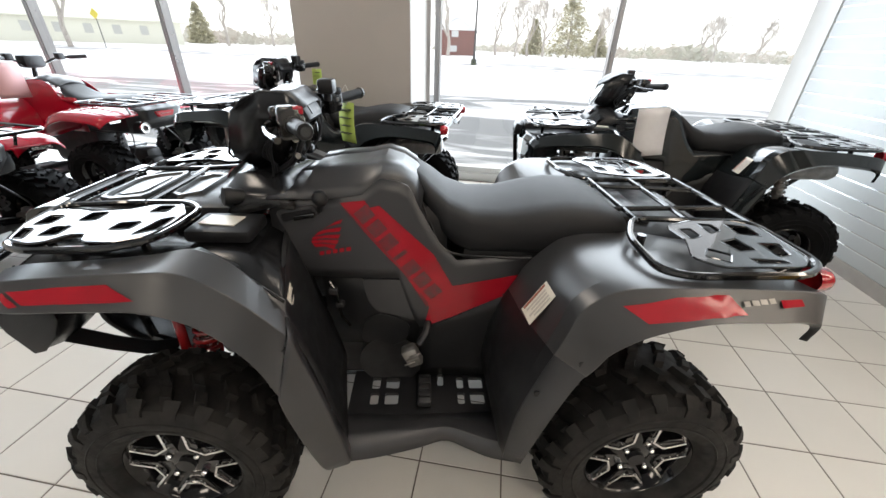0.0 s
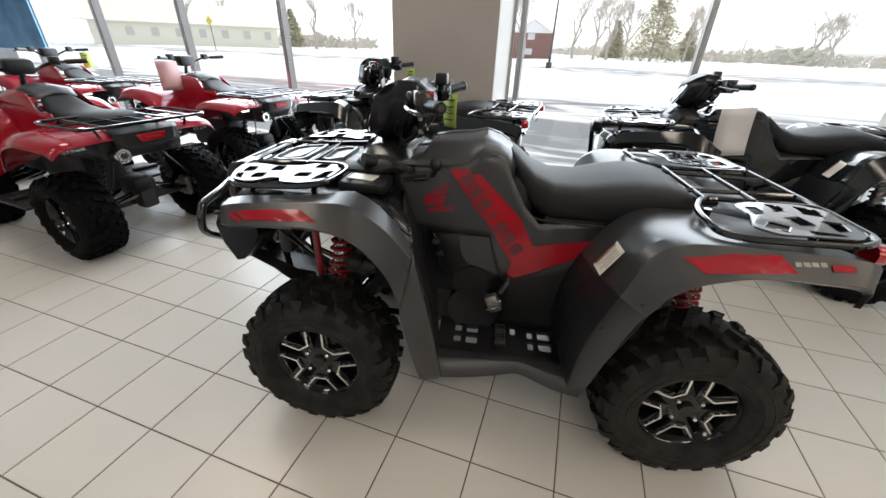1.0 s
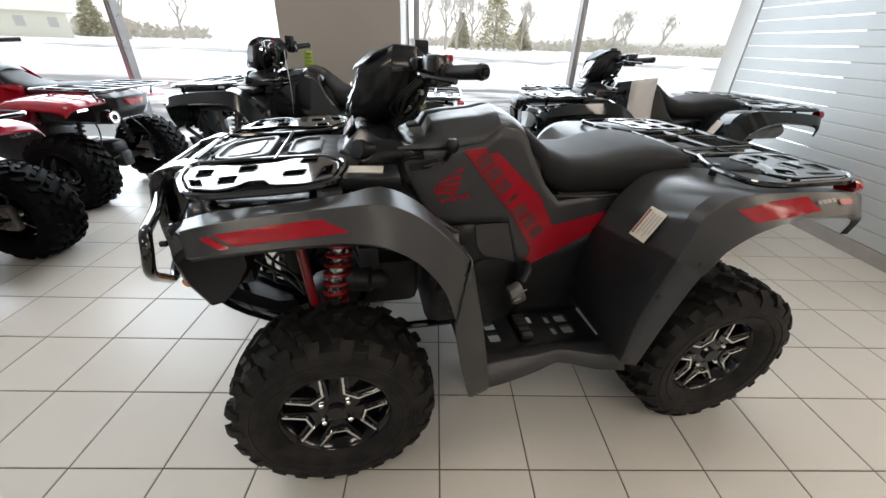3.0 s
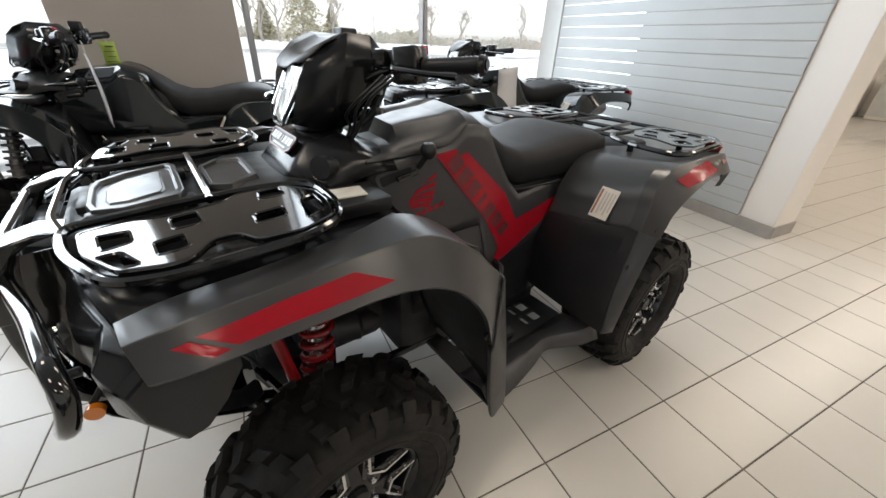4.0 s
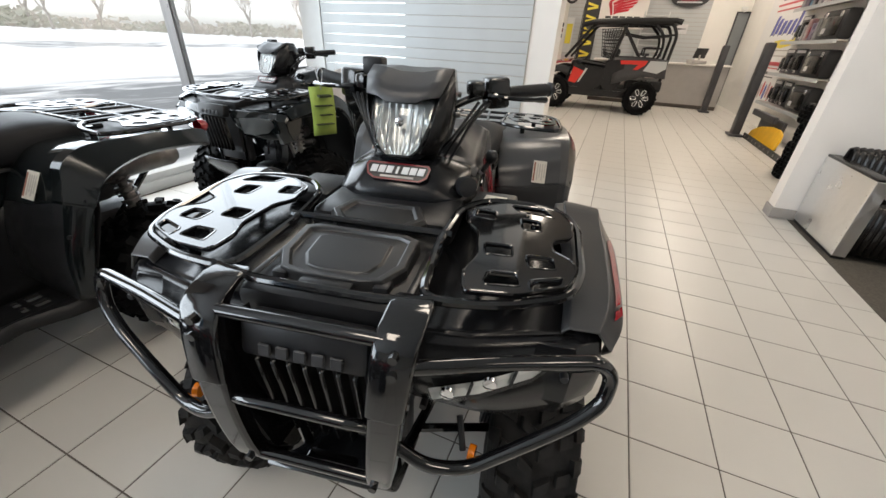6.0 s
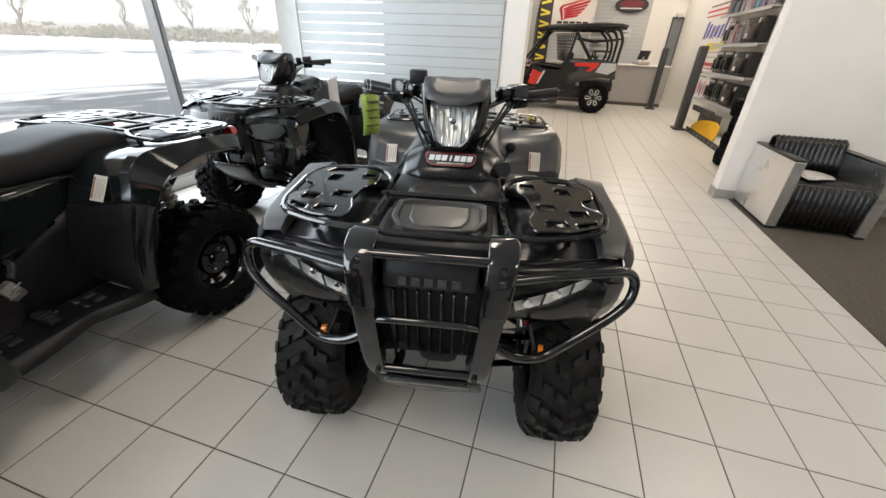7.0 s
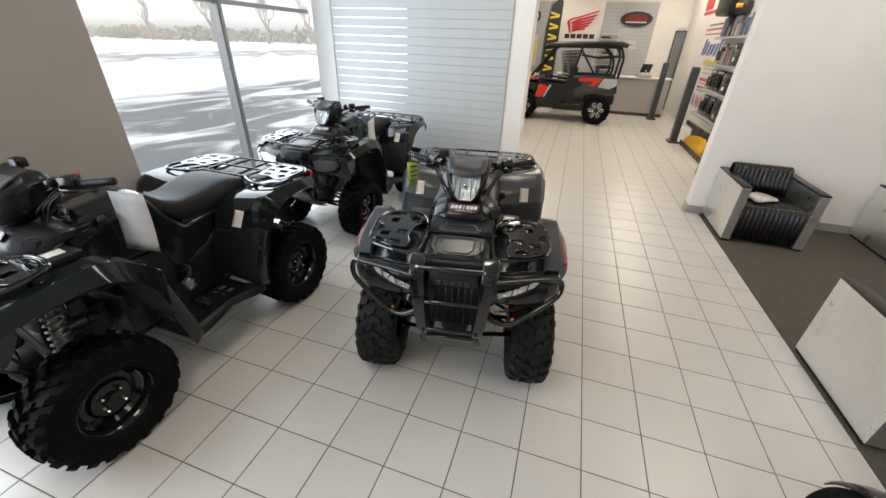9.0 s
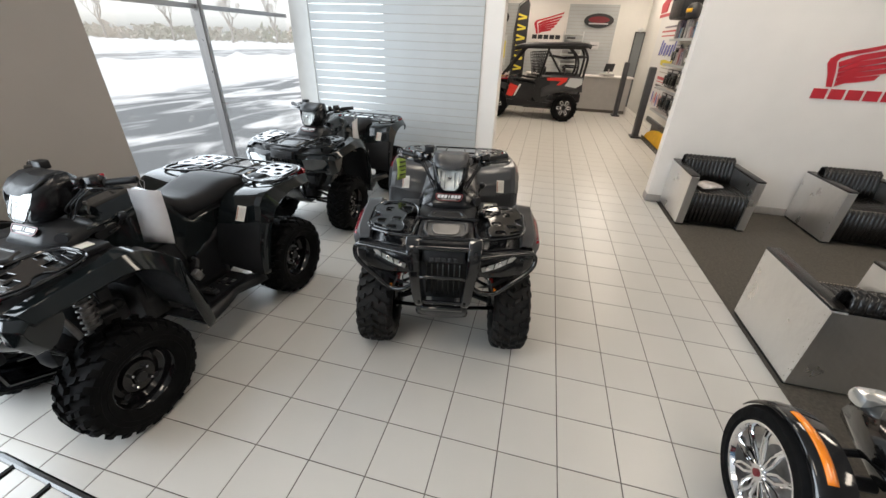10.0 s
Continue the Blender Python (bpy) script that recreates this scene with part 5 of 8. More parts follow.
    sh = [(-0.086, 1.202), (-0.060, 1.198), (-0.042, 1.184), (0.042, 1.184), (0.060, 1.198), (0.086, 1.202), (0.076, 1.130), (0.054, 1.074), (0.030, 1.054), (-0.030, 1.054), (-0.054, 1.074), (-0.076, 1.130)]
    def xpod(y, z):
        return 0.566 - 0.95 * max(0, z - 1.08) ** 1.25 - 0.0 - 2.6 * max(0, abs(y) - 0.02) ** 2
    # fluted bowl behind the lens
    half = lambda z: min(0.086, 0.030 + 0.46 * max(0.0, z - 1.054) ** 0.80) if z < 1.13 else 0.072 + 0.19 * (z - 1.13)
    rows = []
    for i in range(15):
        z = 1.056 + (1.192 - 1.056) * i / 14
        w = half(z)
        rows.append([(xpod(w * u, z) - 0.004 - 0.026 * (1 - u * u) * math.sin(math.pi * (i + 1) / 16) + 0.0016 * math.cos(u * 28), w * u, z) for u in (k / 14 - 1 for k in range(29))])
    shell(bm, rows, 0.0)
    hl = part("headlamp", bm, M_PODREF, q, "clear shield-shaped main headlamp", angle=50)
    bm = bmesh.new()
    tube(bm, [(xpod(y, z) + 0.004, y, z) for y, z in sh], 0.0042, 6, True)
    part("bezel", bm, M_PIANO, hl)
    for y, z0, z1 in ((-0.056, 1.090, 1.165), (-0.030, 1.068, 1.162), (0.030, 1.068, 1.162), (0.056, 1.090, 1.165)):
        bm = bmesh.new()
        tube(bm, [(xpod(y, z0) + 0.001, y, z0), (xpod(y, z1) + 0.001, y, z1)], 0.0035, 6)
        part("reflector_rib", bm, M_CHROME, hl)
    bm = bmesh.new()
    lathe(bm, [(0.012, 0.002), (0.011, 0.008), (0.007, 0.010), (0.0, 0.010)], 14, "x", c=(xpod(0, 1.135), 0, 1.135))
    part("bulb_shield", bm, M_CHROME, hl)
    bm = bmesh.new()
    c = bm.verts.new((xpod(0, 1.12) + 0.016, 0, 1.12))
    vs = [bm.verts.new((xpod(y, z) + 0.008, y, z)) for y, z in sh]
    for i in range(len(vs)):
        bm.faces.new((c, vs[i], vs[(i + 1) % len(vs)]))
    lo = part("lens", bm, M_LENS, hl, angle=60)
    lo.visible_shadow = False
    bm = bmesh.new()
    shell(bm, [((0.520, 0.094, 1.196), (0.534, 0.060, 1.192), (0.541, 0.040, 1.182), (0.542, 0.0, 1.180)), ((0.478, 0.106, 1.232), (0.485, 0.066, 1.224), (0.490, 0.042, 1.216), (0.490, 0.0, 1.215)), ((0.425, 0.108, 1.254), (0.430, 0.06, 1.248), (0.434, 0.03, 1.242), (0.434, 0.0, 1.242)), ((0.360, 0.100, 1.250), (0.362, 0.05, 1.252), (0.364, 0.02, 1.250), (0.364, 0.0, 1.250)), ((0.318, 0.088, 1.212), (0.316, 0.05, 1.216), (0.316, 0.02, 1.216), (0.316, 0.0, 1.216))], 0.0)
    add(bm, mirrored(bm))
    bmesh_weld(bm)
    part("visor", bm, body2, q, thick=0.004, angle=12)
    for s, _ in LR:
        bm = bmesh.new()
        shell(bm, [((0.516, s * 0.096, 1.197), (0.425, s * 0.111, 1.252), (0.360, s * 0.104, 1.248), (0.320, s * 0.092, 1.212)), ((0.534, s * 0.089, 1.160), (0.435, s * 0.119, 1.185), (0.365, s * 0.114, 1.185), (0.322, s * 0.100, 1.180)), ((0.550, s * 0.074, 1.098), (0.460, s * 0.108, 1.105), (0.395, s * 0.104, 1.112), (0.360, s * 0.094, 1.120)), ((0.554, s * 0.054, 1.060), (0.490, s * 0.082, 1.042), (0.440, s * 0.080, 1.046), (0.405, s * 0.074, 1.055))], 0.004)
        part("pod_side", bm, M_NOSE, q, "satin black side panel", thick=0.004, angle=14)
        # rear of the pod: ribbed stay, plugs and fastenings
        bm = bmesh.new()
        tube(bm, rounded([(0.350, s * 0.085, 1.215), (0.322, s * 0.100, 1.150), (0.360, s * 0.090, 1.070), (0.420, s * 0.070, 1.030)], 0.03), 0.009, 8)
        tube(bm, rounded([(0.335, s * 0.060, 1.190), (0.318, s * 0.065, 1.120), (0.370, s * 0.055, 1.050)], 0.03), 0.006, 8)
        pieces("pod_stay", bm, M_BLACK, q)
        for z2 in (1.185, 1.130, 1.085):
            bm = bmesh.new()
            cyl(bm, (0.352, s * 0.104, z2), (0.345, s * 0.116, z2), 0.008, 10)
            part("bolt", bm, M_STEEL, q)
        bm = bmesh.new()
        rbox(bm, (0.352, s * 0.070, 1.120), (0.040, 0.040, 0.060), 0.008)
        rbox(bm, (0.372, s * 0.050, 1.070), (0.050, 0.044, 0.030), 0.006)
        pieces("wiring_plug", bm, M_PIANO, q)

    # handlebar, controls
    bm = bmesh.new()
    for s in (1, -1):
        tube(bm, rounded([(0.40, 0, 1.130), (0.39, s * 0.09, 1.150), (0.345, s * 0.16, 1.185), (0.235, s * 0.372, 1.205)], 0.05), 0.011, 10)
    tube(bm, [(0.43, 0, 1.02), (0.40, 0, 1.135)], 0.022, 10)
    part("handlebar", bm, M_GLOSS, q)
    for s, _ in LR:
        d = (Vector((0.235, s * 0.372, 1.205)) - Vector((0.345, s * 0.16, 1.185))).normalized()
        p = Vector((0.302, s * 0.243, 1.193))
        bm = bmesh.new()
        prof = [(0.0, 0.021), (0.004, 0.021), (0.006, 0.0165)] + [(0.012 + 0.005 * k, 0.0165 + 0.0016 * (k % 2)) for k in range(23)] + [(0.128, 0.0165), (0.130, 0.020), (0.142, 0.017)]
        tube(bm, [p + d * u for u, _ in prof], [r for _, r in prof], 14)
        part("grip", bm, M_BLACK, q, "ribbed black rubber grip")
        bm = bmesh.new()
        rot = Vector((0, s, 0)).rotation_difference(d).to_matrix()
        rbox(bm, p - d * 0.035 + Vector((0.004, 0, 0.004)), (0.058, 0.066, 0.080), 0.010, rot)
        rbox(bm, p - d * 0.095 + Vector((0.012, 0, 0.020)), (0.060, 0.040, 0.040), 0.010, rot)
        rbox(bm, p - d * 0.036 + Vector((-0.016, 0, 0.002)), (0.030, 0.050, 0.046), 0.006, rot)
        tube(bm, [p - d * 0.062 + Vector((0.004, 0, 0.006)), p - d * 0.068 + Vector((0.004, 0, 0.006))], 0.026, 12)
        part("switch_box", bm, M_PIANO, q)
        bm = bmesh.new()
        rbox(bm, p - d * 0.036 + Vector((-0.033, 0, -0.006)), (0.010, 0.016, 0.008), 0.002, rot, 1)
        rbox(bm, p - d * 0.050 + Vector((-0.033, 0, 0.010)), (0.010, 0.012, 0.012), 0.002, rot, 1)
        pieces("thumb_switch", bm, M_STEEL, q)
        bm = bmesh.new()
        rbox(bm, p - d * 0.030 + Vector((-0.018, 0, 0.034)), (0.026, 0.030, 0.020), 0.004, rot)
        if s > 0:
            part("kill_switch", bm, M_RED, q, "red engine stop switch")
        else:
            part("throttle_cover", bm, M_BLACK, q)
        bm = bmesh.new()
        tube(bm, spline([p - d * 0.05 + Vector((0.040, 0, 0.0)), p - d * 0.01 + Vector((0.068, 0, -0.004)), p + d * 0.06 + Vector((0.072, 0, -0.014)), p + d * 0.125 + Vector((0.058, 0, -0.022))], 12), [0.009] * 3 + [0.006] * 7 + [0.008] * 2, 8)
        part("brake_lever", bm, M_GLOSS, q)
        bm = bmesh.new()
        for k in range(3):
            tube(bm, spline([p - d * (0.04 + 0.02 * k) + Vector((0.03, 0, -0.015)), (0.40 + 0.02 * k, s * (0.16 - 0.02 * k), 1.12 - 0.015 * k), (0.42, s * (0.12 - 0.02 * k), 1.04), (0.46, s * 0.07, 0.97)], 14), 0.0042, 6)
        part("control_cable", bm, M_BLACK, q)
    bm = bmesh.new()
    rbox(bm, (0.31, -0.150, 1.245), (0.05, 0.062, 0.045), 0.008)
    cyl(bm, (0.31, -0.150, 1.20), (0.31, -0.150, 1.235), 0.012)
    part("brake_reservoir", bm, M_BLACK, q)
    bm = bmesh.new()
    rbox(bm, (0.345, 0, 1.195), (0.05, 0.15, 0.075), 0.018, Euler((0, 0.5, 0)).to_matrix())
    part("meter_panel", bm, M_BLACK, q)
    bm = bmesh.new()
    box(bm, (0.322, 0, 1.206), (0.004, 0.085, 0.040), Euler((0, 0.5, 0)).to_matrix())
    part("meter_glass", bm, M_BLACK, q, smooth=False)

    # front rack
    zf = 0.952
    for s, _ in LR:
        loop = rounded([(0.992, s * 0.175, zf - 0.004), (0.975, s * 0.300, zf - 0.005), (0.921, s * 0.415, zf - 0.004), (0.856, s * 0.442, zf), (0.668, s * 0.450, zf + 0.012), (0.600, s * 0.420, zf + 0.016), (0.578, s * 0.350, zf + 0.018), (0.576, s * 0.240, zf + 0.018), (0.640, s * 0.180, zf + 0.012), (0.790, s * 0.165, zf + 0.004)], 0.045, 4, True)
        bm = bmesh.new()
        tube(bm, loop, 0.0085, 8, True)
        part("rack_tube", bm, M_GLOSS, q)
        out = poly([(0.960, 0.240), (0.950, 0.325), (0.908, 0.410), (0.850, 0.432), (0.820, 0.426), (0.795, 0.390), (0.755, 0.390), (0.735, 0.430), (0.668, 0.438), (0.608, 0.412), (0.592, 0.345), (0.594, 0.285), (0.640, 0.215), (0.720, 0.212), (0.755, 0.240), (0.850, 0.250), (0.900, 0.232)], 0.014)
        holes = [poly(hh, 0.008, 2) for hh in ([(0.937, 0.270), (0.894, 0.275), (0.890, 0.326), (0.928, 0.334)], [(0.840, 0.262), (0.797, 0.258), (0.794, 0.312), (0.837, 0.316)], [(0.868, 0.345), (0.824, 0.340), (0.822, 0.392), (0.862, 0.396)],
                 [(0.936, 0.348), (0.906, 0.348), (0.882, 0.408), (0.912, 0.402)], [(0.690, 0.225), (0.648, 0.225), (0.650, 0.270), (0.696, 0.270)], [(0.722, 0.330), (0.670, 0.325), (0.674, 0.370), (0.724, 0.372)], [(0.634, 0.315), (0.604, 0.300), (0.606, 0.376), (0.650, 0.402)])]
        bm = bmesh.new()
        lay = lambda u, v, hh, s=s: Vector((u, s * v, zf - 0.004 + (1.0 - u) * 0.045 + hh))
        plate(bm, out, holes, 0.010, lay)
        rp = part("rack_plate", bm, M_GLOSS, q, "gloss black pressed rack plate with holes", smooth=False, bevel=0.002)
        for hh in holes + [out]:
            bm = bmesh.new()
            tube(bm, [lay(u, v, 0.0085) for u, v in hh], 0.0032, 5, True)
            part("pressed_edge", bm, M_GLOSS, rp)
        for x, y in ((0.90, 0.34), (0.66, 0.36)):
            bm = bmesh.new()
            cyl(bm, (x, s * y, 0.895), (x, s * y, zf + 0.004), 0.010, 8)
            part("rack_foot", bm, M_GLOSS, q)
    for pts in (rounded([(0.985, -0.20, zf - 0.004), (1.005, -0.12, zf - 0.006), (1.005, 0.12, zf - 0.006), (0.985, 0.20, zf - 0.004)], 0.03), [(0.768, -0.185, zf + 0.006), (0.768, 0.185, zf + 0.006)]):
        bm = bmesh.new()
        tube(bm, pts, 0.0085, 8)
        part("rack_cross_tube", bm, M_GLOSS, q)

    # rear rack
    zr = 0.940
    for s, _ in LR:
        loop = rounded([(-0.632, s * 0.180, zr), (-0.560, s * 0.310, zr), (-0.555, s * 0.470, zr - 0.002), (-0.620, s * 0.498, zr - 0.002), (-0.900, s * 0.490, zr - 0.002), (-0.972, s * 0.440, zr), (-0.985, s * 0.200, zr)], 0.05, 4, True)
        bm = bmesh.new()
        tube(bm, loop, 0.0095, 8, True)
        part("rack_tube", bm, M_GLOSS, q)
        out = poly([(-0.690, 0.255), (-0.700, 0.335), (-0.655, 0.430), (-0.700, 0.475), (-0.90, 0.470), (-0.950, 0.425), (-0.965, 0.24), (-0.90, 0.205), (-0.78, 0.215)], 0.02)
        holes = [poly(hh, 0.006, 2) for hh in ([(-0.712, 0.275), (-0.712, 0.335), (-0.752, 0.318), (-0.752, 0.268)], [(-0.690, 0.425), (-0.722, 0.385), (-0.765, 0.415), (-0.735, 0.455)], [(-0.790, 0.235), (-0.790, 0.300), (-0.832, 0.282), (-0.832, 0.240)],
                 [(-0.785, 0.345), (-0.795, 0.400), (-0.845, 0.392), (-0.838, 0.325)], [(-0.870, 0.235), (-0.868, 0.300), (-0.925, 0.315), (-0.930, 0.250)], [(-0.880, 0.350), (-0.878, 0.425), (-0.918, 0.415), (-0.935, 0.355)], [(-0.795, 0.432), (-0.800, 0.458), (-0.880, 0.456), (-0.868, 0.442)])]
        bm = bmesh.new()
        plate(bm, out, holes, 0.006, lambda u, v, hh, s=s: Vector((u, s * v, zr + 0.004 + hh)))
        rp = part("rack_plate", bm, M_GLOSS, q, "gloss black pressed rack plate with holes", smooth=False, bevel=0.002)
        for hh in holes + [out]:
            bm = bmesh.new()
            tube(bm, [(u, s * v, zr + 0.0085) for u, v in hh], 0.0030, 5, True)
            part("pressed_edge", bm, M_GLOSS, rp)
        for x, y in ((-0.60, 0.30), (-0.88, 0.36)):
            bm = bmesh.new()
            cyl(bm, (x, s * y, 0.885), (x, s * y, zr + 0.004), 0.012, 8)
            part("rack_foot", bm, M_GLOSS, q)
        bm = bmesh.new()
        lathe(bm, [(0.0, 0.028), (0.020, 0.024), (0.030, 0.010), (0.030, -0.020)], 16, "x", c=(0, 0, 0))
        for v in bm.verts:
            v.co = Vector((-0.972 - v.co.x, s * 0.452 + v.co.y, 0.905 + v.co.z))
        part("tail_lamp", bm, M_REDLENS, q, "round red tail lamp")
    for y in (-0.085, 0.085):
        bm = bmesh.new()
        tube(bm, rounded([(-0.56, y * 1.6, zr - 0.03), (-0.60, y * 1.3, zr), (-0.985, y, zr)], 0.03), 0.0085, 8)
        part("rack_rail", bm, M_GLOSS, q)
    for x in (-0.640, -0.800, -0.985):
        bm = bmesh.new()
        tube(bm, [(x, -0.20, zr), (x, 0.20, zr)], 0.0085, 8)
        part("rack_cross_tube", bm, M_GLOSS, q)
    bm = bmesh.new()
    rbox(bm, (-0.76, 0, 0.865), (0.36, 0.42, 0.06), 0.025)
    rbox(bm, (-0.68, 0, 0.90), (0.12, 0.24, 0.04), 0.02)
    part("rear_deck", bm, M_BLACK, q)

    # front guard (on the grey machine only): two upright plates, cross bars, side loops
    for s, _ in LR if decals else ():
        bm = bmesh.new()
        prof = spline([(1.010, 0.955), (1.075, 0.930), (1.105, 0.840), (1.115, 0.720), (1.105, 0.600), (1.060, 0.530)], 16)
        rings = []
        for i, (x, z, _z) in enumerate([(p.x, p.y, 0) for p in prof]):
            yo = 0.200 - 0.062 * (i / 15) ** 1.6
            yi = 0.136 - 0.040 * (i / 15) ** 1.6
            d = 0.030
            rings.append([(x, s * yi, z), (x + 0.004, s * (yi + 0.006), z), (x + 0.004, s * (yo - 0.006), z), (x, s * yo, z), (x - d, s * yo, z - 0.004), (x - d, s * yi, z - 0.004)])
        loft(bm, rings)
        part("guard_upright", bm, M_GLOSS, q, "gloss black upright of the front guard", angle=30, bevel=0.004)
        bm = bmesh.new()
        rings = []
        for i, p2 in enumerate(prof[:8]):
            yo, yi = 0.204 - 0.062 * (i / 15) ** 1.6, 0.132 - 0.040 * (i / 15) ** 1.6
            rings.append([(p2.x + 0.006, s * yi, p2.y), (p2.x + 0.010, s * (yi + 0.010), p2.y), (p2.x + 0.010, s * (yo - 0.010), p2.y), (p2.x + 0.006, s * yo, p2.y), (p2.x - 0.026, s * yo, p2.y - 0.004), (p2.x - 0.026, s * yi, p2.y - 0.004)])
        loft(bm, rings)
        part("guard_cap", bm, M_GLOSS, q, "gloss black bent top of the guard", angle=30, bevel=0.004)
        bm = bmesh.new()
        tube(bm, rounded([(1.080, s * 0.175, 0.885), (1.030, s * 0.33, 0.886), (0.995, s * 0.470, 0.888), (0.988, s * 0.497, 0.858), (1.002, s * 0.492, 0.808), (1.022, s * 0.450, 0.768), (1.050, s * 0.365, 0.712), (1.072, s * 0.285, 0.655), (1.090, s * 0.215, 0.668), (1.085, s * 0.160, 0.700)], 0.035, 4), 0.0125, 10)
        part("guard_loop", bm, M_GLOSS, q, "gloss black tubular side loop")
    for pts, r in () if not decals else ((rounded([(1.100, -0.135, 0.755), (1.112, -0.10, 0.772), (1.112, 0.10, 0.772), (1.100, 0.135, 0.755)], 0.03), 0.010), ([(1.095, -0.12, 0.595), (1.095, 0.12, 0.595)], 0.011), ([(1.072, -0.145, 0.925), (1.072, 0.145, 0.925)], 0.012)):
        bm = bmesh.new()
        tube(bm, pts, r, 10)
        part("guard_cross_bar", bm, M_GLOSS, q)
    bm = bmesh.new()
    if decals:
        rbox(bm, (1.072, 0, 0.540), (0.030, 0.235, 0.030), 0.006, Euler((0, 0.5, 0)).to_matrix())
        rbox(bm, (1.050, 0, 0.520), (0.050, 0.110, 0.022), 0.006)
        part("guard_foot", bm, M_GLOSS, q)
        for s in (1, -1):
            for bz, bx in ((0.918, 1.094), (0.890, 1.101), (0.600, 1.110)):
                bm = bmesh.new()
                cyl(bm, (bx - 0.010, s * (0.166 if bz > 0.7 else 0.125), bz), (bx + 0.008, s * (0.166 if bz > 0.7 else 0.125), bz), 0.008, 8)
                part("guard_bolt", bm, M_PIANO, q)
            bm = bmesh.new()
            loft(bm, [[(1.075, s * 0.140, 0.90), (1.082, s * 0.140, 0.90), (1.02, s * 0.128, 0.90), (1.015, s * 0.128, 0.90)], [(1.085, s * 0.132, 0.75), (1.092, s * 0.132, 0.75), (1.02, s * 0.122, 0.75), (1.015, s * 0.122, 0.75)], [(1.06, s * 0.104, 0.56), (1.066, s * 0.104, 0.56), (1.01, s * 0.100, 0.56), (1.005, s * 0.100, 0.56)]])
            part("guard_cheek", bm, M_GLOSS, q)
        bm = bmesh.new()
    rbox(bm, (1.045, 0, 0.868), (0.05, 0.23, 0.075), 0.012, Euler((0, -0.25, 0)).to_matrix())
    part("nose_plate", bm, M_BLACK, q)
    for i in range(5):
        bm = bmesh.new()
        rbox(bm, (1.077, -0.064 + 0.032 * i, 0.860), (0.006, 0.022, 0.022), 0.002, Euler((0, -0.25, 0)).to_matrix(), 1)
        part("nose_plate_bar", bm, M_ENGINE, q, smooth=False)
    for i in range(7):
        y = -0.09 + 0.03 * i
        bm = bmesh.new()
        rbox(bm, (1.048, y, 0.725), (0.030, 0.008, 0.215), 0.003, Euler((0, 0.12, 0)).to_matrix(), 1)
        part("grille_slat", bm, M_PIANO, q)
    bm = bmesh.new()
    box(bm, (0.99, 0, 0.72), (0.02, 0.26, 0.24))
    part("radiator", bm, M_ENGINE, q, smooth=False)
    bm = bmesh.new()
    sheet(bm, [((1.085, -0.14, 0.56), (1.09, 0, 0.555), (1.085, 0.14, 0.56)), ((1.06, -0.15, 0.50), (1.06, 0, 0.49), (1.06, 0.15, 0.50)), ((0.97, -0.14, 0.40), (0.97, 0, 0.385), (0.97, 0.14, 0.40)), ((0.80, -0.13, 0.30), (0.80, 0, 0.285), (0.80, 0.13, 0.30))], 9, 10)
    part("skid_plate", bm, M_NOSE, q, thick=0.005)

    # chassis, engine, suspension
    bm = bmesh.new()
    rbox(bm, (0.05, 0, 0.40), (0.56, 0.30, 0.32), 0.05)
    rbox(bm, (0.50, 0, 0.45), (0.30, 0.20, 0.20), 0.04)
    rbox(bm, (-0.55, 0, 0.40), (0.50, 0.20, 0.24), 0.05)
    rbox(bm, (0.66, 0, 0.36), (0.22, 0.17, 0.17), 0.05)
    rbox(bm, (0.94, 0, 0.66), (0.06, 0.30, 0.26), 0.02)
    cyl(bm, (0.10, -0.20, 0.38), (0.10, 0.20, 0.38), 0.11, 20)
    pieces("engine", bm, M_ENGINE, q)
    bm = bmesh.new()
    rbox(bm, (0.15, 0, 0.78), (0.50, 0.30, 0.36), 0.05)
    rbox(bm, (-0.40, 0, 0.70), (0.56, 0.34, 0.26), 0.05)
    pieces("inner_frame_cover", bm, M_BLACK, q)
    bm = bmesh.new()
    for s in (1, -1):
        tube(bm, rounded([(0.95, s * 0.12, 0.42), (0.60, s * 0.14, 0.27), (-0.30, s * 0.14, 0.27), (-0.50, s * 0.14, 0.34), (-0.90, s * 0.14, 0.74)], 0.08), 0.015, 8)
        tube(bm, rounded([(0.95, s * 0.12, 0.42), (0.98, s * 0.12, 0.70), (0.80, s * 0.12, 0.86), (0.30, s * 0.10, 0.90)], 0.08), 0.014, 8)
    pieces("frame_tube", bm, M_GLOSS, q)
    red = M_REDSPRING if body is M_GREY else M_STEEL
    for s, _ in LR:
        for x in (0.662, -0.662):
            bm = bmesh.new()
            zz = 0.29
            for dx in (-0.13, 0.13):
                tube(bm, [(x + dx, s * 0.13, 0.33), (x + dx * 0.25, s * 0.34, zz - 0.02)], 0.013, 8)
                tube(bm, [(x + dx * 0.8, s * 0.13, 0.45), (x + dx * 0.2, s * 0.33, zz + 0.10)], 0.011, 8)
            rbox(bm, (x, s * 0.345, zz + 0.02), (0.06, 0.05, 0.18), 0.015)
            part("suspension_arm", bm, M_GLOSS, q)
            bm = bmesh.new()
            tube(bm, [(x, s * 0.06, 0.38), (x, s * 0.15, 0.36), (x, s * 0.34, zz)], 0.014, 10)
            for k in range(5):
                cyl(bm, (x, s * (0.30 + 0.010 * k), zz + 0.006 - 0.0015 * k), (x, s * (0.306 + 0.010 * k), zz + 0.005 - 0.0015 * k), 0.036 - 0.003 * (k % 2), 14)
            part("drive_shaft", bm, M_BLACK, q)
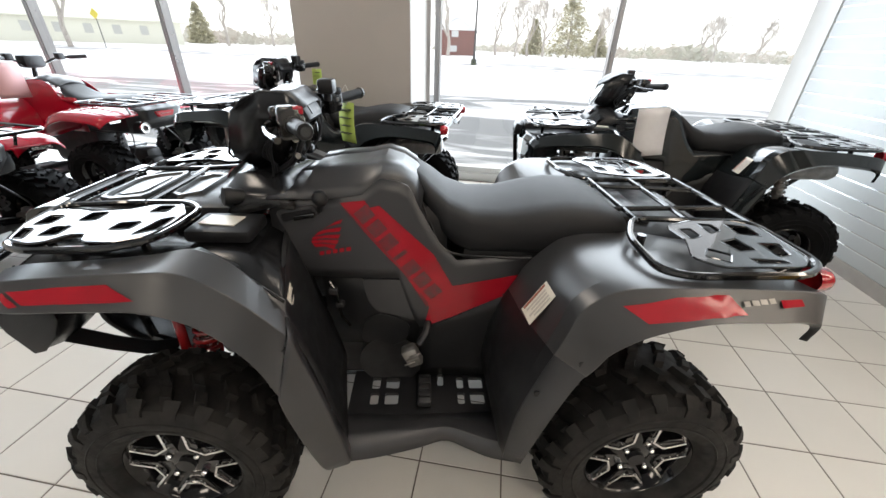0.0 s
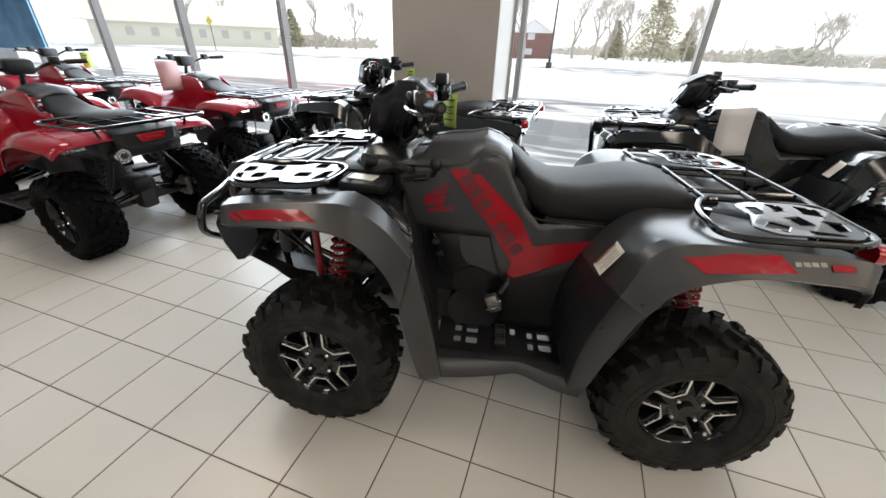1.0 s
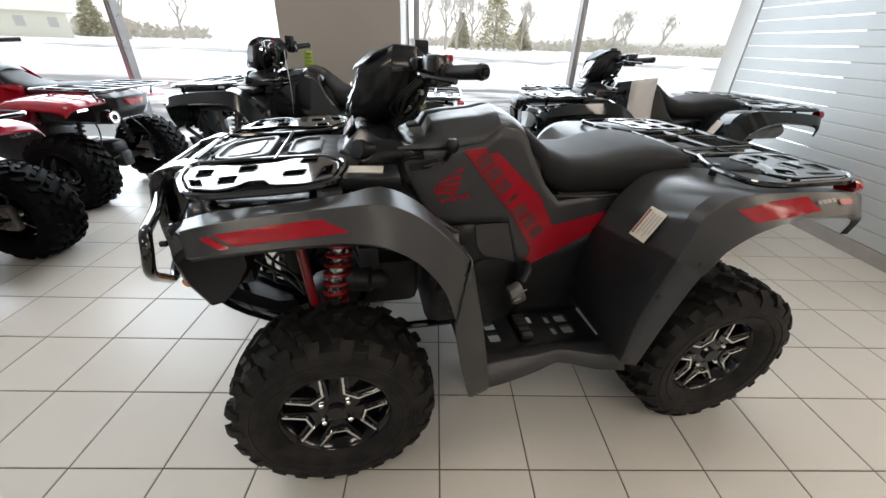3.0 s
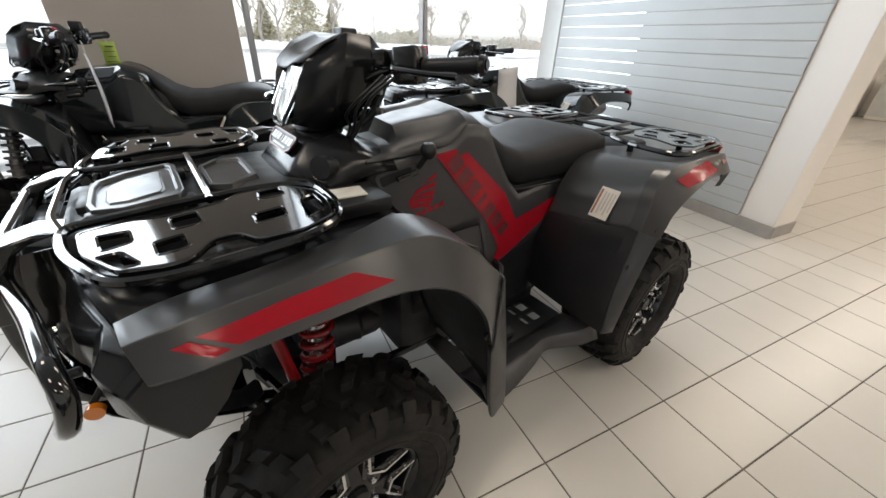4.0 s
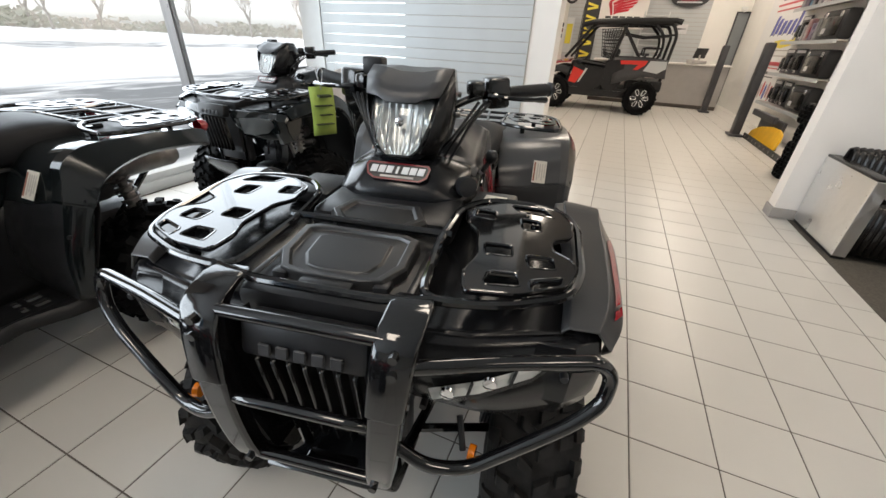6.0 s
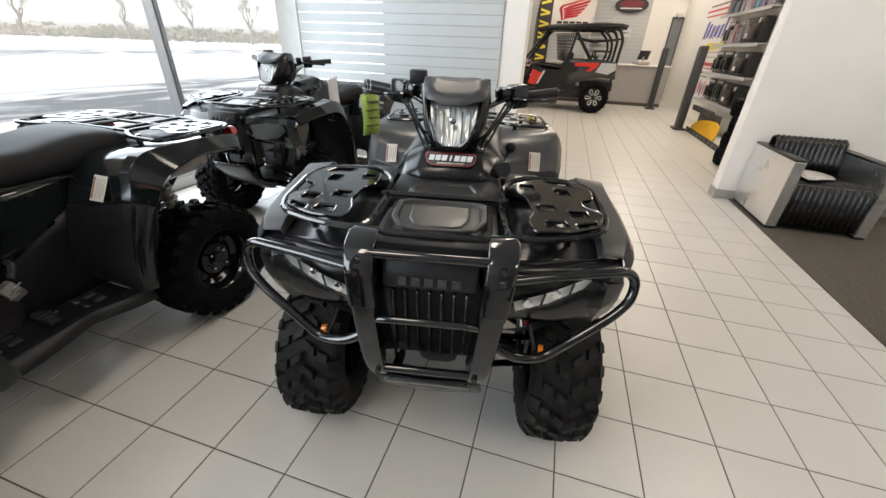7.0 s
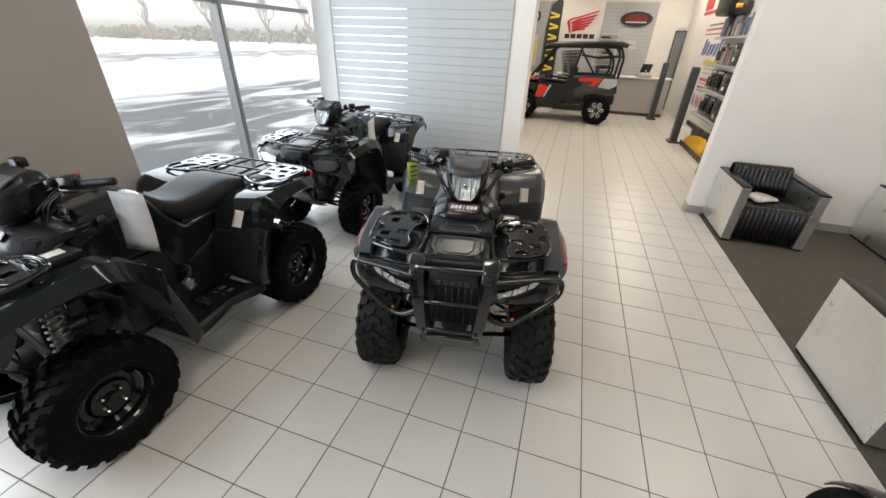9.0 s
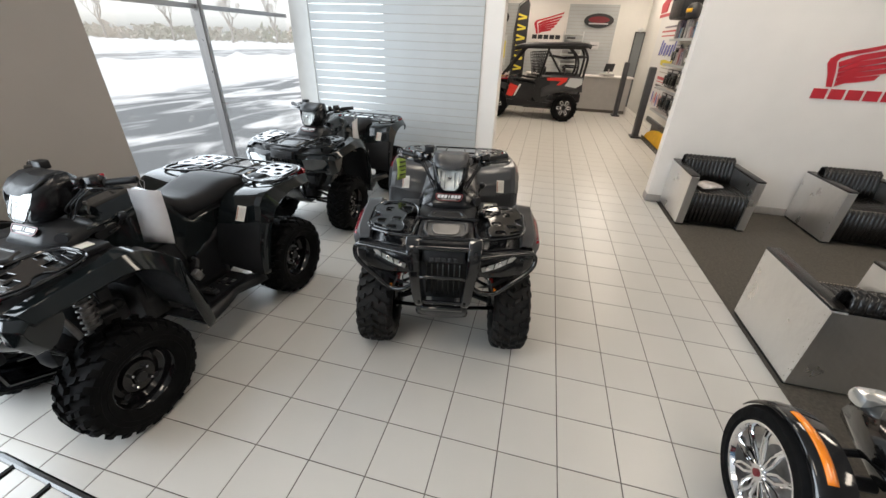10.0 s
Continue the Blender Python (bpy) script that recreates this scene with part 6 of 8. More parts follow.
            a, b = ((0.665, s * 0.305, 0.43), (0.605, s * 0.250, 0.80)) if x > 0 else ((-0.672, s * 0.300, 0.44), (-0.635, s * 0.260, 0.80))
            A, B = Vector(a), Vector(b)
            bm = bmesh.new()
            tube(bm, [A, A.lerp(B, 0.22), A.lerp(B, 0.23), A.lerp(B, 0.62), A.lerp(B, 0.63), B], [0.018, 0.018, 0.027, 0.027, 0.020, 0.020], 14)
            cyl(bm, A.lerp(B, 0.94), B, 0.030, 14)
            cyl(bm, A.lerp(B, 0.17), A.lerp(B, 0.20), 0.036, 16)
            sh = part("shock_absorber", bm, M_ALU if body is M_GREY else M_STEEL, q)
            bm = bmesh.new()
            helix(bm, A.lerp(B, 0.20), A.lerp(B, 0.95), 0.036, 0.0068, 9, 8)
            part("spring", bm, red, sh, "red coil spring" if body is M_GREY else "steel coil spring")
            if x > 0:
                for pts in ([(0.745, s * 0.235, 0.79), (0.718, s * 0.285, 0.60), (0.700, s * 0.315, 0.455)],):
                    bm = bmesh.new()
                    tube(bm, rounded(pts, 0.03), 0.0145, 10)
                    part("upper_arm", bm, red, q, "red painted arm" if body is M_GREY else "")
                bm = bmesh.new()
                tube(bm, [(0.600, s * 0.262, 0.60), (0.596, s * 0.264, 0.60), (0.530, s * 0.285, 0.602), (0.526, s * 0.286, 0.602), (0.500, s * 0.29, 0.602), (0.48, s * 0.30, 0.602)], [0.030, 0.040, 0.040, 0.030, 0.030, 0.012], 18)
                for k in range(3):
                    cyl(bm, (0.586 - 0.02 * k, s * 0.2665, 0.60), (0.580 - 0.02 * k, s * 0.268, 0.60), 0.043, 18)
                part("motor_housing", bm, M_ENGINE if decals else M_BLACK, q)
                bm = bmesh.new()
                tube(bm, spline([(0.56, s * 0.27, 0.64), (0.60, s * 0.24, 0.74), (0.70, s * 0.22, 0.74), (0.82, s * 0.20, 0.66), (0.84, s * 0.18, 0.56)], 18), 0.006, 6)
                part("brake_hose", bm, M_BLACK, q)
                bm = bmesh.new()
                rbox(bm, (0.70, s * 0.30, 0.815), (0.46, 0.16, 0.03), 0.01)
                part("inner_fender", bm, M_BLACK, q)
                # flat stay from the nose corner down to the frame
                bm = bmesh.new()
                loft(bm, [[(x2, s * (y2 - 0.024), z2), (x2, s * (y2 + 0.024), z2), (x2 - 0.010, s * (y2 + 0.024), z2 - 0.012), (x2 - 0.010, s * (y2 - 0.024), z2 - 0.012)] for x2, y2, z2 in ((0.935, 0.425, 0.735), (0.905, 0.405, 0.690), (0.860, 0.355, 0.615), (0.820, 0.300, 0.545), (0.785, 0.240, 0.500))])
                part("nose_stay", bm, M_BLACK, q, angle=30, bevel=0.002)
                for w2 in range(2):
                    bm = bmesh.new()
                    tube(bm, spline([(0.90 - 0.05 * w2, s * 0.30, 0.80), (0.86 - 0.04 * w2, s * 0.27, 0.70), (0.80 - 0.03 * w2, s * 0.22, 0.60), (0.76, s * 0.16, 0.48)], 12), 0.006 - 0.0015 * w2, 6)
                    part("wiring_loom", bm, M_BLACK, q)
                bm = bmesh.new()
                rbox(bm, (0.715, s * 0.20, 0.765), (0.075, 0.060, 0.060), 0.010)
                part("relay_box", bm, M_PIANO, q)
                bm = bmesh.new()
                rbox(bm, (0.535, s * 0.262, 0.665), (0.060, 0.030, 0.085), 0.006)
                part("motor_bracket", bm, M_ENGINE, q)
            else:
                bm = bmesh.new()
                sheet(bm, [((-0.34, s * 0.20, 0.45), (-0.34, s * 0.36, 0.45), (-0.345, s * 0.52, 0.46)), ((-0.42, s * 0.16, 0.68), (-0.43, s * 0.28, 0.68), (-0.44, s * 0.50, 0.68)), ((-0.56, s * 0.12, 0.82), (-0.56, s * 0.20, 0.82), (-0.56, s * 0.30, 0.82)), ((-0.88, s * 0.12, 0.83), (-0.88, s * 0.20, 0.83), (-0.88, s * 0.28, 0.83))], 8, 14)
                part("inner_fender", bm, M_BLACK, q, thick=0.004)
        # footboard
        bm = bmesh.new()
        rows = [((0.235, s * 0.362, 0.304), (0.235, s * 0.410, 0.322), (0.235, s * 0.462, 0.335), (0.235, s * 0.516, 0.292)),
                ((0.120, s * 0.362, 0.304), (0.120, s * 0.410, 0.322), (0.120, s * 0.450, 0.336), (0.120, s * 0.501, 0.293)),
                ((0.0, s * 0.362, 0.304), (0.0, s * 0.408, 0.322), (0.0, s * 0.443, 0.337), (0.0, s * 0.475, 0.295)),
                ((-0.085, s * 0.360, 0.304), (-0.085, s * 0.400, 0.324), (-0.085, s * 0.435, 0.340), (-0.085, s * 0.453, 0.298)),
                ((-0.150, s * 0.358, 0.304), (-0.150, s * 0.410, 0.324), (-0.150, s * 0.453, 0.340), (-0.150, s * 0.478, 0.296)),
                ((-0.215, s * 0.354, 0.304), (-0.215, s * 0.420, 0.326), (-0.215, s * 0.480, 0.342), (-0.215, s * 0.506, 0.294)),
                ((-0.300, s * 0.354, 0.306), (-0.300, s * 0.430, 0.330), (-0.300, s * 0.500, 0.348), (-0.300, s * 0.524, 0.294))]
        shell(bm, rows, 0.010, 22)
        part("footboard_edge", bm, body2, q, thick=0.006)
        out = [(0.235, 0.17), (0.235, 0.500), (0.120, 0.485), (0.0, 0.460), (-0.085, 0.440), (-0.150, 0.463), (-0.215, 0.490), (-0.300, 0.508), (-0.300, 0.17)]
        holes = []
        for x0, x1 in ((0.167, 0.138), (0.117, 0.070), (-0.136, -0.160), (-0.180, -0.230)):
            for y0, y1 in ((0.205, 0.252), (0.272, 0.318)):
                holes.append(poly([(x0, y0), (x1, y0), (x1, y1), (x0, y1)], 0.007, 2))
        holes.append(poly([(-0.066, 0.190), (-0.088, 0.190), (-0.088, 0.240), (-0.066, 0.240)], 0.007, 2))
        bm = bmesh.new()
        plate(bm, out, holes, 0.014, lambda u, v, hh, s=s: Vector((u, s * v, 0.285 + hh)))
        part("footboard", bm, M_BLACK, q, "black slotted footboard", smooth=False, bevel=0.002)
        bm = bmesh.new()
        rbox(bm, (-0.02, s * 0.275, 0.318), (0.046, 0.13, 0.026), 0.008)
        for k in range(4):
            rbox(bm, (-0.02, s * (0.23 + 0.028 * k), 0.334), (0.040, 0.008, 0.012), 0.002, None, 1)
        part("foot_peg", bm, M_ENGINE, q)
        bm = bmesh.new()
        tube(bm, rounded([(-0.03, s * 0.20, 0.565), (-0.024, s * 0.255, 0.560), (0.000, s * 0.262, 0.520)], 0.02), 0.012, 8)
        part("pedal_arm", bm, M_ENGINE, q)
        bm = bmesh.new()
        rot = Euler((0, 0.42, 0)).to_matrix()
        rbox(bm, (0.022, s * 0.272, 0.478), (0.052, 0.040, 0.075), 0.010, rot)
        for k in range(3):
            rbox(bm, (0.012 + 0.008 * k, s * 0.294, 0.498 - 0.018 * k), (0.040, 0.006, 0.006), 0.002, rot, 1)
        part("foot_pedal", bm, M_STEEL, q, "bare aluminium foot pedal")
        for x, y, z in ((0.335, 0.552, 0.660), (0.298, 0.538, 0.752), (-0.385, 0.560, 0.735), (-0.30, 0.545, 0.62)):
            bm = bmesh.new()
            cyl(bm, (x, s * (y - 0.006), z), (x, s * (y + 0.004), z), 0.009, 10)
            part("body_clip", bm, M_BLACK, q)
    # silencer on the left rear
    bm = bmesh.new()
    tube(bm, [(-0.42, 0.20, 0.66), (-0.50, 0.23, 0.72), (-0.55, 0.24, 0.735), (-0.56, 0.24, 0.74), (-0.90, 0.25, 0.76), (-0.925, 0.25, 0.762), (-0.93, 0.25, 0.762)], [0.022, 0.024, 0.035, 0.058, 0.058, 0.045, 0.030], 18)
    part("silencer", bm, M_STEEL, q, "dull steel exhaust silencer")
    return q


QUAD_A = pose(0.237, 0.629, 0, 0, 0, 190.95)
QUAD_B = pose(-0.838, 2.332, 0, 0, 0, 178.98)
QUAD_C = pose(1.643, 2.377, 0, 0, 0, 180.0)
quad_bike("quad_bike", QUAD_A, "satin grey quad bike with red stripes and alloy wheels", M_GREY, M_GREYD, "alloy", "quad bikes")
quad_b = quad_bike("quad_bike", QUAD_B, "dark green metallic quad bike with black steel wheels", M_GREEN, M_BLACK, "steel", "quad bikes", decals=False)
quad_c = copy_thing(quad_b, QUAD_C)
tagged(quad_c, "dark green quad bike standing beside the slat wall")


# ---- older red quad bikes by the left windows ----
def red_quad(name, m, label):
    q = thing(name, m, label, "quad bike", "red quad bikes")
    for x, y, R, W in ((0.62, 0.42, 0.285, 0.20), (-0.62, 0.42, 0.290, 0.25)):
        for s in (1, -1):
            mm = Matrix.Translation((x, s * y, R - 0.012)) @ Matrix.Rotation(0 if s > 0 else math.pi, 4, "Z")
            if s > 0:
                w0 = wheel(q, mm, R, W, "steel")
            else:
                o = again(w0, q, mm)
                for c in w0.children:
                    again(c, o, c.matrix_basis.copy())
    for s in (1, -1):
        bm = bmesh.new()
        sheet(bm, [((-0.20, 0.20, 0.62), (-0.20, 0.36, 0.60), (-0.20, 0.50, 0.58), (-0.20, 0.53, 0.55)),
                   ((-0.28, 0.19, 0.77), (-0.29, 0.36, 0.765), (-0.31, 0.50, 0.745), (-0.34, 0.55, 0.69)),
                   ((-0.45, 0.18, 0.825), (-0.46, 0.35, 0.824), (-0.48, 0.50, 0.81), (-0.52, 0.56, 0.752)),
                   ((-0.66, 0.17, 0.83), (-0.66, 0.34, 0.83), (-0.66, 0.50, 0.815), (-0.66, 0.56, 0.758)),
                   ((-0.84, 0.17, 0.81), (-0.84, 0.33, 0.808), (-0.84, 0.48, 0.795), (-0.82, 0.54, 0.742)),
                   ((-0.90, 0.17, 0.775), (-0.90, 0.33, 0.77), (-0.89, 0.47, 0.755), (-0.86, 0.53, 0.708))], 14, 20)
        if s < 0:
            bm = mirrored(bm)
        part("rear_fender", bm, M_RED, q, thick=0.006)
        bm = bmesh.new()
        sheet(bm, [((0.98, 0.08, 0.78), (0.97, 0.30, 0.78), (0.93, 0.46, 0.76), (0.90, 0.51, 0.69)),
                   ((0.80, 0.08, 0.83), (0.80, 0.30, 0.84), (0.79, 0.48, 0.83), (0.78, 0.55, 0.76)),
                   ((0.60, 0.10, 0.85), (0.60, 0.30, 0.865), (0.58, 0.49, 0.86), (0.57, 0.56, 0.77)),
                   ((0.42, 0.13, 0.84), (0.42, 0.30, 0.84), (0.40, 0.49, 0.82), (0.38, 0.55, 0.73)),
                   ((0.30, 0.16, 0.76), (0.29, 0.30, 0.74), (0.27, 0.48, 0.70), (0.27, 0.53, 0.62)),
                   ((0.22, 0.18, 0.50), (0.22, 0.30, 0.48), (0.21, 0.46, 0.42), (0.22, 0.51, 0.38))], 14, 20)
        if s < 0:
            bm = mirrored(bm)
        part("front_fender", bm, M_RED, q, thick=0.006)
        bm = bmesh.new()
        box(bm, (0, 0, 0), (0.10, 0.004, 0.016))
        part("fender_badge_bar", bm, M_ALU, q, m=Matrix.Translation((-0.872, s * 0.40, 0.745)) @ Matrix.Rotation(radians(90 + 8 * s), 4, "Z"), smooth=False)
        bm = bmesh.new()
        sheet(bm, [[(x, s * (0.185 - 0.25 * max(0, z - 0.85)), z) for z in (0.58, 0.72, 0.86, zt)] for x, zt in ((0.42, 0.94), (0.28, 0.985), (0.12, 0.99), (0.02, 0.95), (-0.10, 0.84), (-0.25, 0.80))], 8, 16)
        part("side_cover", bm, M_RED, q, thick=0.006)
        bm = bmesh.new()
        rbox(bm, (0.0, s * 0.40, 0.29), (0.46, 0.26, 0.022), 0.006)
        rbox(bm, (0.0, s * 0.40, 0.315), (0.05, 0.20, 0.03), 0.008)
        part("footboard", bm, M_BLACK, q)
        for x in (0.62, -0.62):
            bm = bmesh.new()
            for dx in (-0.11, 0.11):
                tube(bm, [(x + dx, s * 0.10, 0.34), (x + dx * 0.3, s * 0.33, 0.27)], 0.013, 8)
            tube(bm, [(x, s * 0.05, 0.33), (x, s * 0.34, 0.275)], 0.017, 10)
            part("suspension_arm", bm, M_GLOSS, q)
            bm = bmesh.new()
            helix(bm, (x + 0.03, s * 0.24, 0.38), (x + 0.04, s * 0.17, 0.68), 0.028, 0.006, 8)
            tube(bm, [(x + 0.03, s * 0.24, 0.36), (x + 0.04, s * 0.17, 0.72)], 0.015, 8)
            part("shock_absorber", bm, M_ENGINE, q)
            bm = bmesh.new()
            rbox(bm, (x - 0.02, s * 0.315, 0.28), (0.10, 0.05, 0.16), 0.02)
            cyl(bm, (x, s * 0.27, 0.28), (x, s * 0.33, 0.28), 0.055, 16)
            part("knuckle", bm, M_STEEL, q)
            bm = bmesh.new()
            tube(bm, spline([(x - 0.05, s * 0.32, 0.36), (x - 0.14, s * 0.26, 0.44), (x - 0.10, s * 0.18, 0.58), (x, s * 0.14, 0.68)], 12), 0.006, 6)
            part("brake_hose", bm, M_BLACK, q)
    # dark liner between the rear wheels
    bm = bmesh.new()
    rbox(bm, (-0.60, 0, 0.70), (0.46, 0.56, 0.16), 0.05)
    part("inner_fender", bm, M_BLACK, q)
    # rear plate with the tail lamp
    bm = bmesh.new()
    shell(bm, [((-0.84, 0.225, 0.825), (-0.885, 0.16, 0.832), (-0.895, 0.0, 0.838)), ((-0.90, 0.215, 0.80), (-0.935, 0.16, 0.805), (-0.945, 0.0, 0.808)), ((-0.895, 0.205, 0.735), (-0.930, 0.15, 0.725), (-0.942, 0.0, 0.722)), ((-0.86, 0.17, 0.665), (-0.885, 0.12, 0.655), (-0.895, 0.0, 0.650))], 0.008)
    add(bm, mirrored(bm))
    bmesh_weld(bm)
    part("rear_plate", bm, M_BLACK, q, thick=0.01, angle=25)
    bm = bmesh.new()
    loft(bm, [[(x, y * k, 0.766 + (z - 0.766) * k) for y, z in poly([(-0.092, 0.788), (0.092, 0.788), (0.070, 0.742), (-0.070, 0.742)], 0.010)] for x, k in ((-0.938, 1.06), (-0.952, 1.0), (-0.958, 0.92))])
    lamp_o = part("tail_lamp", bm, M_REDLENS, q, "red tail lamp in the black rear plate", angle=30)
    bm = bmesh.new()
    tube(bm, [(-0.9585, -0.05, 0.768), (-0.9585, 0.05, 0.768)], 0.004, 6)
    part("lamp_rib", bm, M_REDDK, lamp_o)
    bm = bmesh.new()
    tube(bm, [(-0.35, 0.14, 0.60), (-0.58, 0.17, 0.645), (-0.60, 0.17, 0.647), (-0.865, 0.185, 0.664), (-0.885, 0.185, 0.665)], [0.022, 0.03, 0.052, 0.054, 0.046], 18)
    can = part("silencer", bm, M_BLACK, q, "black exhaust silencer with a bright end ring")
    bm = bmesh.new()
    lathe(bm, [(0.046, -0.012), (0.049, 0.004), (0.044, 0.014), (0.026, 0.010), (0.022, 0.012), (0.020, 0.0), (0.020, -0.012)], 22, "x", c=(0, 0, 0))
    for v in bm.verts:
        v.co = Vector((-0.892 - v.co.x, 0.185 + v.co.y, 0.665 + v.co.z))
    part("end_ring", bm, M_ALU, can, "bright metal end ring")
    bm = bmesh.new()
    cyl(bm, (-0.886, 0.185, 0.665), (-0.894, 0.185, 0.665), 0.020, 16)
    part("outlet", bm, M_ENGINE, can)
    bm = bmesh.new()
    rbox(bm, (0.05, 0, 0.42), (0.60, 0.28, 0.34), 0.05)
    rbox(bm, (-0.58, 0, 0.36), (0.22, 0.16, 0.16), 0.04)
    cyl(bm, (-0.62, -0.30, 0.275), (-0.62, 0.30, 0.275), 0.03, 12)
    rbox(bm, (-0.70, 0.04, 0.30), (0.12, 0.12, 0.14), 0.03)
    rbox(bm, (0.55, 0, 0.46), (0.50, 0.20, 0.26), 0.04)
    rbox(bm, (0.0, 0, 0.68), (0.90, 0.28, 0.24), 0.05)
    pieces("engine", bm, M_ENGINE, q)
    bm = bmesh.new()
    rings = []
    for x, hw, zt, zb in ((0.05, 0.07, 0.985, 0.94), (0.0, 0.11, 0.955, 0.85), (-0.10, 0.14, 0.90, 0.79), (-0.25, 0.16, 0.875, 0.775), (-0.42, 0.18, 0.885, 0.78), (-0.58, 0.18, 0.89, 0.79), (-0.66, 0.15, 0.87, 0.80), (-0.69, 0.09, 0.845, 0.815)):
        rings.append([(x, hw * abs(math.cos(a)) ** 0.6 * (1 if math.cos(a) > 0 else -1), (zt + zb) / 2 + (zt - zb) / 2 * abs(math.sin(a)) ** 0.6 * (1 if math.sin(a) > 0 else -1)) for a in (2 * math.pi * k / 16 for k in range(16))])
    loft(bm, rings)
    part("seat", bm, M_SEAT, q, "black vinyl saddle seat", angle=60)
    bm = bmesh.new()
    sheet(bm, [((0.42, -0.15, 0.94), (0.42, 0, 0.97), (0.42, 0.15, 0.94)), ((0.26, -0.15, 0.985), (0.26, 0, 1.02), (0.26, 0.15, 0.985)), ((0.10, -0.14, 0.99), (0.10, 0, 1.02), (0.10, 0.14, 0.99)), ((0.0, -0.12, 0.94), (0.0, 0, 0.97), (0.0, 0.12, 0.94))], 9, 9)
    part("tank_cover", bm, M_GREYD, q, "dark grey tank cover", thick=0.006)
    # plain tube racks
    for name2, xs, z, w in (("rear_rack", (-0.50, -0.99), 0.868, 0.40), ("front_rack", (0.95, 0.56), 0.905, 0.40)):
        a, b = xs
        bm = bmesh.new()
        tube(bm, rounded([(a, -w, z), (a, w, z), (b, w, z), (b, -w, z)], 0.07, 4, True), 0.010, 8, True)
        rack = part(name2, bm, M_GLOSS, q, "black tubular steel rack")
        for y in (-0.27, -0.13, 0.0, 0.13, 0.27):
            bm = bmesh.new()
            tube(bm, [(a, y, z), (b, y, z)], 0.008, 6)
            part("rack_bar", bm, M_GLOSS, rack)
        bm = bmesh.new()
        tube(bm, [((a + b) / 2, -w, z), ((a + b) / 2, w, z)], 0.008, 6)
        part("rack_cross_bar", bm, M_GLOSS, rack)
        for y in (-0.30, 0.30):
            for x in (a * 0.9 + b * 0.1, a * 0.2 + b * 0.8):
                bm = bmesh.new()
                tube(bm, [(x, y, z), (x, y * 0.9, z - 0.08)], 0.008, 6)
                part("rack_foot", bm, M_GLOSS, rack)
    bm = bmesh.new()
    for s in (1, -1):
        tube(bm, rounded([(0.36, 0, 1.08), (0.36, s * 0.09, 1.10), (0.32, s * 0.17, 1.15), (0.21, s * 0.375, 1.165)], 0.05), 0.011, 8)
    tube(bm, [(0.42, 0, 0.94), (0.36, 0, 1.09)], 0.02, 8)
    part("handlebar", bm, M_GLOSS, q)
    for s in (1, -1):
        bm = bmesh.new()
        tube(bm, [(0.275, s * 0.255, 1.157), (0.21, s * 0.375, 1.165)], 0.0175, 12)
        part("grip", bm, M_BLACK, q)
        bm = bmesh.new()
        rbox(bm, (0.30, s * 0.20, 1.165), (0.06, 0.06, 0.06), 0.012)
        tube(bm, spline([(0.32, s * 0.20, 1.16), (0.33, s * 0.27, 1.155), (0.29, s * 0.37, 1.145)], 8), 0.007, 6)
        part("switch_box", bm, M_BLACK, q)
    bm = bmesh.new()
    rbox(bm, (0.37, 0, 1.125), (0.12, 0.17, 0.11), 0.03)
    part("meter_pod", bm, M_BLACK, q)
    bm = bmesh.new()
    tube(bm, rounded([(0.90, -0.30, 0.50), (1.04, -0.30, 0.60), (1.04, -0.26, 0.82), (1.04, 0.26, 0.82), (1.04, 0.30, 0.60), (0.90, 0.30, 0.50)], 0.08), 0.014, 8)
    part("front_guard", bm, M_GLOSS, q)
    return q


RED1 = pose(-3.175, 1.02, 0, 0, 0, 176.2)
red1 = red_quad("quad_bike", RED1, "glossy red quad bike with plain black tube racks")
copy_thing(red1, pose(-3.43, 2.60, 0, 0, 0, 176))
copy_thing(red1, pose(-5.75, 2.62, 0, 0, 0, 178))
copy_thing(red1, pose(-5.60, 1.00, 0, 0, 0, 177))


# ---- hanging tags ----
def tag(name, m, w, h, material, label, bars=True):
    t = thing(name, m, label, "tag", "hang tags")
    bm = bmesh.new()
    n = 6
    vs = [[bm.verts.new((x, 0.010 * math.sin(k / n * 3.0) * (1 if x > 0 else 0.7), -h * k / n)) for x in (-w / 2, 0, w / 2)] for k in range(n + 1)]
    for k in range(n):
        for i in range(2):
            bm.faces.new((vs[k][i], vs[k][i + 1], vs[k + 1][i + 1], vs[k + 1][i]))
    card = part("card", bm, material, t, thick=0.0008)
    bm = bmesh.new()
    tube(bm, [(0, 0.001, -0.01), (0.012, 0.004, 0.045), (0, 0.0, 0.06), (-0.012, 0.0, 0.045), (0, 0.001, -0.01)], 0.0012, 5)
    part("string", bm, M_TAGW, t)
    if bars:
        for k in range(4):
            bm = bmesh.new()
            box(bm, ((k % 2) * 0.006 - 0.004, 0.011, -h * (0.18 + 0.19 * k)), (w * (0.70 if k % 2 else 0.5), 0.026, h * (0.045 if k == 0 else 0.016)))
            part("print_bar", bm, M_TAGINK, card, smooth=False)
    return t


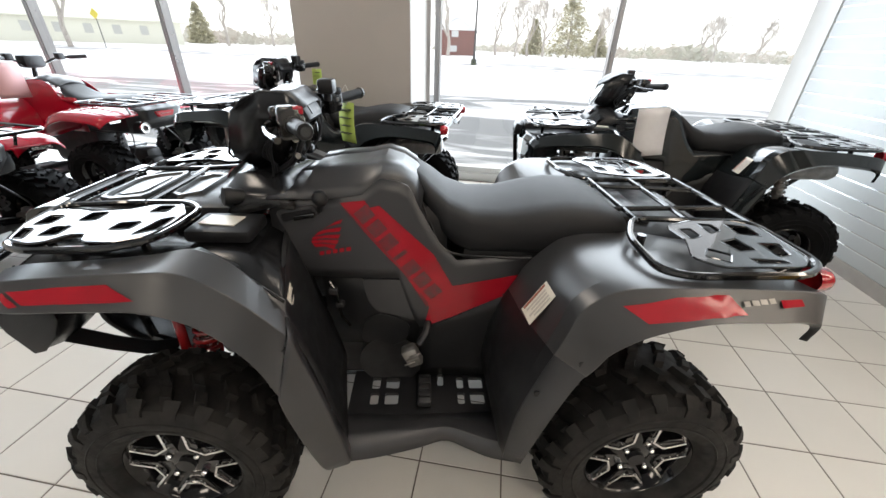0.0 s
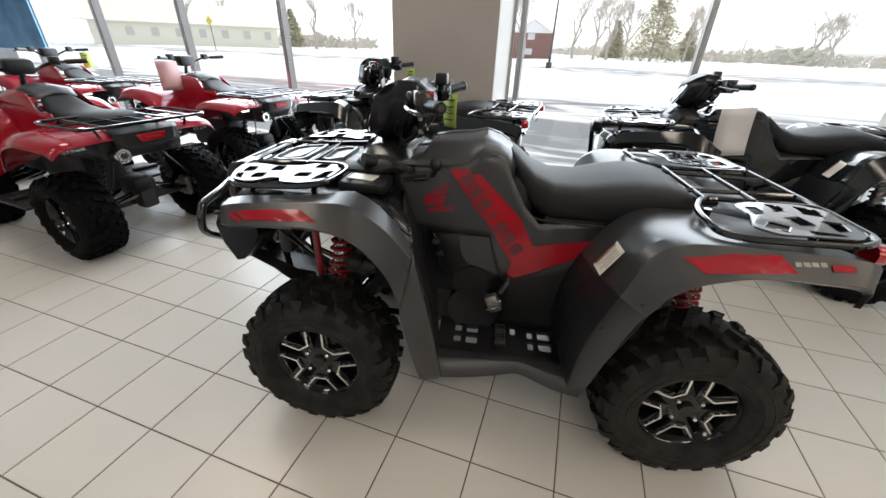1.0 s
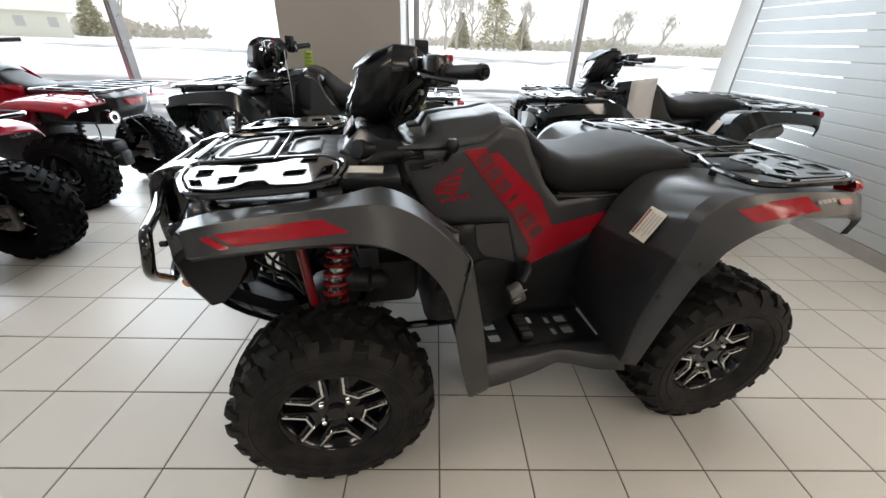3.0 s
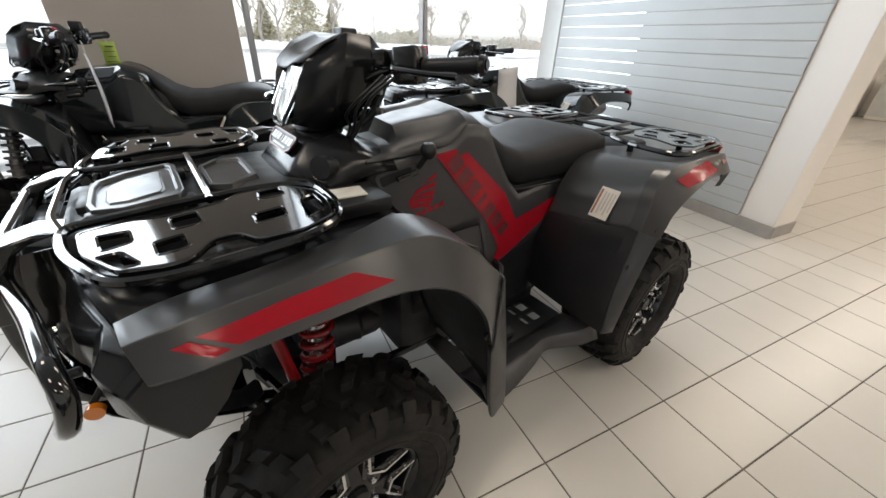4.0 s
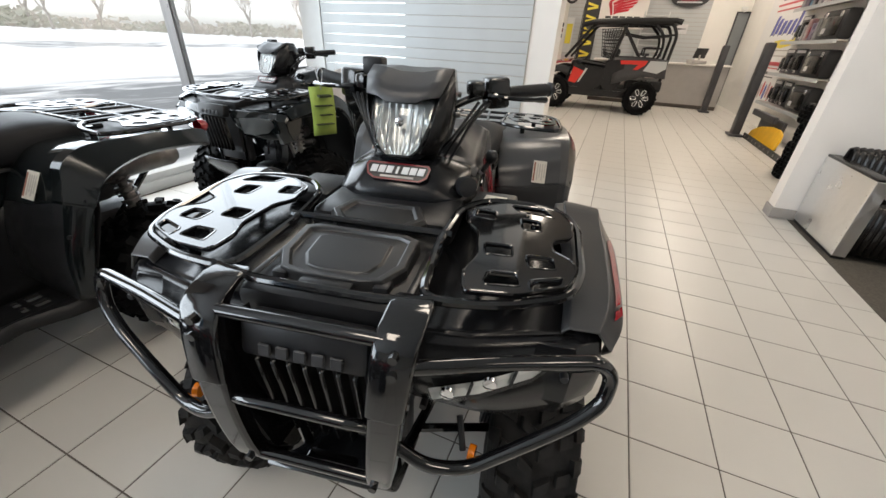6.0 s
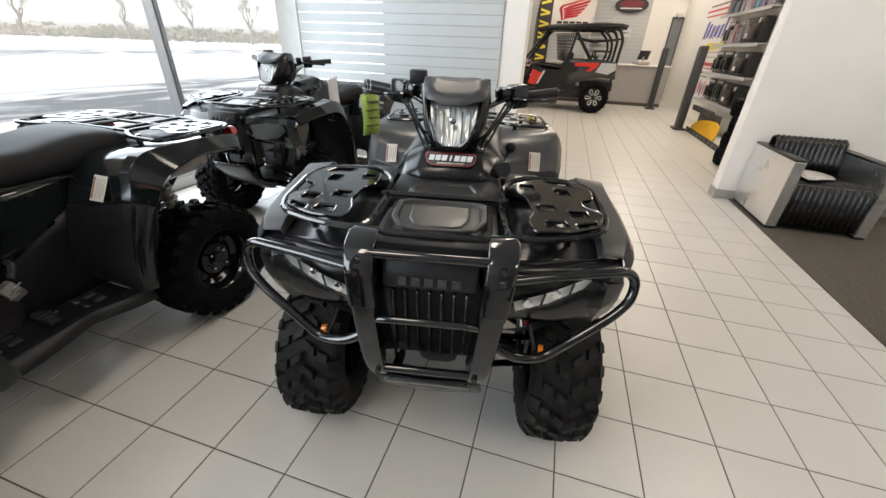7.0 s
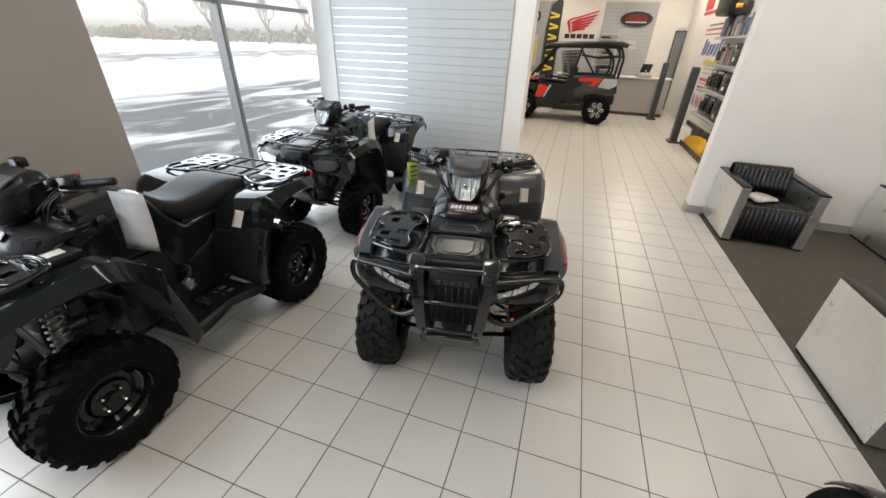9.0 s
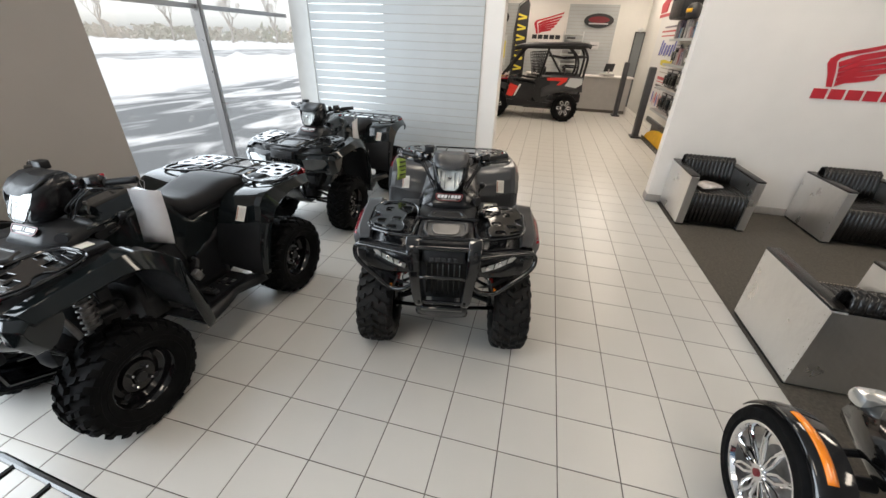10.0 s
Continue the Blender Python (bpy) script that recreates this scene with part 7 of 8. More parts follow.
QA = QUAD_A
tag("paper_tag", QA @ pose(0.29, -0.345, 1.172, 0, 0, -38), 0.080, 0.150, M_TAGG, "lime green paper tag hanging from the handlebar")
tag("paper_tag", QUAD_B @ pose(0.25, -0.35, 1.17, 0, 0, 20), 0.075, 0.145, M_TAGG, "lime green paper tag hanging from the handlebar")
tag("price_card", pose(-1.03, 2.02, 1.125, 0, 0, 0) @ pose(0, 0, 0, 0, 4, -72), 0.165, 0.320, M_TAGW, "white price card hanging from the handlebar", False)
tag("price_card", pose(1.37, 1.985, 1.09, 0, 0, 0) @ pose(0, 0, 0, 0, -6, 8), 0.19, 0.285, M_TAGW, "white price card hanging from the handlebar", False)
tag("price_card", pose(-3.43, 2.60, 0, 0, 0, 176) @ pose(0.24, 0.30, 1.13, 0, 0, 75), 0.20, 0.28, mat("pink_card", (0.60, 0.38, 0.38), 0.5, vary=0.05), "pink price card hanging from the handlebar", False)
tag("paper_tag", pose(-5.75, 2.62, 0, 0, 0, 178) @ pose(0.25, -0.33, 1.13, 0, 0, 60), 0.10, 0.19, M_TAGG, "lime green paper tag hanging from the handlebar")
tag("paper_tag", pose(-5.60, 1.00, 0, 0, 0, 177) @ pose(0.25, -0.33, 1.13, 0, 0, 60), 0.10, 0.19, M_TAGG, "lime green paper tag hanging from the handlebar")


# ---- armchairs: facing +x, origin on the floor under the middle ----
def armchair(m, label):
    c = thing("armchair", m, label, "armchair", "armchairs")
    D, W, H, T = 0.76, 0.745, 0.60, 0.085
    for s in (1, -1):
        bm = bmesh.new()
        box(bm, (0, s * (W / 2 - T / 2), 0.025 + (H - 0.025) / 2), (D, T, H - 0.025))
        arm = part("arm", bm, M_ARMALU, c, "riveted sheet aluminium arm", smooth=False, bevel=0.004)
        bm = bmesh.new()
        rbox(bm, (0, s * (W / 2 - T / 2), H + 0.008), (D + 0.004, T + 0.006, 0.022), 0.008)
        part("arm_pad", bm, M_LEATHER, arm, "black leather arm pad")
        bm = bmesh.new()
        for k in range(9):
            for x, z in ((-D / 2 + 0.02, 0.06 + k * 0.062), (D / 2 - 0.02, 0.06 + k * 0.062)):
                cyl(bm, (x, s * (W / 2 - 0.001), z), (x, s * (W / 2 + 0.002), z), 0.004, 6)
        part("rivets", bm, M_ALU, arm)["kind"] = "stuff"
        bm = bmesh.new()
        box(bm, (0, s * (W / 2 - T / 2), 0.016), (D - 0.02, T - 0.01, 0.024))
        part("plinth", bm, M_BLACK, c, smooth=False)
    bm = bmesh.new()
    box(bm, (-D / 2 - 0.004, 0, 0.31), (0.008, W, 0.565))
    part("back_sheet", bm, M_ARMALU, c, "riveted sheet aluminium back", smooth=False)

    def channelled(rows_fn, n, steps, r):
        """Upholstery of n rounded channels along a path."""
        bm = bmesh.new()
        iw = W - 2 * T - 0.004
        cols = n * 4 + 1
        grid = []
        for i in range(cols):
            y = -iw / 2 + iw * i / (cols - 1)
            bump = r * abs(math.sin(math.pi * (i / (cols - 1)) * n)) ** 0.6
            grid.append([bm.verts.new((p[0] + nrm[0] * bump, y, p[1] + nrm[1] * bump)) for p, nrm in rows_fn])
        for i in range(cols - 1):
            for k in range(len(rows_fn) - 1):
                bm.faces.new((grid[i][k], grid[i + 1][k], grid[i + 1][k + 1], grid[i][k + 1]))
        return bm

    seat = [((0.355, 0.05), (1, 0)), ((0.360, 0.20), (1, 0)), ((0.352, 0.36), (0.9, 0.4)), ((0.325, 0.40), (0.5, 0.85)), ((0.20, 0.415), (0, 1)), ((0.0, 0.405), (0, 1)), ((-0.20, 0.40), (0, 1))]
    part("seat", channelled(seat, 13, 0, 0.014), M_LEATHER, c, "channelled black leather seat", thick=0.03, angle=60)
    back = [((-0.19, 0.39), (1, 0.1)), ((-0.215, 0.50), (1, 0.1)), ((-0.235, 0.62), (1, 0.15)), ((-0.245, 0.675), (0.8, 0.6)), ((-0.285, 0.700), (0, 1)), ((-0.335, 0.685), (-0.7, 0.7)), ((-0.350, 0.62), (-1, 0)), ((-0.350, 0.40), (-1, 0))]
    part("backrest", channelled(back, 13, 0, 0.012), M_LEATHER, c, "channelled black leather back with a rolled top", thick=0.02, angle=60)
    bm = bmesh.new()
    for i in range(26):
        y = -0.27 + i * 0.0216
        box(bm, (0.338, y, 0.412), (0.004, 0.011, 0.003))
        box(bm, (-0.238, y, 0.668), (0.004, 0.011, 0.004))
    part("stitching", bm, M_STITCH, c, "pale cross stitching", smooth=False)["kind"] = "stuff"
    return c


chair = armchair(pose(2.635, -2.105, 0.006, 0, 0, 180), "black leather armchair with aluminium sides against the wall")
copy_thing(chair, pose(2.605, -3.60, 0.006, 0, 0, 180))
chair_d = copy_thing(chair, pose(0.10, -2.09, 0.006, 0, 0, 0))
tagged(chair_d, "black leather armchair with aluminium sides at the carpet's edge")
bm = bmesh.new()
mags = thing("magazine", pose(2.52, -2.02, 0.448, 0, 0, 25), "open magazine lying on the armchair seat", "magazine", "magazines")
for k in range(3):
    bm = bmesh.new()
    sheet(bm, [((-0.11, -0.14, 0.004 * k), (-0.11, 0.14, 0.004 * k)), ((0, -0.14, 0.012 + 0.004 * k), (0, 0.14, 0.012 + 0.004 * k)), ((0.11, -0.14, 0.006 * k), (0.11, 0.14, 0.006 * k))], 3, 8)
    part("page", bm, M_PAPER, mags, m=Matrix.Rotation(0.14 * k, 4, "Z"), thick=0.001)


# ---- three-wheeler at the carpet's edge ----
tri = thing("three_wheeler", pose(-1.20, -1.155, 0, 0, 0, 1), "black three-wheeled motorcycle with a chrome wheel and orange trim", "motorcycle")
TR = 0.285
bm = bmesh.new()
lathe(bm, [(0.205, -0.055), (0.225, -0.072), (0.265, -0.070), (0.282, -0.045), (TR, 0.0), (0.282, 0.045), (0.265, 0.070), (0.225, 0.072), (0.205, 0.055), (0.205, -0.055)], 48, c=(0, 0, TR))
ty = part("tyre", bm, M_TYRE, tri, "low-profile black tyre")
bm = bmesh.new()
lathe(bm, [(0.190, -0.05), (0.196, 0.045), (0.210, 0.058), (0.212, 0.064), (0.200, 0.062), (0.190, 0.045)], 48, c=(0, 0, TR))
part("rim", bm, M_CHROME, ty, "chrome rim")
for k in range(20):
    a = 2 * math.pi * k / 20
    b = a + (0.13 if k % 2 else -0.13)
    bm = bmesh.new()
    tube(bm, [(0.03 * math.cos(a), 0.050, TR + 0.03 * math.sin(a)), (0.11 * math.cos(a), 0.058 - 0.010 * (k % 2), TR + 0.11 * math.sin(a)), (0.165 * math.cos(b), 0.052, TR + 0.165 * math.sin(b)), (0.198 * math.cos(b), 0.042, TR + 0.198 * math.sin(b))], [0.008, 0.0075, 0.009, 0.012], 8)
    part("spoke", bm, M_CHROME, ty)
bm = bmesh.new()
cyl(bm, (0, 0.0, TR), (0, 0.065, TR), 0.036, 20)
part("hub", bm, M_CHROME, ty)
bm = bmesh.new()
cyl(bm, (0, 0.060, TR), (0, 0.071, TR), 0.017, 14)
part("hub_cap", bm, M_REDDK, ty)
bm = bmesh.new()
cyl(bm, (0, -0.03, TR), (0, -0.02, TR), 0.13, 24)
part("brake_disc", bm, M_STEEL, ty)
bm = bmesh.new()
lathe(bm, [(0.292, 0.055), (0.305, 0.035), (0.310, -0.02), (0.300, -0.085), (0.265, -0.10)], 26, a0=radians(24), a1=radians(168), c=(0, 0, TR))
fe = part("fender", bm, M_GLOSS, tri, "gloss black cycle fender", thick=0.006)
bm = bmesh.new()
lathe(bm, [(0.310, 0.016), (0.315, 0.006), (0.315, -0.010), (0.311, -0.020)], 20, a0=radians(72), a1=radians(126), c=(0, 0, TR))
part("trim_stripe", bm, M_AMBER, fe, "bright orange stripe", thick=0.004)
bm = bmesh.new()
loft(bm, [[(x + 0.0, y0 + w * math.cos(a), z0 + hh * math.sin(a)) for a in (2 * math.pi * k / 16 for k in range(16))] for x, y0, z0, w, hh in ((0.42, -0.58, 0.44, 0.05, 0.04), (0.30, -0.56, 0.46, 0.22, 0.12), (0.0, -0.56, 0.48, 0.30, 0.17), (-0.45, -0.56, 0.48, 0.26, 0.20), (-0.95, -0.56, 0.50, 0.20, 0.20), (-1.2, -0.56, 0.52, 0.06, 0.08))])
part("body", bm, M_GLOSS, tri, "gloss black bodywork", angle=60)
bm = bmesh.new()
tube(bm, [(0.05, -0.05, TR), (0.02, -0.35, TR + 0.05)], 0.03, 10)
tube(bm, [(-0.10, -0.06, TR - 0.05), (-0.15, -0.40, TR)], 0.018, 8)
tube(bm, [(0.10, -0.06, TR + 0.08), (0.12, -0.40, TR + 0.12)], 0.018, 8)
part("suspension_arm", bm, M_BLACK, tri)
bm = bmesh.new()
rbox(bm, (0.30, -0.42, 0.54), (0.10, 0.14, 0.08), 0.03)
part("headlamp", bm, M_REFLECT, tri, "clear headlamp")
bm = bmesh.new()
lathe(bm, [(0.205, -0.055), (0.225, -0.072), (0.265, -0.070), (0.282, -0.045), (TR, 0.0), (0.282, 0.045), (0.265, 0.070), (0.225, 0.072), (0.205, 0.055), (0.205, -0.055)], 40, c=(0, -1.12, TR))
lathe(bm, [(0.20, -0.05), (0.10, 0.0), (0.0, 0.01)], 30, c=(0, -1.12, TR))
part("far_tyre", bm, M_TYRE, tri)
bm = bmesh.new()
lathe(bm, [(0.19, -0.09), (0.27, -0.10), (0.295, 0.0), (0.27, 0.10), (0.19, 0.09), (0.0, 0.08)], 40, c=(-1.45, -0.56, 0.295))
part("rear_tyre", bm, M_TYRE, tri)


# ---- parts area beyond the opening ----
def side_by_side(m):
    u = thing("utility_vehicle", m, "black and red two-seat utility vehicle with a roll cage and roof", "utility vehicle")
    for x in (1.0, -1.0):
        for s in (1, -1):
            bm = bmesh.new()
            R, h = 0.370, 0.13
            lathe(bm, [(0.21, -h * 0.8), (0.235, -h), (0.31, -h), (0.355, -h * 0.7), (R - 0.006, 0), (0.355, h * 0.7), (0.31, h), (0.235, h), (0.21, h * 0.8), (0.21, -h * 0.8)], 36)
            tread = bmesh.new()
            for i in range(22):
                a = 2 * math.pi * i / 22
                box(tread, ((R - 0.004) * math.cos(a), 0.05 * (1 if i % 2 else -1), (R - 0.004) * math.sin(a)), (0.02, 0.09, 0.035), Matrix.Rotation(-a, 3, "Y"))
            t = part("tyre", bm, M_TYRE, u, m=Matrix.Translation((x, s * 0.66, R - 0.01)) @ Matrix.Rotation(0 if s > 0 else math.pi, 4, "Z"))
            part("tread", tread, M_TYRE, t)["kind"] = "stuff"
            bm = bmesh.new()
            lathe(bm, [(0.212, -0.05), (0.215, 0.08), (0.208, 0.105), (0.196, 0.075), (0.06, 0.05), (0.0, 0.055)], 32)
            part("rim", bm, M_RIM, t)
            for k in range(6):
                a = k * math.pi / 3
                bm = bmesh.new()
                loop = [(0.062, 0.0), (0.085, 0.26), (0.165, 0.22), (0.196, 0.10), (0.196, -0.10), (0.165, -0.22), (0.085, -0.26)]
                tube(bm, [(rr * math.cos(a + d), 0.070 + 0.10 * (rr - 0.06), rr * math.sin(a + d)) for rr, d in loop], 0.0115, 6, True)
                part("spoke", bm, M_ALU, t, "bright machined spoke")
    bm = bmesh.new()
    rbox(bm, (0.15, 0, 0.42), (1.9, 1.20, 0.22), 0.06)
    rbox(bm, (0.35, 0.62, 0.55), (0.85, 0.06, 0.42), 0.04)
    rbox(bm, (0.35, -0.62, 0.55), (0.85, 0.06, 0.42), 0.04)
    rbox(bm, (-1.02, 0, 0.60), (0.8, 1.0, 0.24), 0.05)
    part("tub", bm, M_BLACK, u)
    bm = bmesh.new()
    sheet(bm, [((0.72, -0.66, 1.02), (0.74, 0, 1.07), (0.72, 0.66, 1.02)), ((1.05, -0.66, 0.98), (1.10, 0, 1.03), (1.05, 0.66, 0.98)), ((1.38, -0.58, 0.84), (1.45, 0, 0.88), (1.38, 0.58, 0.84)), ((1.44, -0.55, 0.58), (1.52, 0, 0.56), (1.44, 0.55, 0.58))], 10, 12)
    part("bonnet", bm, M_RED, u, "red bonnet", thick=0.01)
    for s in (1, -1):
        bm = bmesh.new()
        sheet(bm, [((0.66, s * 0.66, 0.90), (0.70, s * 0.69, 0.70)), ((1.0, s * 0.72, 0.94), (0.98, s * 0.76, 0.80)), ((1.32, s * 0.70, 0.84), (1.36, s * 0.74, 0.66))], 5, 10)
        part("front_fender", bm, M_BLACK, u, thick=0.01)
        bm = bmesh.new()
        sheet(bm, [((-0.25, s * 0.66, 1.16), (-0.30, s * 0.70, 0.60)), ((-0.60, s * 0.66, 1.17), (-0.62, s * 0.72, 0.70)), ((-1.0, s * 0.66, 1.17), (-1.0, s * 0.76, 0.80)), ((-1.38, s * 0.64, 1.15), (-1.42, s * 0.70, 0.78))], 5, 10)
        part("bed_side", bm, M_GREYD, u, thick=0.01)
        bm = bmesh.new()
        plate(bm, poly([(-0.08, 1.08), (-0.10, 0.52), (-0.34, 0.44), (-0.52, 0.62), (-0.50, 1.12)], 0.04), [], 0.03, lambda a, b, hh, s=s: Vector((a, s * (0.655 + hh), b)))
        part("rear_quarter", bm, M_BLACK, u)
        bm = bmesh.new()
        plate(bm, poly([(0.70, 0.50), (0.66, 0.34), (-0.50, 0.34), (-0.58, 0.46)], 0.04), [], 0.05, lambda a, b, hh, s=s: Vector((a, s * (0.64 + hh), b)))
        part("sill", bm, M_BLACK, u)
        bm = bmesh.new()
        pts = [(0.62, 0.98), (0.72, 0.52), (0.10, 0.46), (-0.12, 0.60), (-0.10, 0.92)]
        plate(bm, poly(pts, 0.05), [], 0.03, lambda a, b, hh, s=s: Vector((a, s * (0.665 + hh), b)))
        d = part("door", bm, M_BLACK, u, "black door with red and white flashes")
        bm = bmesh.new()
        plate(bm, [(0.62, 0.92), (0.70, 0.60), (0.52, 0.58), (0.36, 0.84)], [], 0.006, lambda a, b, hh, s=s: Vector((a, s * (0.697 + hh), b)))
        part("red_flash", bm, M_FLASH, d, smooth=False)
        bm = bmesh.new()
        plate(bm, [(0.34, 0.90), (0.48, 0.60), (0.44, 0.60), (0.29, 0.90)], [], 0.006, lambda a, b, hh, s=s: Vector((a, s * (0.698 + hh), b)))
        part("white_flash", bm, M_WHITE, d, smooth=False)
        bm = bmesh.new()
        plate(bm, [(-0.40, 1.10), (-0.98, 1.12), (-0.94, 1.03), (-0.80, 0.93), (-0.70, 0.93), (-0.80, 1.03), (-0.62, 1.035), (-0.42, 1.025)], [], 0.006, lambda a, b, hh, s=s: Vector((a, s * (0.745 + hh), b)))
        part("bed_flash", bm, M_FLASH, u, "red flash on the cargo bed", smooth=False)
        bm = bmesh.new()
        plate(bm, [(-1.03, 1.12), (-1.37, 1.12), (-1.38, 0.98), (-1.22, 0.88), (-0.92, 0.92), (-0.98, 1.02)], [], 0.006, lambda a, b, hh, s=s: Vector((a, s * (0.752 + hh), b)))
        part("bed_panel", bm, M_SLAT, u, "pale grey rear quarter panel", smooth=False)
        bm = bmesh.new()
        tube(bm, rounded([(0.88, s * 0.60, 1.10), (0.32, s * 0.54, 1.80), (-1.30, s * 0.56, 1.82), (-1.42, s * 0.58, 1.60), (-1.34, s * 0.60, 0.72)], 0.09), 0.034, 8)
        tube(bm, spline([(-0.95, s * 0.56, 1.80), (-1.15, s * 0.57, 1.60), (-1.20, s * 0.58, 1.35), (-1.15, s * 0.58, 1.15)], 10), 0.030, 8)
        tube(bm, [(-0.12, s * 0.60, 0.60), (-0.20, s * 0.60, 1.10), (-0.36, s * 0.55, 1.82)], 0.034, 8)
        tube(bm, rounded([(-0.85, s * 0.57, 1.20), (-0.85, s * 0.57, 1.36), (-1.20, s * 0.57, 1.36), (-1.20, s * 0.57, 1.20)], 0.05), 0.020, 8)
        part("cage_tube", bm, M_BLACK, u)
        bm = bmesh.new()
        rbox(bm, (0.05, s * 0.32, 0.68), (0.50, 0.50, 0.14), 0.05)
        rbox(bm, (-0.22, s * 0.32, 1.02), (0.16, 0.50, 0.62), 0.06, Euler((0, -0.2, 0)).to_matrix())
        part("seat", bm, M_SEAT, u)
        bm = bmesh.new()
        for k in range(9):
            f2 = k / 8
            tube(bm, [(-0.32 + 0.46 * f2, s * 0.585, 1.72 - 0.05 * f2), (-0.18 + 0.22 * f2, s * 0.60, 1.10 + 0.05 * f2)], 0.009, 5)
            tube(bm, [(-0.32 + 0.13 * f2, s * 0.59, 1.72 - 0.60 * f2), (0.16 - 0.12 * f2, s * 0.59, 1.68 - 0.52 * f2)], 0.009, 5)
        part("net", bm, M_BLACK, u, "black webbing side net")
        bm = bmesh.new()
        tube(bm, [(0.60, s * 0.60, 1.05), (-0.10, s * 0.60, 0.98)], 0.024, 8)
        tube(bm, [(-0.34, s * 0.57, 1.74), (-0.78, s * 0.58, 1.18)], 0.024, 8)
        tube(bm, [(-1.38, s * 0.58, 1.62), (-0.80, s * 0.58, 1.56), (-0.36, s * 0.57, 1.62)], 0.020, 8)
        part("cage_brace", bm, M_BLACK, u)
    bm = bmesh.new()
    tube(bm, [(0.28, -0.54, 1.80), (0.28, 0.54, 1.80)], 0.024, 8)
    tube(bm, [(-0.62, -0.56, 1.82), (-0.62, 0.56, 1.82)], 0.024, 8)
    tube(bm, [(-0.90, -0.58, 1.20), (-0.90, 0.58, 1.20)], 0.022, 8)
    part("cage_cross_tube", bm, M_BLACK, u)
    bm = bmesh.new()
    sheet(bm, [((0.62, -0.60, 1.80), (0.62, 0, 1.83), (0.62, 0.60, 1.80)), ((0.3, -0.64, 1.87), (0.3, 0, 1.91), (0.3, 0.64, 1.87)), ((-0.4, -0.64, 1.90), (-0.4, 0, 1.94), (-0.4, 0.64, 1.90)), ((-1.38, -0.62, 1.92), (-1.38, 0, 1.95), (-1.38, 0.62, 1.92)), ((-1.44, -0.62, 1.80), (-1.44, 0, 1.82), (-1.44, 0.62, 1.80))], 9, 12)
    part("roof", bm, M_BLACK, u, "black moulded roof", thick=0.10)
    bm = bmesh.new()
    lathe(bm, [(0.165, -0.012), (0.180, 0), (0.165, 0.012), (0.155, 0), (0.165, -0.012)], 24, "x")
    part("steering_wheel", bm, M_BLACK, u, m=Matrix.Translation((0.42, 0.32, 1.06)) @ Matrix.Rotation(-0.5, 4, "Y"))
    bm = bmesh.new()
    rbox(bm, (0.62, 0, 0.95), (0.20, 1.15, 0.22), 0.06)
    part("dashboard", bm, M_BLACK, u)
    bm = bmesh.new()
    for s in (1, -1):
        tube(bm, [(-1.0, s * 0.20, 0.36), (-1.0, s * 0.56, 0.33)], 0.03, 8)
        tube(bm, [(1.0, s * 0.20, 0.36), (1.0, s * 0.56, 0.33)], 0.03, 8)
        helix(bm, (-0.95, s * 0.50, 0.42), (-0.90, s * 0.46, 0.80), 0.045, 0.008, 6)
    part("suspension", bm, M_STEEL, u)
    return u


side_by_side(pose(9.62, 0.43, 0, 0, 0, 90) @ Matrix.Diagonal((0.95, 1, 1, 1)))


def board(name, lo, hi, material, label, category, bevel=0.004):
    o = new(name)
    c = [(a + b) / 2 for a, b in zip(lo, hi)]
    o.location = c
    bm = bmesh.new()
    box(bm, (0, 0, 0), [b - a for a, b in zip(lo, hi)])
    part("board", bm, material, o, smooth=False, bevel=bevel)
    return tagged(o, label, category)


def on_board(o, outline, material, name="mark", depth=0.006, face=None, at=0.0):
    """A flat coloured shape on a board that faces -x; outline in (y, z) of the world."""
    bm = bmesh.new()
    plate(bm, outline, [], depth, lambda a, b, hh: Vector((at - hh, a, b)) - o.location)
    return part(name, bm, material, o, smooth=False)


def wing(o, y0, z0, w, h, at, ink=M_SIGNRED):
    """A wing-shaped red emblem of plain feathers under a curved rim, and five letter bars under it."""
    f = lambda pts: [(y0 - w * u, z0 + h * v) for u, v in pts]
    on_board(o, f([(0.10, 0.0), (0.05, 0.25), (-0.01, 0.46), (0.0, 0.56), (0.06, 0.65), (0.16, 0.70), (0.40, 0.79), (1.0, 1.06), (0.985, 0.985), (0.41, 0.715), (0.17, 0.62), (0.105, 0.575), (0.085, 0.51), (0.125, 0.30), (0.165, 0.0)]), M_SIGNRED, "wing_rim", 0.012, at=at)
    root = [Vector(p) for p in ((0.115, 0.50), (0.145, 0.38), (0.160, 0.28), (0.172, 0.19), (0.182, 0.10), (0.19, 0.0))]
    tip = [Vector(p) for p in ((0.955, 0.895), (0.89, 0.735), (0.82, 0.575), (0.735, 0.425), (0.64, 0.28))]
    for k in range(5):
        a, b, c = root[k], tip[k], root[k].lerp(root[k + 1], 0.86)
        e = b + Vector((-0.035, -0.105))
        out = [a, a.lerp(b, 0.25) + Vector((0, 0.055)), a.lerp(b, 0.55) + Vector((0, 0.025)), b, e, c.lerp(e, 0.55) + Vector((0, 0.015)), c.lerp(e, 0.25) + Vector((0, 0.035)), c]
        on_board(o, f([(v.x, v.y) for v in out]), M_SIGNRED, "feather", 0.013, at=at)
    for k in range(5):
        a = y0 + w * 0.03 - k * w * 0.21
        on_board(o, [(a, z0 - h * 0.25), (a - w * 0.17, z0 - h * 0.25), (a - w * 0.17, z0 - h * 0.04), (a, z0 - h * 0.04)], ink, "letter_bar", 0.012, at=at)


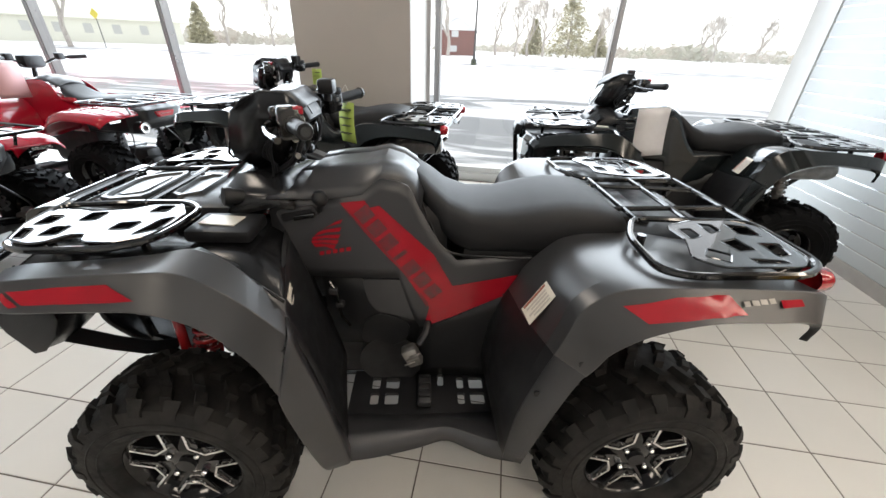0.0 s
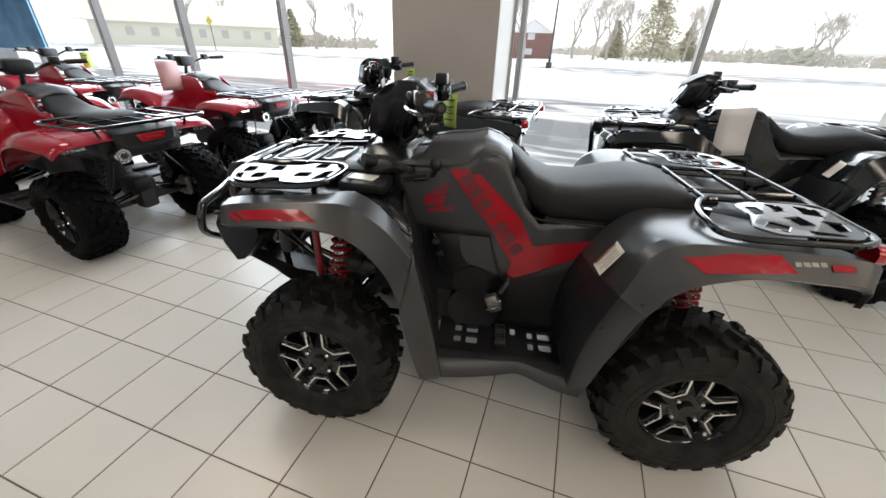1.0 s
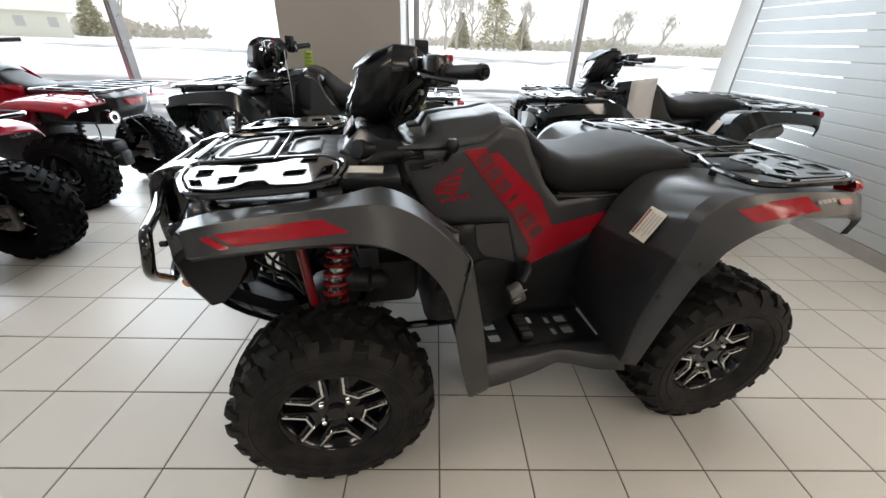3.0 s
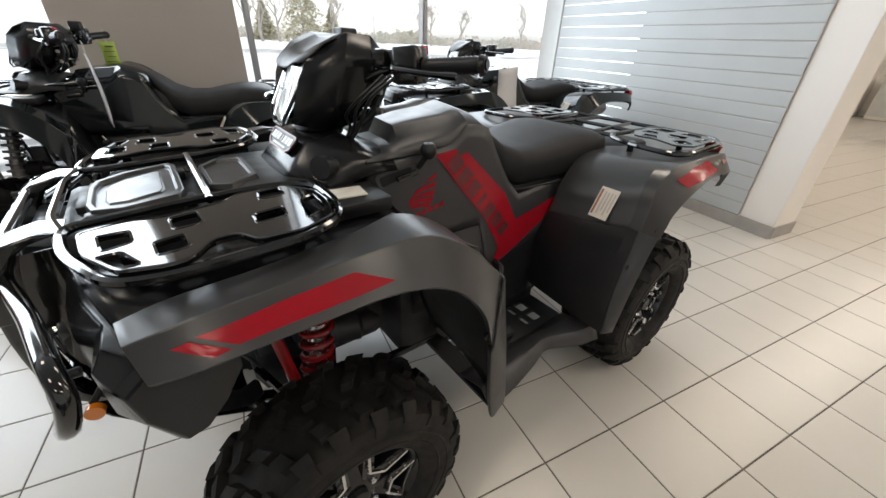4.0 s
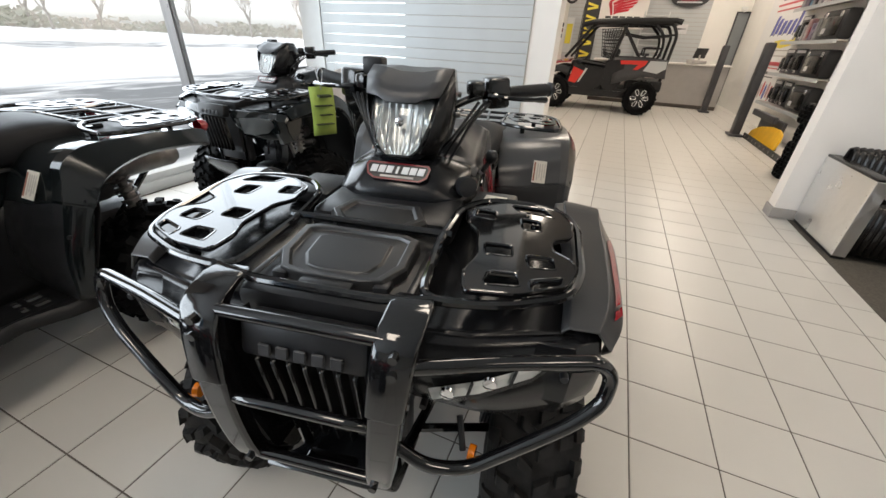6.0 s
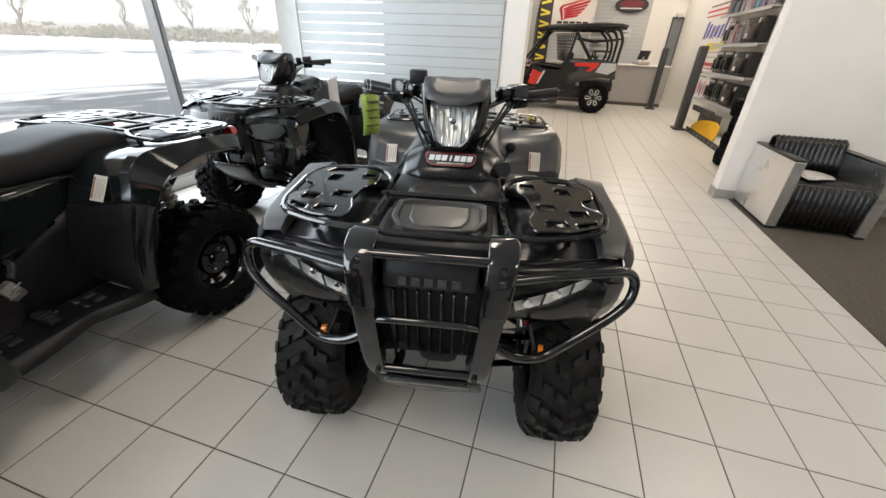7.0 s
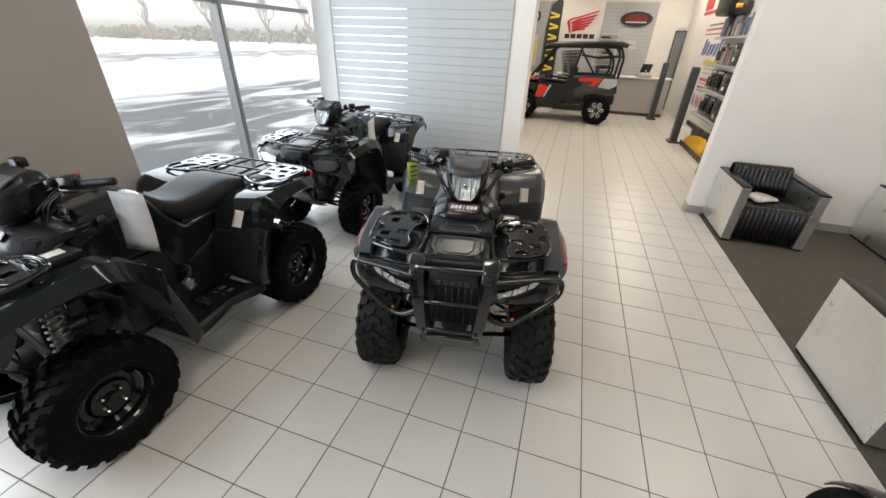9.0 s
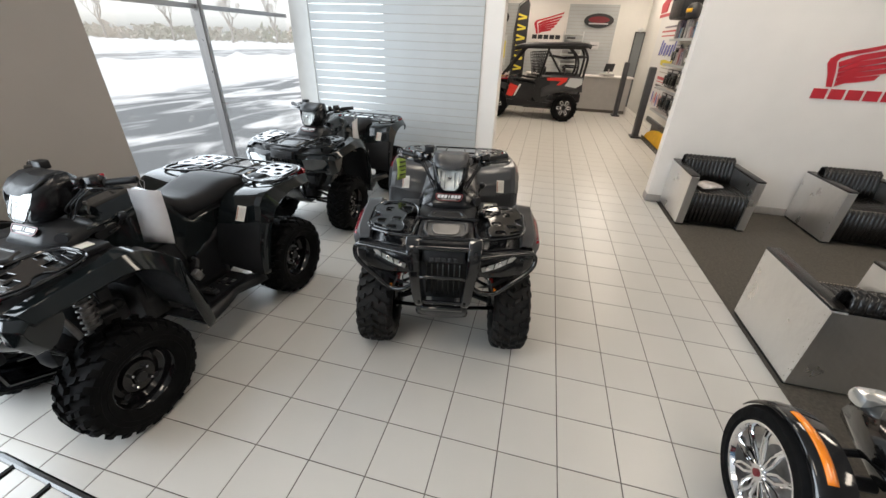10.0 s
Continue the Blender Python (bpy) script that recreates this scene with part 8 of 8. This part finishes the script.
# wall emblem above the armchairs
emblem = tagged(new("wall_emblem"), "large red wing-shaped wall emblem with plain bars beneath", "sign")
emblem.location = (WX, -3.3, 1.7)
wing(emblem, -2.93, 1.56, 0.80, 0.50, WX - 0.001)

# slat panel, sign and oval on the far wall
panel = board("slat_panel", (XF - 0.05, -1.95, 0.95), (XF - 0.012, 1.9, 3.1), M_SLAT, "pale slatted display panel on the far wall", "slat panel")
for k in range(20):
    on_board(panel, [(-1.94, 1.02 + 0.105 * k), (1.89, 1.02 + 0.105 * k), (1.89, 1.032 + 0.105 * k), (-1.94, 1.032 + 0.105 * k)], M_COUNTER, "groove", 0.003, at=XF - 0.05)
sign_w = board("wing_sign", (XF - 0.12, -0.35, 1.85), (XF - 0.07, 1.25, 3.1), M_WALL, "white sign with a red wing emblem", "sign")
wing(sign_w, 0.75, 2.20, 0.95, 0.62, XF - 0.12, M_SIGNBLK)
oval = board("oval_sign", (XF - 0.14, -1.37, 2.62), (XF - 0.13, -1.35, 2.65), M_SIGNBLK, "black oval sign with a dark red centre", "sign")
on_board(oval, ring2(-1.36, 2.635, 0.475, 0.21, 32), M_SIGNBLK, "face", 0.04, at=XF - 0.08)
on_board(oval, ring2(-1.36, 2.66, 0.34, 0.10, 24), M_REDDK, "centre", 0.008, at=XF - 0.122)
on_board(oval, [(-1.05, 2.53), (-1.67, 2.53), (-1.67, 2.565), (-1.05, 2.565)], M_WHITE, "letter_bar", 0.008, at=XF - 0.122)

# white wire rack, notice, framed poster and round sign against the far panel
wire = thing("wire_rack", pose(XF - 0.30, -0.62, 0.0), "white metal shelf rack with thin shelves by the far wall", "rack")
for y in (-0.32, 0.32):
    bm = bmesh.new()
    tube(bm, [(0, y, 0), (0, y, 2.30)], 0.018, 8)
    part("upright", bm, M_FRAME, wire)
for k in range(9):
    bm = bmesh.new()
    rbox(bm, (0, 0, 1.0 + 0.15 * k), (0.24, 0.64, 0.022), 0.004)
    part("shelf_board", bm, M_FRAME, wire)
    if k % 3 == 1:
        bm = bmesh.new()
        rbox(bm, (-0.02, 0.12 * (k % 2) - 0.05, 1.05 + 0.15 * k), (0.16, 0.28, 0.07), 0.006)
        part("carton", bm, M_DARKPOST, wire)
slip = board("paper_notice", (XF - 0.07, -1.52, 1.78), (XF - 0.052, -1.22, 2.02), M_TAGW, "white paper notice pinned to the slatted panel", "notice")
on_board(slip, [(-1.48, 1.88), (-1.26, 1.88), (-1.26, 1.92), (-1.48, 1.92)], M_BOX, "print", 0.002, at=XF - 0.07)
ypost = board("framed_poster", (XF - 0.08, 1.66, 1.15), (XF - 0.052, 1.90, 2.12), M_FRAME, "narrow framed poster with a yellow band", "poster")
on_board(ypost, [(1.69, 1.40), (1.87, 1.40), (1.87, 1.95), (1.69, 1.95)], M_POSTERYEL, "print", 0.003, at=XF - 0.08)
disc = board("round_sign", (XF - 0.11, 1.84, 2.66), (XF - 0.10, 1.86, 2.68), M_SIGNBLK, "small round black sign with a pale ring", "sign")
on_board(disc, ring2(1.85, 2.67, 0.19, 0.19, 28), M_SIGNBLK, "face", 0.04, at=XF - 0.06)
on_board(disc, ring2(1.85, 2.67, 0.12, 0.12, 24), M_TAGW, "ring", 0.006, at=XF - 0.101)
on_board(disc, ring2(1.85, 2.67, 0.08, 0.08, 24), M_SIGNBLK, "centre", 0.006, at=XF - 0.108)
case = thing("storage_case", pose(8.35, -2.70, 2.44), "black moulded luggage case on top of the rack", "case")
bm = bmesh.new()
rbox(bm, (0, 0, 0.26), (0.95, 0.40, 0.46), 0.06)
part("body", bm, M_BLACK, case)
bm = bmesh.new()
rbox(bm, (0, 0.02, 0.52), (0.98, 0.42, 0.12), 0.05)
part("lid", bm, M_PIANO, case)
for y in (-0.25, 0.25):
    bm = bmesh.new()
    rbox(bm, (y, 0.215, 0.44), (0.08, 0.03, 0.10), 0.01)
    part("latch", bm, M_DARKPOST, case)

# feather flag
flag = thing("feather_flag", pose(12.2, 1.12, 0), "tall black feather flag with yellow shapes beside the sign", "flag")
bm = bmesh.new()
tube(bm, [(0, 0.24, 0), (0, 0.24, 2.2), (0, 0.15, 3.0), (0, -0.15, 3.2)], 0.012, 8)
part("pole", bm, M_DARKPOST, flag)
bm = bmesh.new()
plate(bm, [(0.22, 0.7), (0.22, 2.3), (0.13, 2.95), (-0.12, 3.15), (-0.20, 3.0), (-0.22, 0.85)], [], 0.006, lambda a, b, hh: Vector((-hh - 0.012, a, b)))
cl = part("cloth", bm, M_SIGNBLK, flag, smooth=False)
for k in range(6):
    z = 1.05 + 0.30 * k
    bm = bmesh.new()
    plate(bm, [(0.14, z), (-0.14, z + 0.05), (-0.14, z + 0.12), (0.14, z + 0.20), (0.14, z + 0.14), (-0.05, z + 0.09), (0.14, z + 0.06)], [], 0.003, lambda a, b, hh: Vector((-0.020 - hh, a, b)))
    part("flag_mark", bm, M_POSTERYEL, cl, smooth=False)

# counter with a till
counter = thing("service_counter", pose(11.2, -1.0, 0), "grey laminate service counter with a dark plinth", "counter")
bm = bmesh.new()
box(bm, (0.25, 0.1, 0.56), (0.5, 3.2, 0.94))
part("body", bm, M_COUNTER, counter, smooth=False)
bm = bmesh.new()
rbox(bm, (0.25, 0.1, 1.05), (0.62, 3.3, 0.04), 0.008)
part("worktop", bm, M_WALL, counter)
bm = bmesh.new()
box(bm, (0.25, 0.1, 0.045), (0.52, 3.2, 0.088))
part("plinth", bm, M_PLINTH, counter, smooth=False)
till = thing("card_terminal", pose(11.3, -1.75, 1.07, 0, 0, 200), "small grey till with a tilted screen on the counter", "till")
bm = bmesh.new()
rbox(bm, (0, 0, 0.04), (0.32, 0.36, 0.08), 0.02)
part("base", bm, M_COUNTER, till)
bm = bmesh.new()
rbox(bm, (-0.02, 0.05, 0.24), (0.03, 0.30, 0.24), 0.01, Euler((0, 0.35, 0)).to_matrix())
part("screen", bm, M_SIGNBLK, till)
bm = bmesh.new()
cyl(bm, (0, 0.05, 0.06), (-0.02, 0.05, 0.20), 0.02)
part("stand", bm, M_COUNTER, till)

# dark posts
for k, (x, y, hgt) in enumerate(((7.55, -2.20, 1.52), (10.72, -2.18, 1.50))):
    p = thing("security_post", pose(x, y, 0), "slim dark grey security post on the tiled floor", "post", "security posts")
    bm = bmesh.new()
    rbox(bm, (0, 0, hgt / 2), (0.22, 0.13, hgt), 0.03)
    part("post", bm, M_DARKPOST, p)
    bm = bmesh.new()
    rbox(bm, (0, 0, 0.02), (0.32, 0.22, 0.04), 0.01)
    part("base", bm, M_DARKPOST, p)

# doorway on the far side
door = tagged(new("door_1"), "narrow grey door in the corner of the cream wall", "door", kind="structure")
door.location = (XF, -2.76, 0)
bm = bmesh.new()
for y in (-0.145, 0.145):
    box(bm, (-0.03, y, 1.16), (0.06, 0.03, 2.32))
box(bm, (-0.03, 0, 2.335), (0.06, 0.32, 0.03))
part("door_frame", bm, M_DARKPOST, door, smooth=False)
bm = bmesh.new()
box(bm, (-0.018, 0, 1.16), (0.03, 0.26, 2.32))
part("door_leaf", bm, M_DOOR, door, smooth=False)

eye = thing("wall_camera", pose(XF - 0.10, -2.74, 2.40), "small white dome camera on the cream wall", "camera")
bm = bmesh.new()
lathe(bm, [(0.0, -0.07), (0.05, -0.05), (0.075, 0.0), (0.08, 0.03), (0.08, 0.05), (0.0, 0.05)], 18, "z")
part("dome", bm, M_LAMPRIM, eye)
bm = bmesh.new()
box(bm, (0.065, 0, 0.03), (0.07, 0.06, 0.06))
part("bracket", bm, M_LAMPRIM, eye, smooth=False)

mark = tagged(new("red_wall_sign"), "red wing-shaped sign with a bar on the side wall", "sign")
mark.location = (11.0, -2.92, 2.8)
for name2, pts in (("wing", [(0.55, 2.76), (0.66, 2.94), (0.62, 3.02), (0.30, 3.08), (-0.35, 3.22), (-0.40, 3.10), (-0.10, 2.98), (-0.05, 2.78)]), ("letter_bar", [(0.62, 2.66), (0.62, 2.735), (-0.58, 2.735), (-0.58, 2.66)])):
    bm = bmesh.new()
    plate(bm, pts, [], 0.015, lambda a, b, hh: Vector((a, 0.002 + hh, b - 2.8)))
    part(name2, bm, M_SIGNRED, mark, smooth=False)

# poster and shelf on the side wall
poster = tagged(new("wall_poster"), "large white poster with blue shapes, red lines and a yellow band", "poster")
poster.location = (9.85, -2.92, 1.55)
bm = bmesh.new()
box(bm, (0, 0.006, 0.03), (2.9, 0.010, 2.34))
part("sheet", bm, M_LAMPRIM, poster, smooth=False)


def on_side(outline, material, name, lift=0.011):
    """A flat print on the poster; outline in (x, z) of the world."""
    bm = bmesh.new()
    plate(bm, outline, [], 0.003, lambda a, b, hh: Vector((a, -2.92 + lift + hh, b)) - poster.location)
    part(name, bm, material, poster, smooth=False)


def slant(x0, x1, z0, z1, d=0.06):
    return [(x0, z0), (x1, z0), (x1 + d, z1), (x0 + d, z1)]


for z0, z1, x0, x1, mm in ((2.37, 2.41, 9.3, 10.6, M_BOXR), (2.27, 2.31, 9.0, 10.8, M_SIGNRED), (2.17, 2.20, 9.05, 10.75, M_SIGNRED), (1.15, 1.22, 9.15, 9.95, M_SIGNRED), (1.09, 1.11, 9.15, 9.95, M_SIGNRED), (0.98, 1.03, 9.1, 9.95, M_DARKPOST), (0.92, 0.94, 9.3, 9.95, M_DARKPOST), (1.42, 1.44, 9.05, 9.9, M_COUNTER), (1.32, 1.34, 9.05, 9.9, M_COUNTER)):
    on_side(slant(x0, x1, z0, z1, 0.02), mm, "print_line")
for k, (x0, w2, z1) in enumerate(((10.42, 0.14, 2.08), (10.18, 0.16, 2.02), (9.90, 0.17, 1.97), (9.62, 0.18, 1.97), (9.36, 0.14, 1.98), (9.12, 0.10, 2.22), (8.84, 0.17, 1.97))):
    on_side(slant(x0, x0 + w2, 1.72 + 0.02 * (k % 2), z1, -0.10), M_POSTERBLUE, "print_block")
    on_side(slant(x0 + w2, x0 + w2 + 0.035, 1.70, z1 - 0.03, -0.10), M_SIGNBLK, "print_shadow")
on_side([(10.05, 1.50), (9.6, 1.47), (9.1, 1.52), (8.86, 1.66), (9.3, 1.60), (9.7, 1.63), (10.10, 1.60)], M_POSTERYEL, "print_band", 0.016)
for k in range(6):
    on_side(ring2(9.95 - 0.17 * k, 0.70 - 0.05 * (k % 2), 0.062, 0.15, 14), (M_POSTERBLUE, M_BOXRED, M_SIGNRED)[k % 3], "print_shape")

# rack: silver ledges, hard black cases, blister packs
shelf = thing("display_rack", pose(7.72, -2.92, 0), "tall wall rack filled with black cases and packed accessories", "display rack")
bm = bmesh.new()
box(bm, (0, 0.02, 1.62), (2.32, 0.03, 2.26))
part("back_panel", bm, M_WALL, shelf, smooth=False)
LEDGES = (0.52, 1.04, 1.56, 2.08)
for z in LEDGES:
    bm = bmesh.new()
    box(bm, (0, 0.135, z), (2.32, 0.20, 0.016))
    sb = part("shelf_board", bm, M_COUNTER, shelf, smooth=False)
    bm = bmesh.new()
    box(bm, (0, 0.240, z - 0.014), (2.32, 0.008, 0.052))
    part("price_rail", bm, M_SLAT, sb, smooth=False)
rb = random.Random(11)


def gear_case(m):
    """Black moulded case: body, recessed panel, lid line, latches, label."""
    o = thing("gear_case", m, "hard black moulded gear case standing on the wall rack", "case", "gear cases")
    bm = bmesh.new()
    rbox(bm, (0, 0.09, 0.20), (0.78, 0.17, 0.39), 0.035)
    part("body", bm, M_BLACK, o)
    bm = bmesh.new()
    rbox(bm, (0, 0.178, 0.18), (0.60, 0.016, 0.25), 0.02)
    part("front_panel", bm, M_PIANO, o)
    bm = bmesh.new()
    rbox(bm, (0, 0.176, 0.335), (0.74, 0.012, 0.022), 0.005)
    part("lid_seam", bm, M_DARKPOST, o)
    for x in (-0.25, 0.25):
        bm = bmesh.new()
        rbox(bm, (x, 0.184, 0.325), (0.07, 0.016, 0.07), 0.008)
        part("latch", bm, M_ALU, o)
    bm = bmesh.new()
    box(bm, (0.14, 0.188, 0.12), (0.11, 0.004, 0.07))
    part("label", bm, M_TAGW, o, smooth=False)
    return o


first_case = gear_case(pose(7.08, -2.885, 0.528))
for z in LEDGES[1:3]:
    copy_thing(first_case, pose(7.10, -2.885, z + 0.008))


def blister_pack(m, ink, label):
    """Card with a moulded clear-black shell, header and hang tab."""
    o = thing("blister_pack", m, label, "package", "blister packs")
    bm = bmesh.new()
    rbox(bm, (0, 0.05, 0.205), (0.40, 0.02, 0.40), 0.006)
    part("card", bm, ink, o)
    for x, z2, w2, h2 in ((-0.085, 0.19, 0.15, 0.24), (0.085, 0.17, 0.15, 0.20)):
        bm = bmesh.new()
        rbox(bm, (x, 0.085, z2), (w2, 0.075, h2), 0.03)
        part("shell", bm, M_PIANO, o)
    bm = bmesh.new()
    box(bm, (0.0, 0.063, 0.365), (0.30, 0.005, 0.045))
    part("header", bm, M_TAGW, o, smooth=False)
    for x in (-0.15, 0.12):
        bm = bmesh.new()
        rbox(bm, (x, 0.115, 0.055), (0.05, 0.02, 0.04), 0.006)
        part("tab", bm, M_ALU, o)
    return o


packs = blister_pack(pose(8.50, -2.885, 0.528), M_DARKPOST, "dark packaged accessory hanging on the wall rack")
for x, z in ((8.00, 0.528), (8.58, 1.048), (8.10, 1.048), (8.50, 1.568)):
    copy_thing(packs, pose(x, -2.885, z, 0, 0, rb.uniform(-6, 6)))
bm0 = bmesh.new()
rbox(bm0, (0, 0, 0.5), (1, 1, 1), 0.06, None, 1)
boxed = None
for z, xa, xb in ((1.568, 7.58, 8.28), (2.088, 6.62, 8.80)):
    x = xa
    while x < xb - 0.10:
        w, hgt, dp = rb.uniform(0.11, 0.20), rb.uniform(0.20, 0.40), rb.uniform(0.08, 0.14)
        mm = Matrix.Translation((x + w / 2, -2.92 + 0.125 + rb.uniform(-0.01, 0.01), z)) @ Matrix.Rotation(rb.uniform(-0.1, 0.1), 4, "Z") @ Matrix.Diagonal((w, dp, hgt, 1))
        if boxed is None:
            boxed = tagged(part("accessory_box", bm0, M_BOX), "dark boxed accessory standing on the wall rack", "box", "boxed accessories")
            boxed.matrix_basis = mm
        else:
            o = again(boxed, None, mm)
            kind = rb.random()
            if kind < 0.66:
                mt, nm = (M_BOXR, "purple") if kind < 0.20 else ((M_BOXW, "white") if kind < 0.40 else ((M_BOXRED, "red and white") if kind < 0.56 else (M_SIGNBLUE, "blue")))
                o.data = o.data.copy()
                o.data.materials[0] = mt
                tagged(o, nm + " boxed accessory standing on the wall rack")
        x += w + rb.uniform(0.01, 0.04)

cap = thing("helmet", pose(7.5, -2.65, 2.44), "black helmet with a yellow visor on the rack", "helmet")
bm = bmesh.new()
lathe(bm, [(0.0, 0.28), (0.08, 0.265), (0.13, 0.20), (0.14, 0.12), (0.125, 0.02), (0.11, 0.0)], 20, "z")
part("shell", bm, M_SIGNBLK, cap)
bm = bmesh.new()
lathe(bm, [(0.143, 0.10), (0.143, 0.17)], 12, "z", radians(30), radians(150))
part("visor", bm, M_YELLOW, cap, thick=0.004)

# snow plough blade and spare tyres beside the wall
plough = thing("snow_plough", pose(6.5, -2.33, 0), "yellow snow plough blade with a bolted black wear edge", "snow plough")
lean = lambda a, b, hh: Vector((a, -0.03 - 0.30 * b - 0.9 * max(0, 0.20 - b) ** 2 + hh, b))
bm = bmesh.new()
plate(bm, poly([(0.92, 0.06), (0.84, 0.17), (0.55, 0.27), (0.16, 0.325), (-0.20, 0.335), (-0.40, 0.29), (-0.47, 0.18), (-0.46, 0.06)], 0.06), [], 0.025, lean)
part("blade", bm, M_YELLOW, plough, smooth=False, bevel=0.004)
bm = bmesh.new()
box(bm, (-0.05, 0, 0.045), (2.0, 0.022, 0.09))
edge = part("wear_edge", bm, M_BLACK, plough, smooth=False, bevel=0.003)
for k in range(9):
    bm = bmesh.new()
    cyl(bm, (0.82 - 0.22 * k, 0.008, 0.05), (0.82 - 0.22 * k, 0.020, 0.05), 0.020, 8)
    part("bolt", bm, M_STEEL, edge)
bm = bmesh.new()
box(bm, (0.42, -0.17, 0.22), (1.1, 0.04, 0.42))
box(bm, (0.42, -0.12, 0.08), (0.9, 0.12, 0.06))
rbox(bm, (0.55, -0.06, 0.44), (1.15, 0.06, 0.10), 0.012)
part("push_frame", bm, M_DARKPOST, plough, smooth=False, bevel=0.004)
spare = None
for k in range(4):
    mm = pose(4.66 + 0.015 * (k % 2), -2.30 - 0.02 * (k % 3), 0.112 + 0.214 * k, 90, 0, 35 * k)
    if spare is None:
        spare = tagged(part("spare_tyre", tyre_mesh(0.29, 0.22), M_TYRE), "black knobbly spare tyre in a stack of four", "tyre", "spare tyres")
        spare.matrix_basis = mm
    else:
        again(spare, None, mm)

# blue printed banner by the left windows
banner = thing("printed_banner", pose(-8.55, 3.45, 0), "large blue printed banner on a stand by the window", "banner")
bm = bmesh.new()
box(bm, (0, 0, 2.15), (1.8, 0.02, 2.1))
part("print", bm, M_SIGNBLUE, banner, smooth=False)
for x in (-0.88, 0.88):
    bm = bmesh.new()
    tube(bm, [(x, 0.03, 0), (x, 0.03, 3.2)], 0.015, 8)
    tube(bm, [(x, -0.25, 0.015), (x, 0.25, 0.015)], 0.015, 8)
    part("stand", bm, M_DARKPOST, banner)


# white cabinet and framed notices at the window end of the far wall
cab = thing("low_cabinet", pose(12.85, 2.95, 0), "low white cabinet against the far cream wall", "cabinet")
bm = bmesh.new()
rbox(bm, (0, 0, 0.46), (0.55, 0.86, 0.90), 0.008)
part("body", bm, M_WALL, cab)
bm = bmesh.new()
rbox(bm, (0, 0, 0.93), (0.60, 0.92, 0.035), 0.008)
part("top", bm, M_FRAME, cab)
for y in (-0.21, 0.21):
    bm = bmesh.new()
    rbox(bm, (-0.283, y, 0.48), (0.018, 0.40, 0.80), 0.004)
    d = part("door", bm, M_FRAME, cab)
    bm = bmesh.new()
    cyl(bm, (-0.30, y * 0.25, 0.60), (-0.30, y * 0.25, 0.74), 0.007, 8)
    part("handle", bm, M_STEEL, d)
notice = board("framed_notice", (XF - 0.03, 2.86, 1.10), (XF - 0.004, 3.16, 1.95), M_DARKPOST, "narrow dark framed notice on the cream wall", "notice")
on_board(notice, [(2.90, 1.45), (3.12, 1.45), (3.12, 1.90), (2.90, 1.90)], M_BROWN, "print", 0.003, at=XF - 0.03)
leaflet = board("leaflet_rack", (XF - 0.08, 1.95, 1.52), (XF - 0.004, 2.35, 2.02), M_WALL, "small white leaflet rack on the cream wall", "leaflet rack")
for k in range(3):
    on_board(leaflet, [(1.97, 1.56 + 0.15 * k), (2.33, 1.56 + 0.15 * k), (2.33, 1.67 + 0.15 * k), (1.97, 1.67 + 0.15 * k)], (M_BOX, M_BROWN, M_DARKPOST)[k], "leaflet", 0.006, at=XF - 0.08)


# ---- floor tiles, laid on a grid that starts at the origin ----
PITCH, JOINT = 0.305, 0.0052


def tile_bmesh(bm, cx, cy, k):
    h = (PITCH - JOINT) / 2
    e = 0.0018
    lo = [bm.verts.new((cx + x * h, cy + y * h, -0.004)) for x, y in ((-1, -1), (1, -1), (1, 1), (-1, 1))]
    md = [bm.verts.new((cx + x * h, cy + y * h, -0.0014)) for x, y in ((-1, -1), (1, -1), (1, 1), (-1, 1))]
    up = [bm.verts.new((cx + x * (h - e), cy + y * (h - e), k)) for x, y in ((-1, -1), (1, -1), (1, 1), (-1, 1))]
    bm.faces.new(up)
    for a, b in ((lo, md), (md, up)):
        for i in range(4):
            bm.faces.new((a[i], a[(i + 1) % 4], b[(i + 1) % 4], b[i]))


tm = bmesh.new()
tile_bmesh(tm, 0, 0, 0.0)
tile0 = None
rest = bmesh.new()
count = 0
for i in range(-31, 43):
    for j in range(-23, 12):
        cx, cy = (i + 0.5) * PITCH, (j + 0.5) * PITCH
        if cy > WY - 0.2 or cx < X0 or (cy < -1.85 and -4.0 < cx < WX):
            continue
        if WX < cx < WX + 0.25 and (cy > 0.8 or cy < -1.7):
            continue
        if -2.5 < cx < 2.9 and -1.75 < cy < 1.9 and count < 300:
            count += 1
            if tile0 is None:
                tile0 = part("tile", tm, M_TILE, floor, m=Matrix.Translation((cx, cy, 0)), smooth=False)
            else:
                again(tile0, floor, Matrix.Translation((cx, cy, 0)))
        else:
            tile_bmesh(rest, cx, cy, 0.0)
tagged(part("further_tiles", rest, M_TILE, floor, smooth=False), kind="stuff")
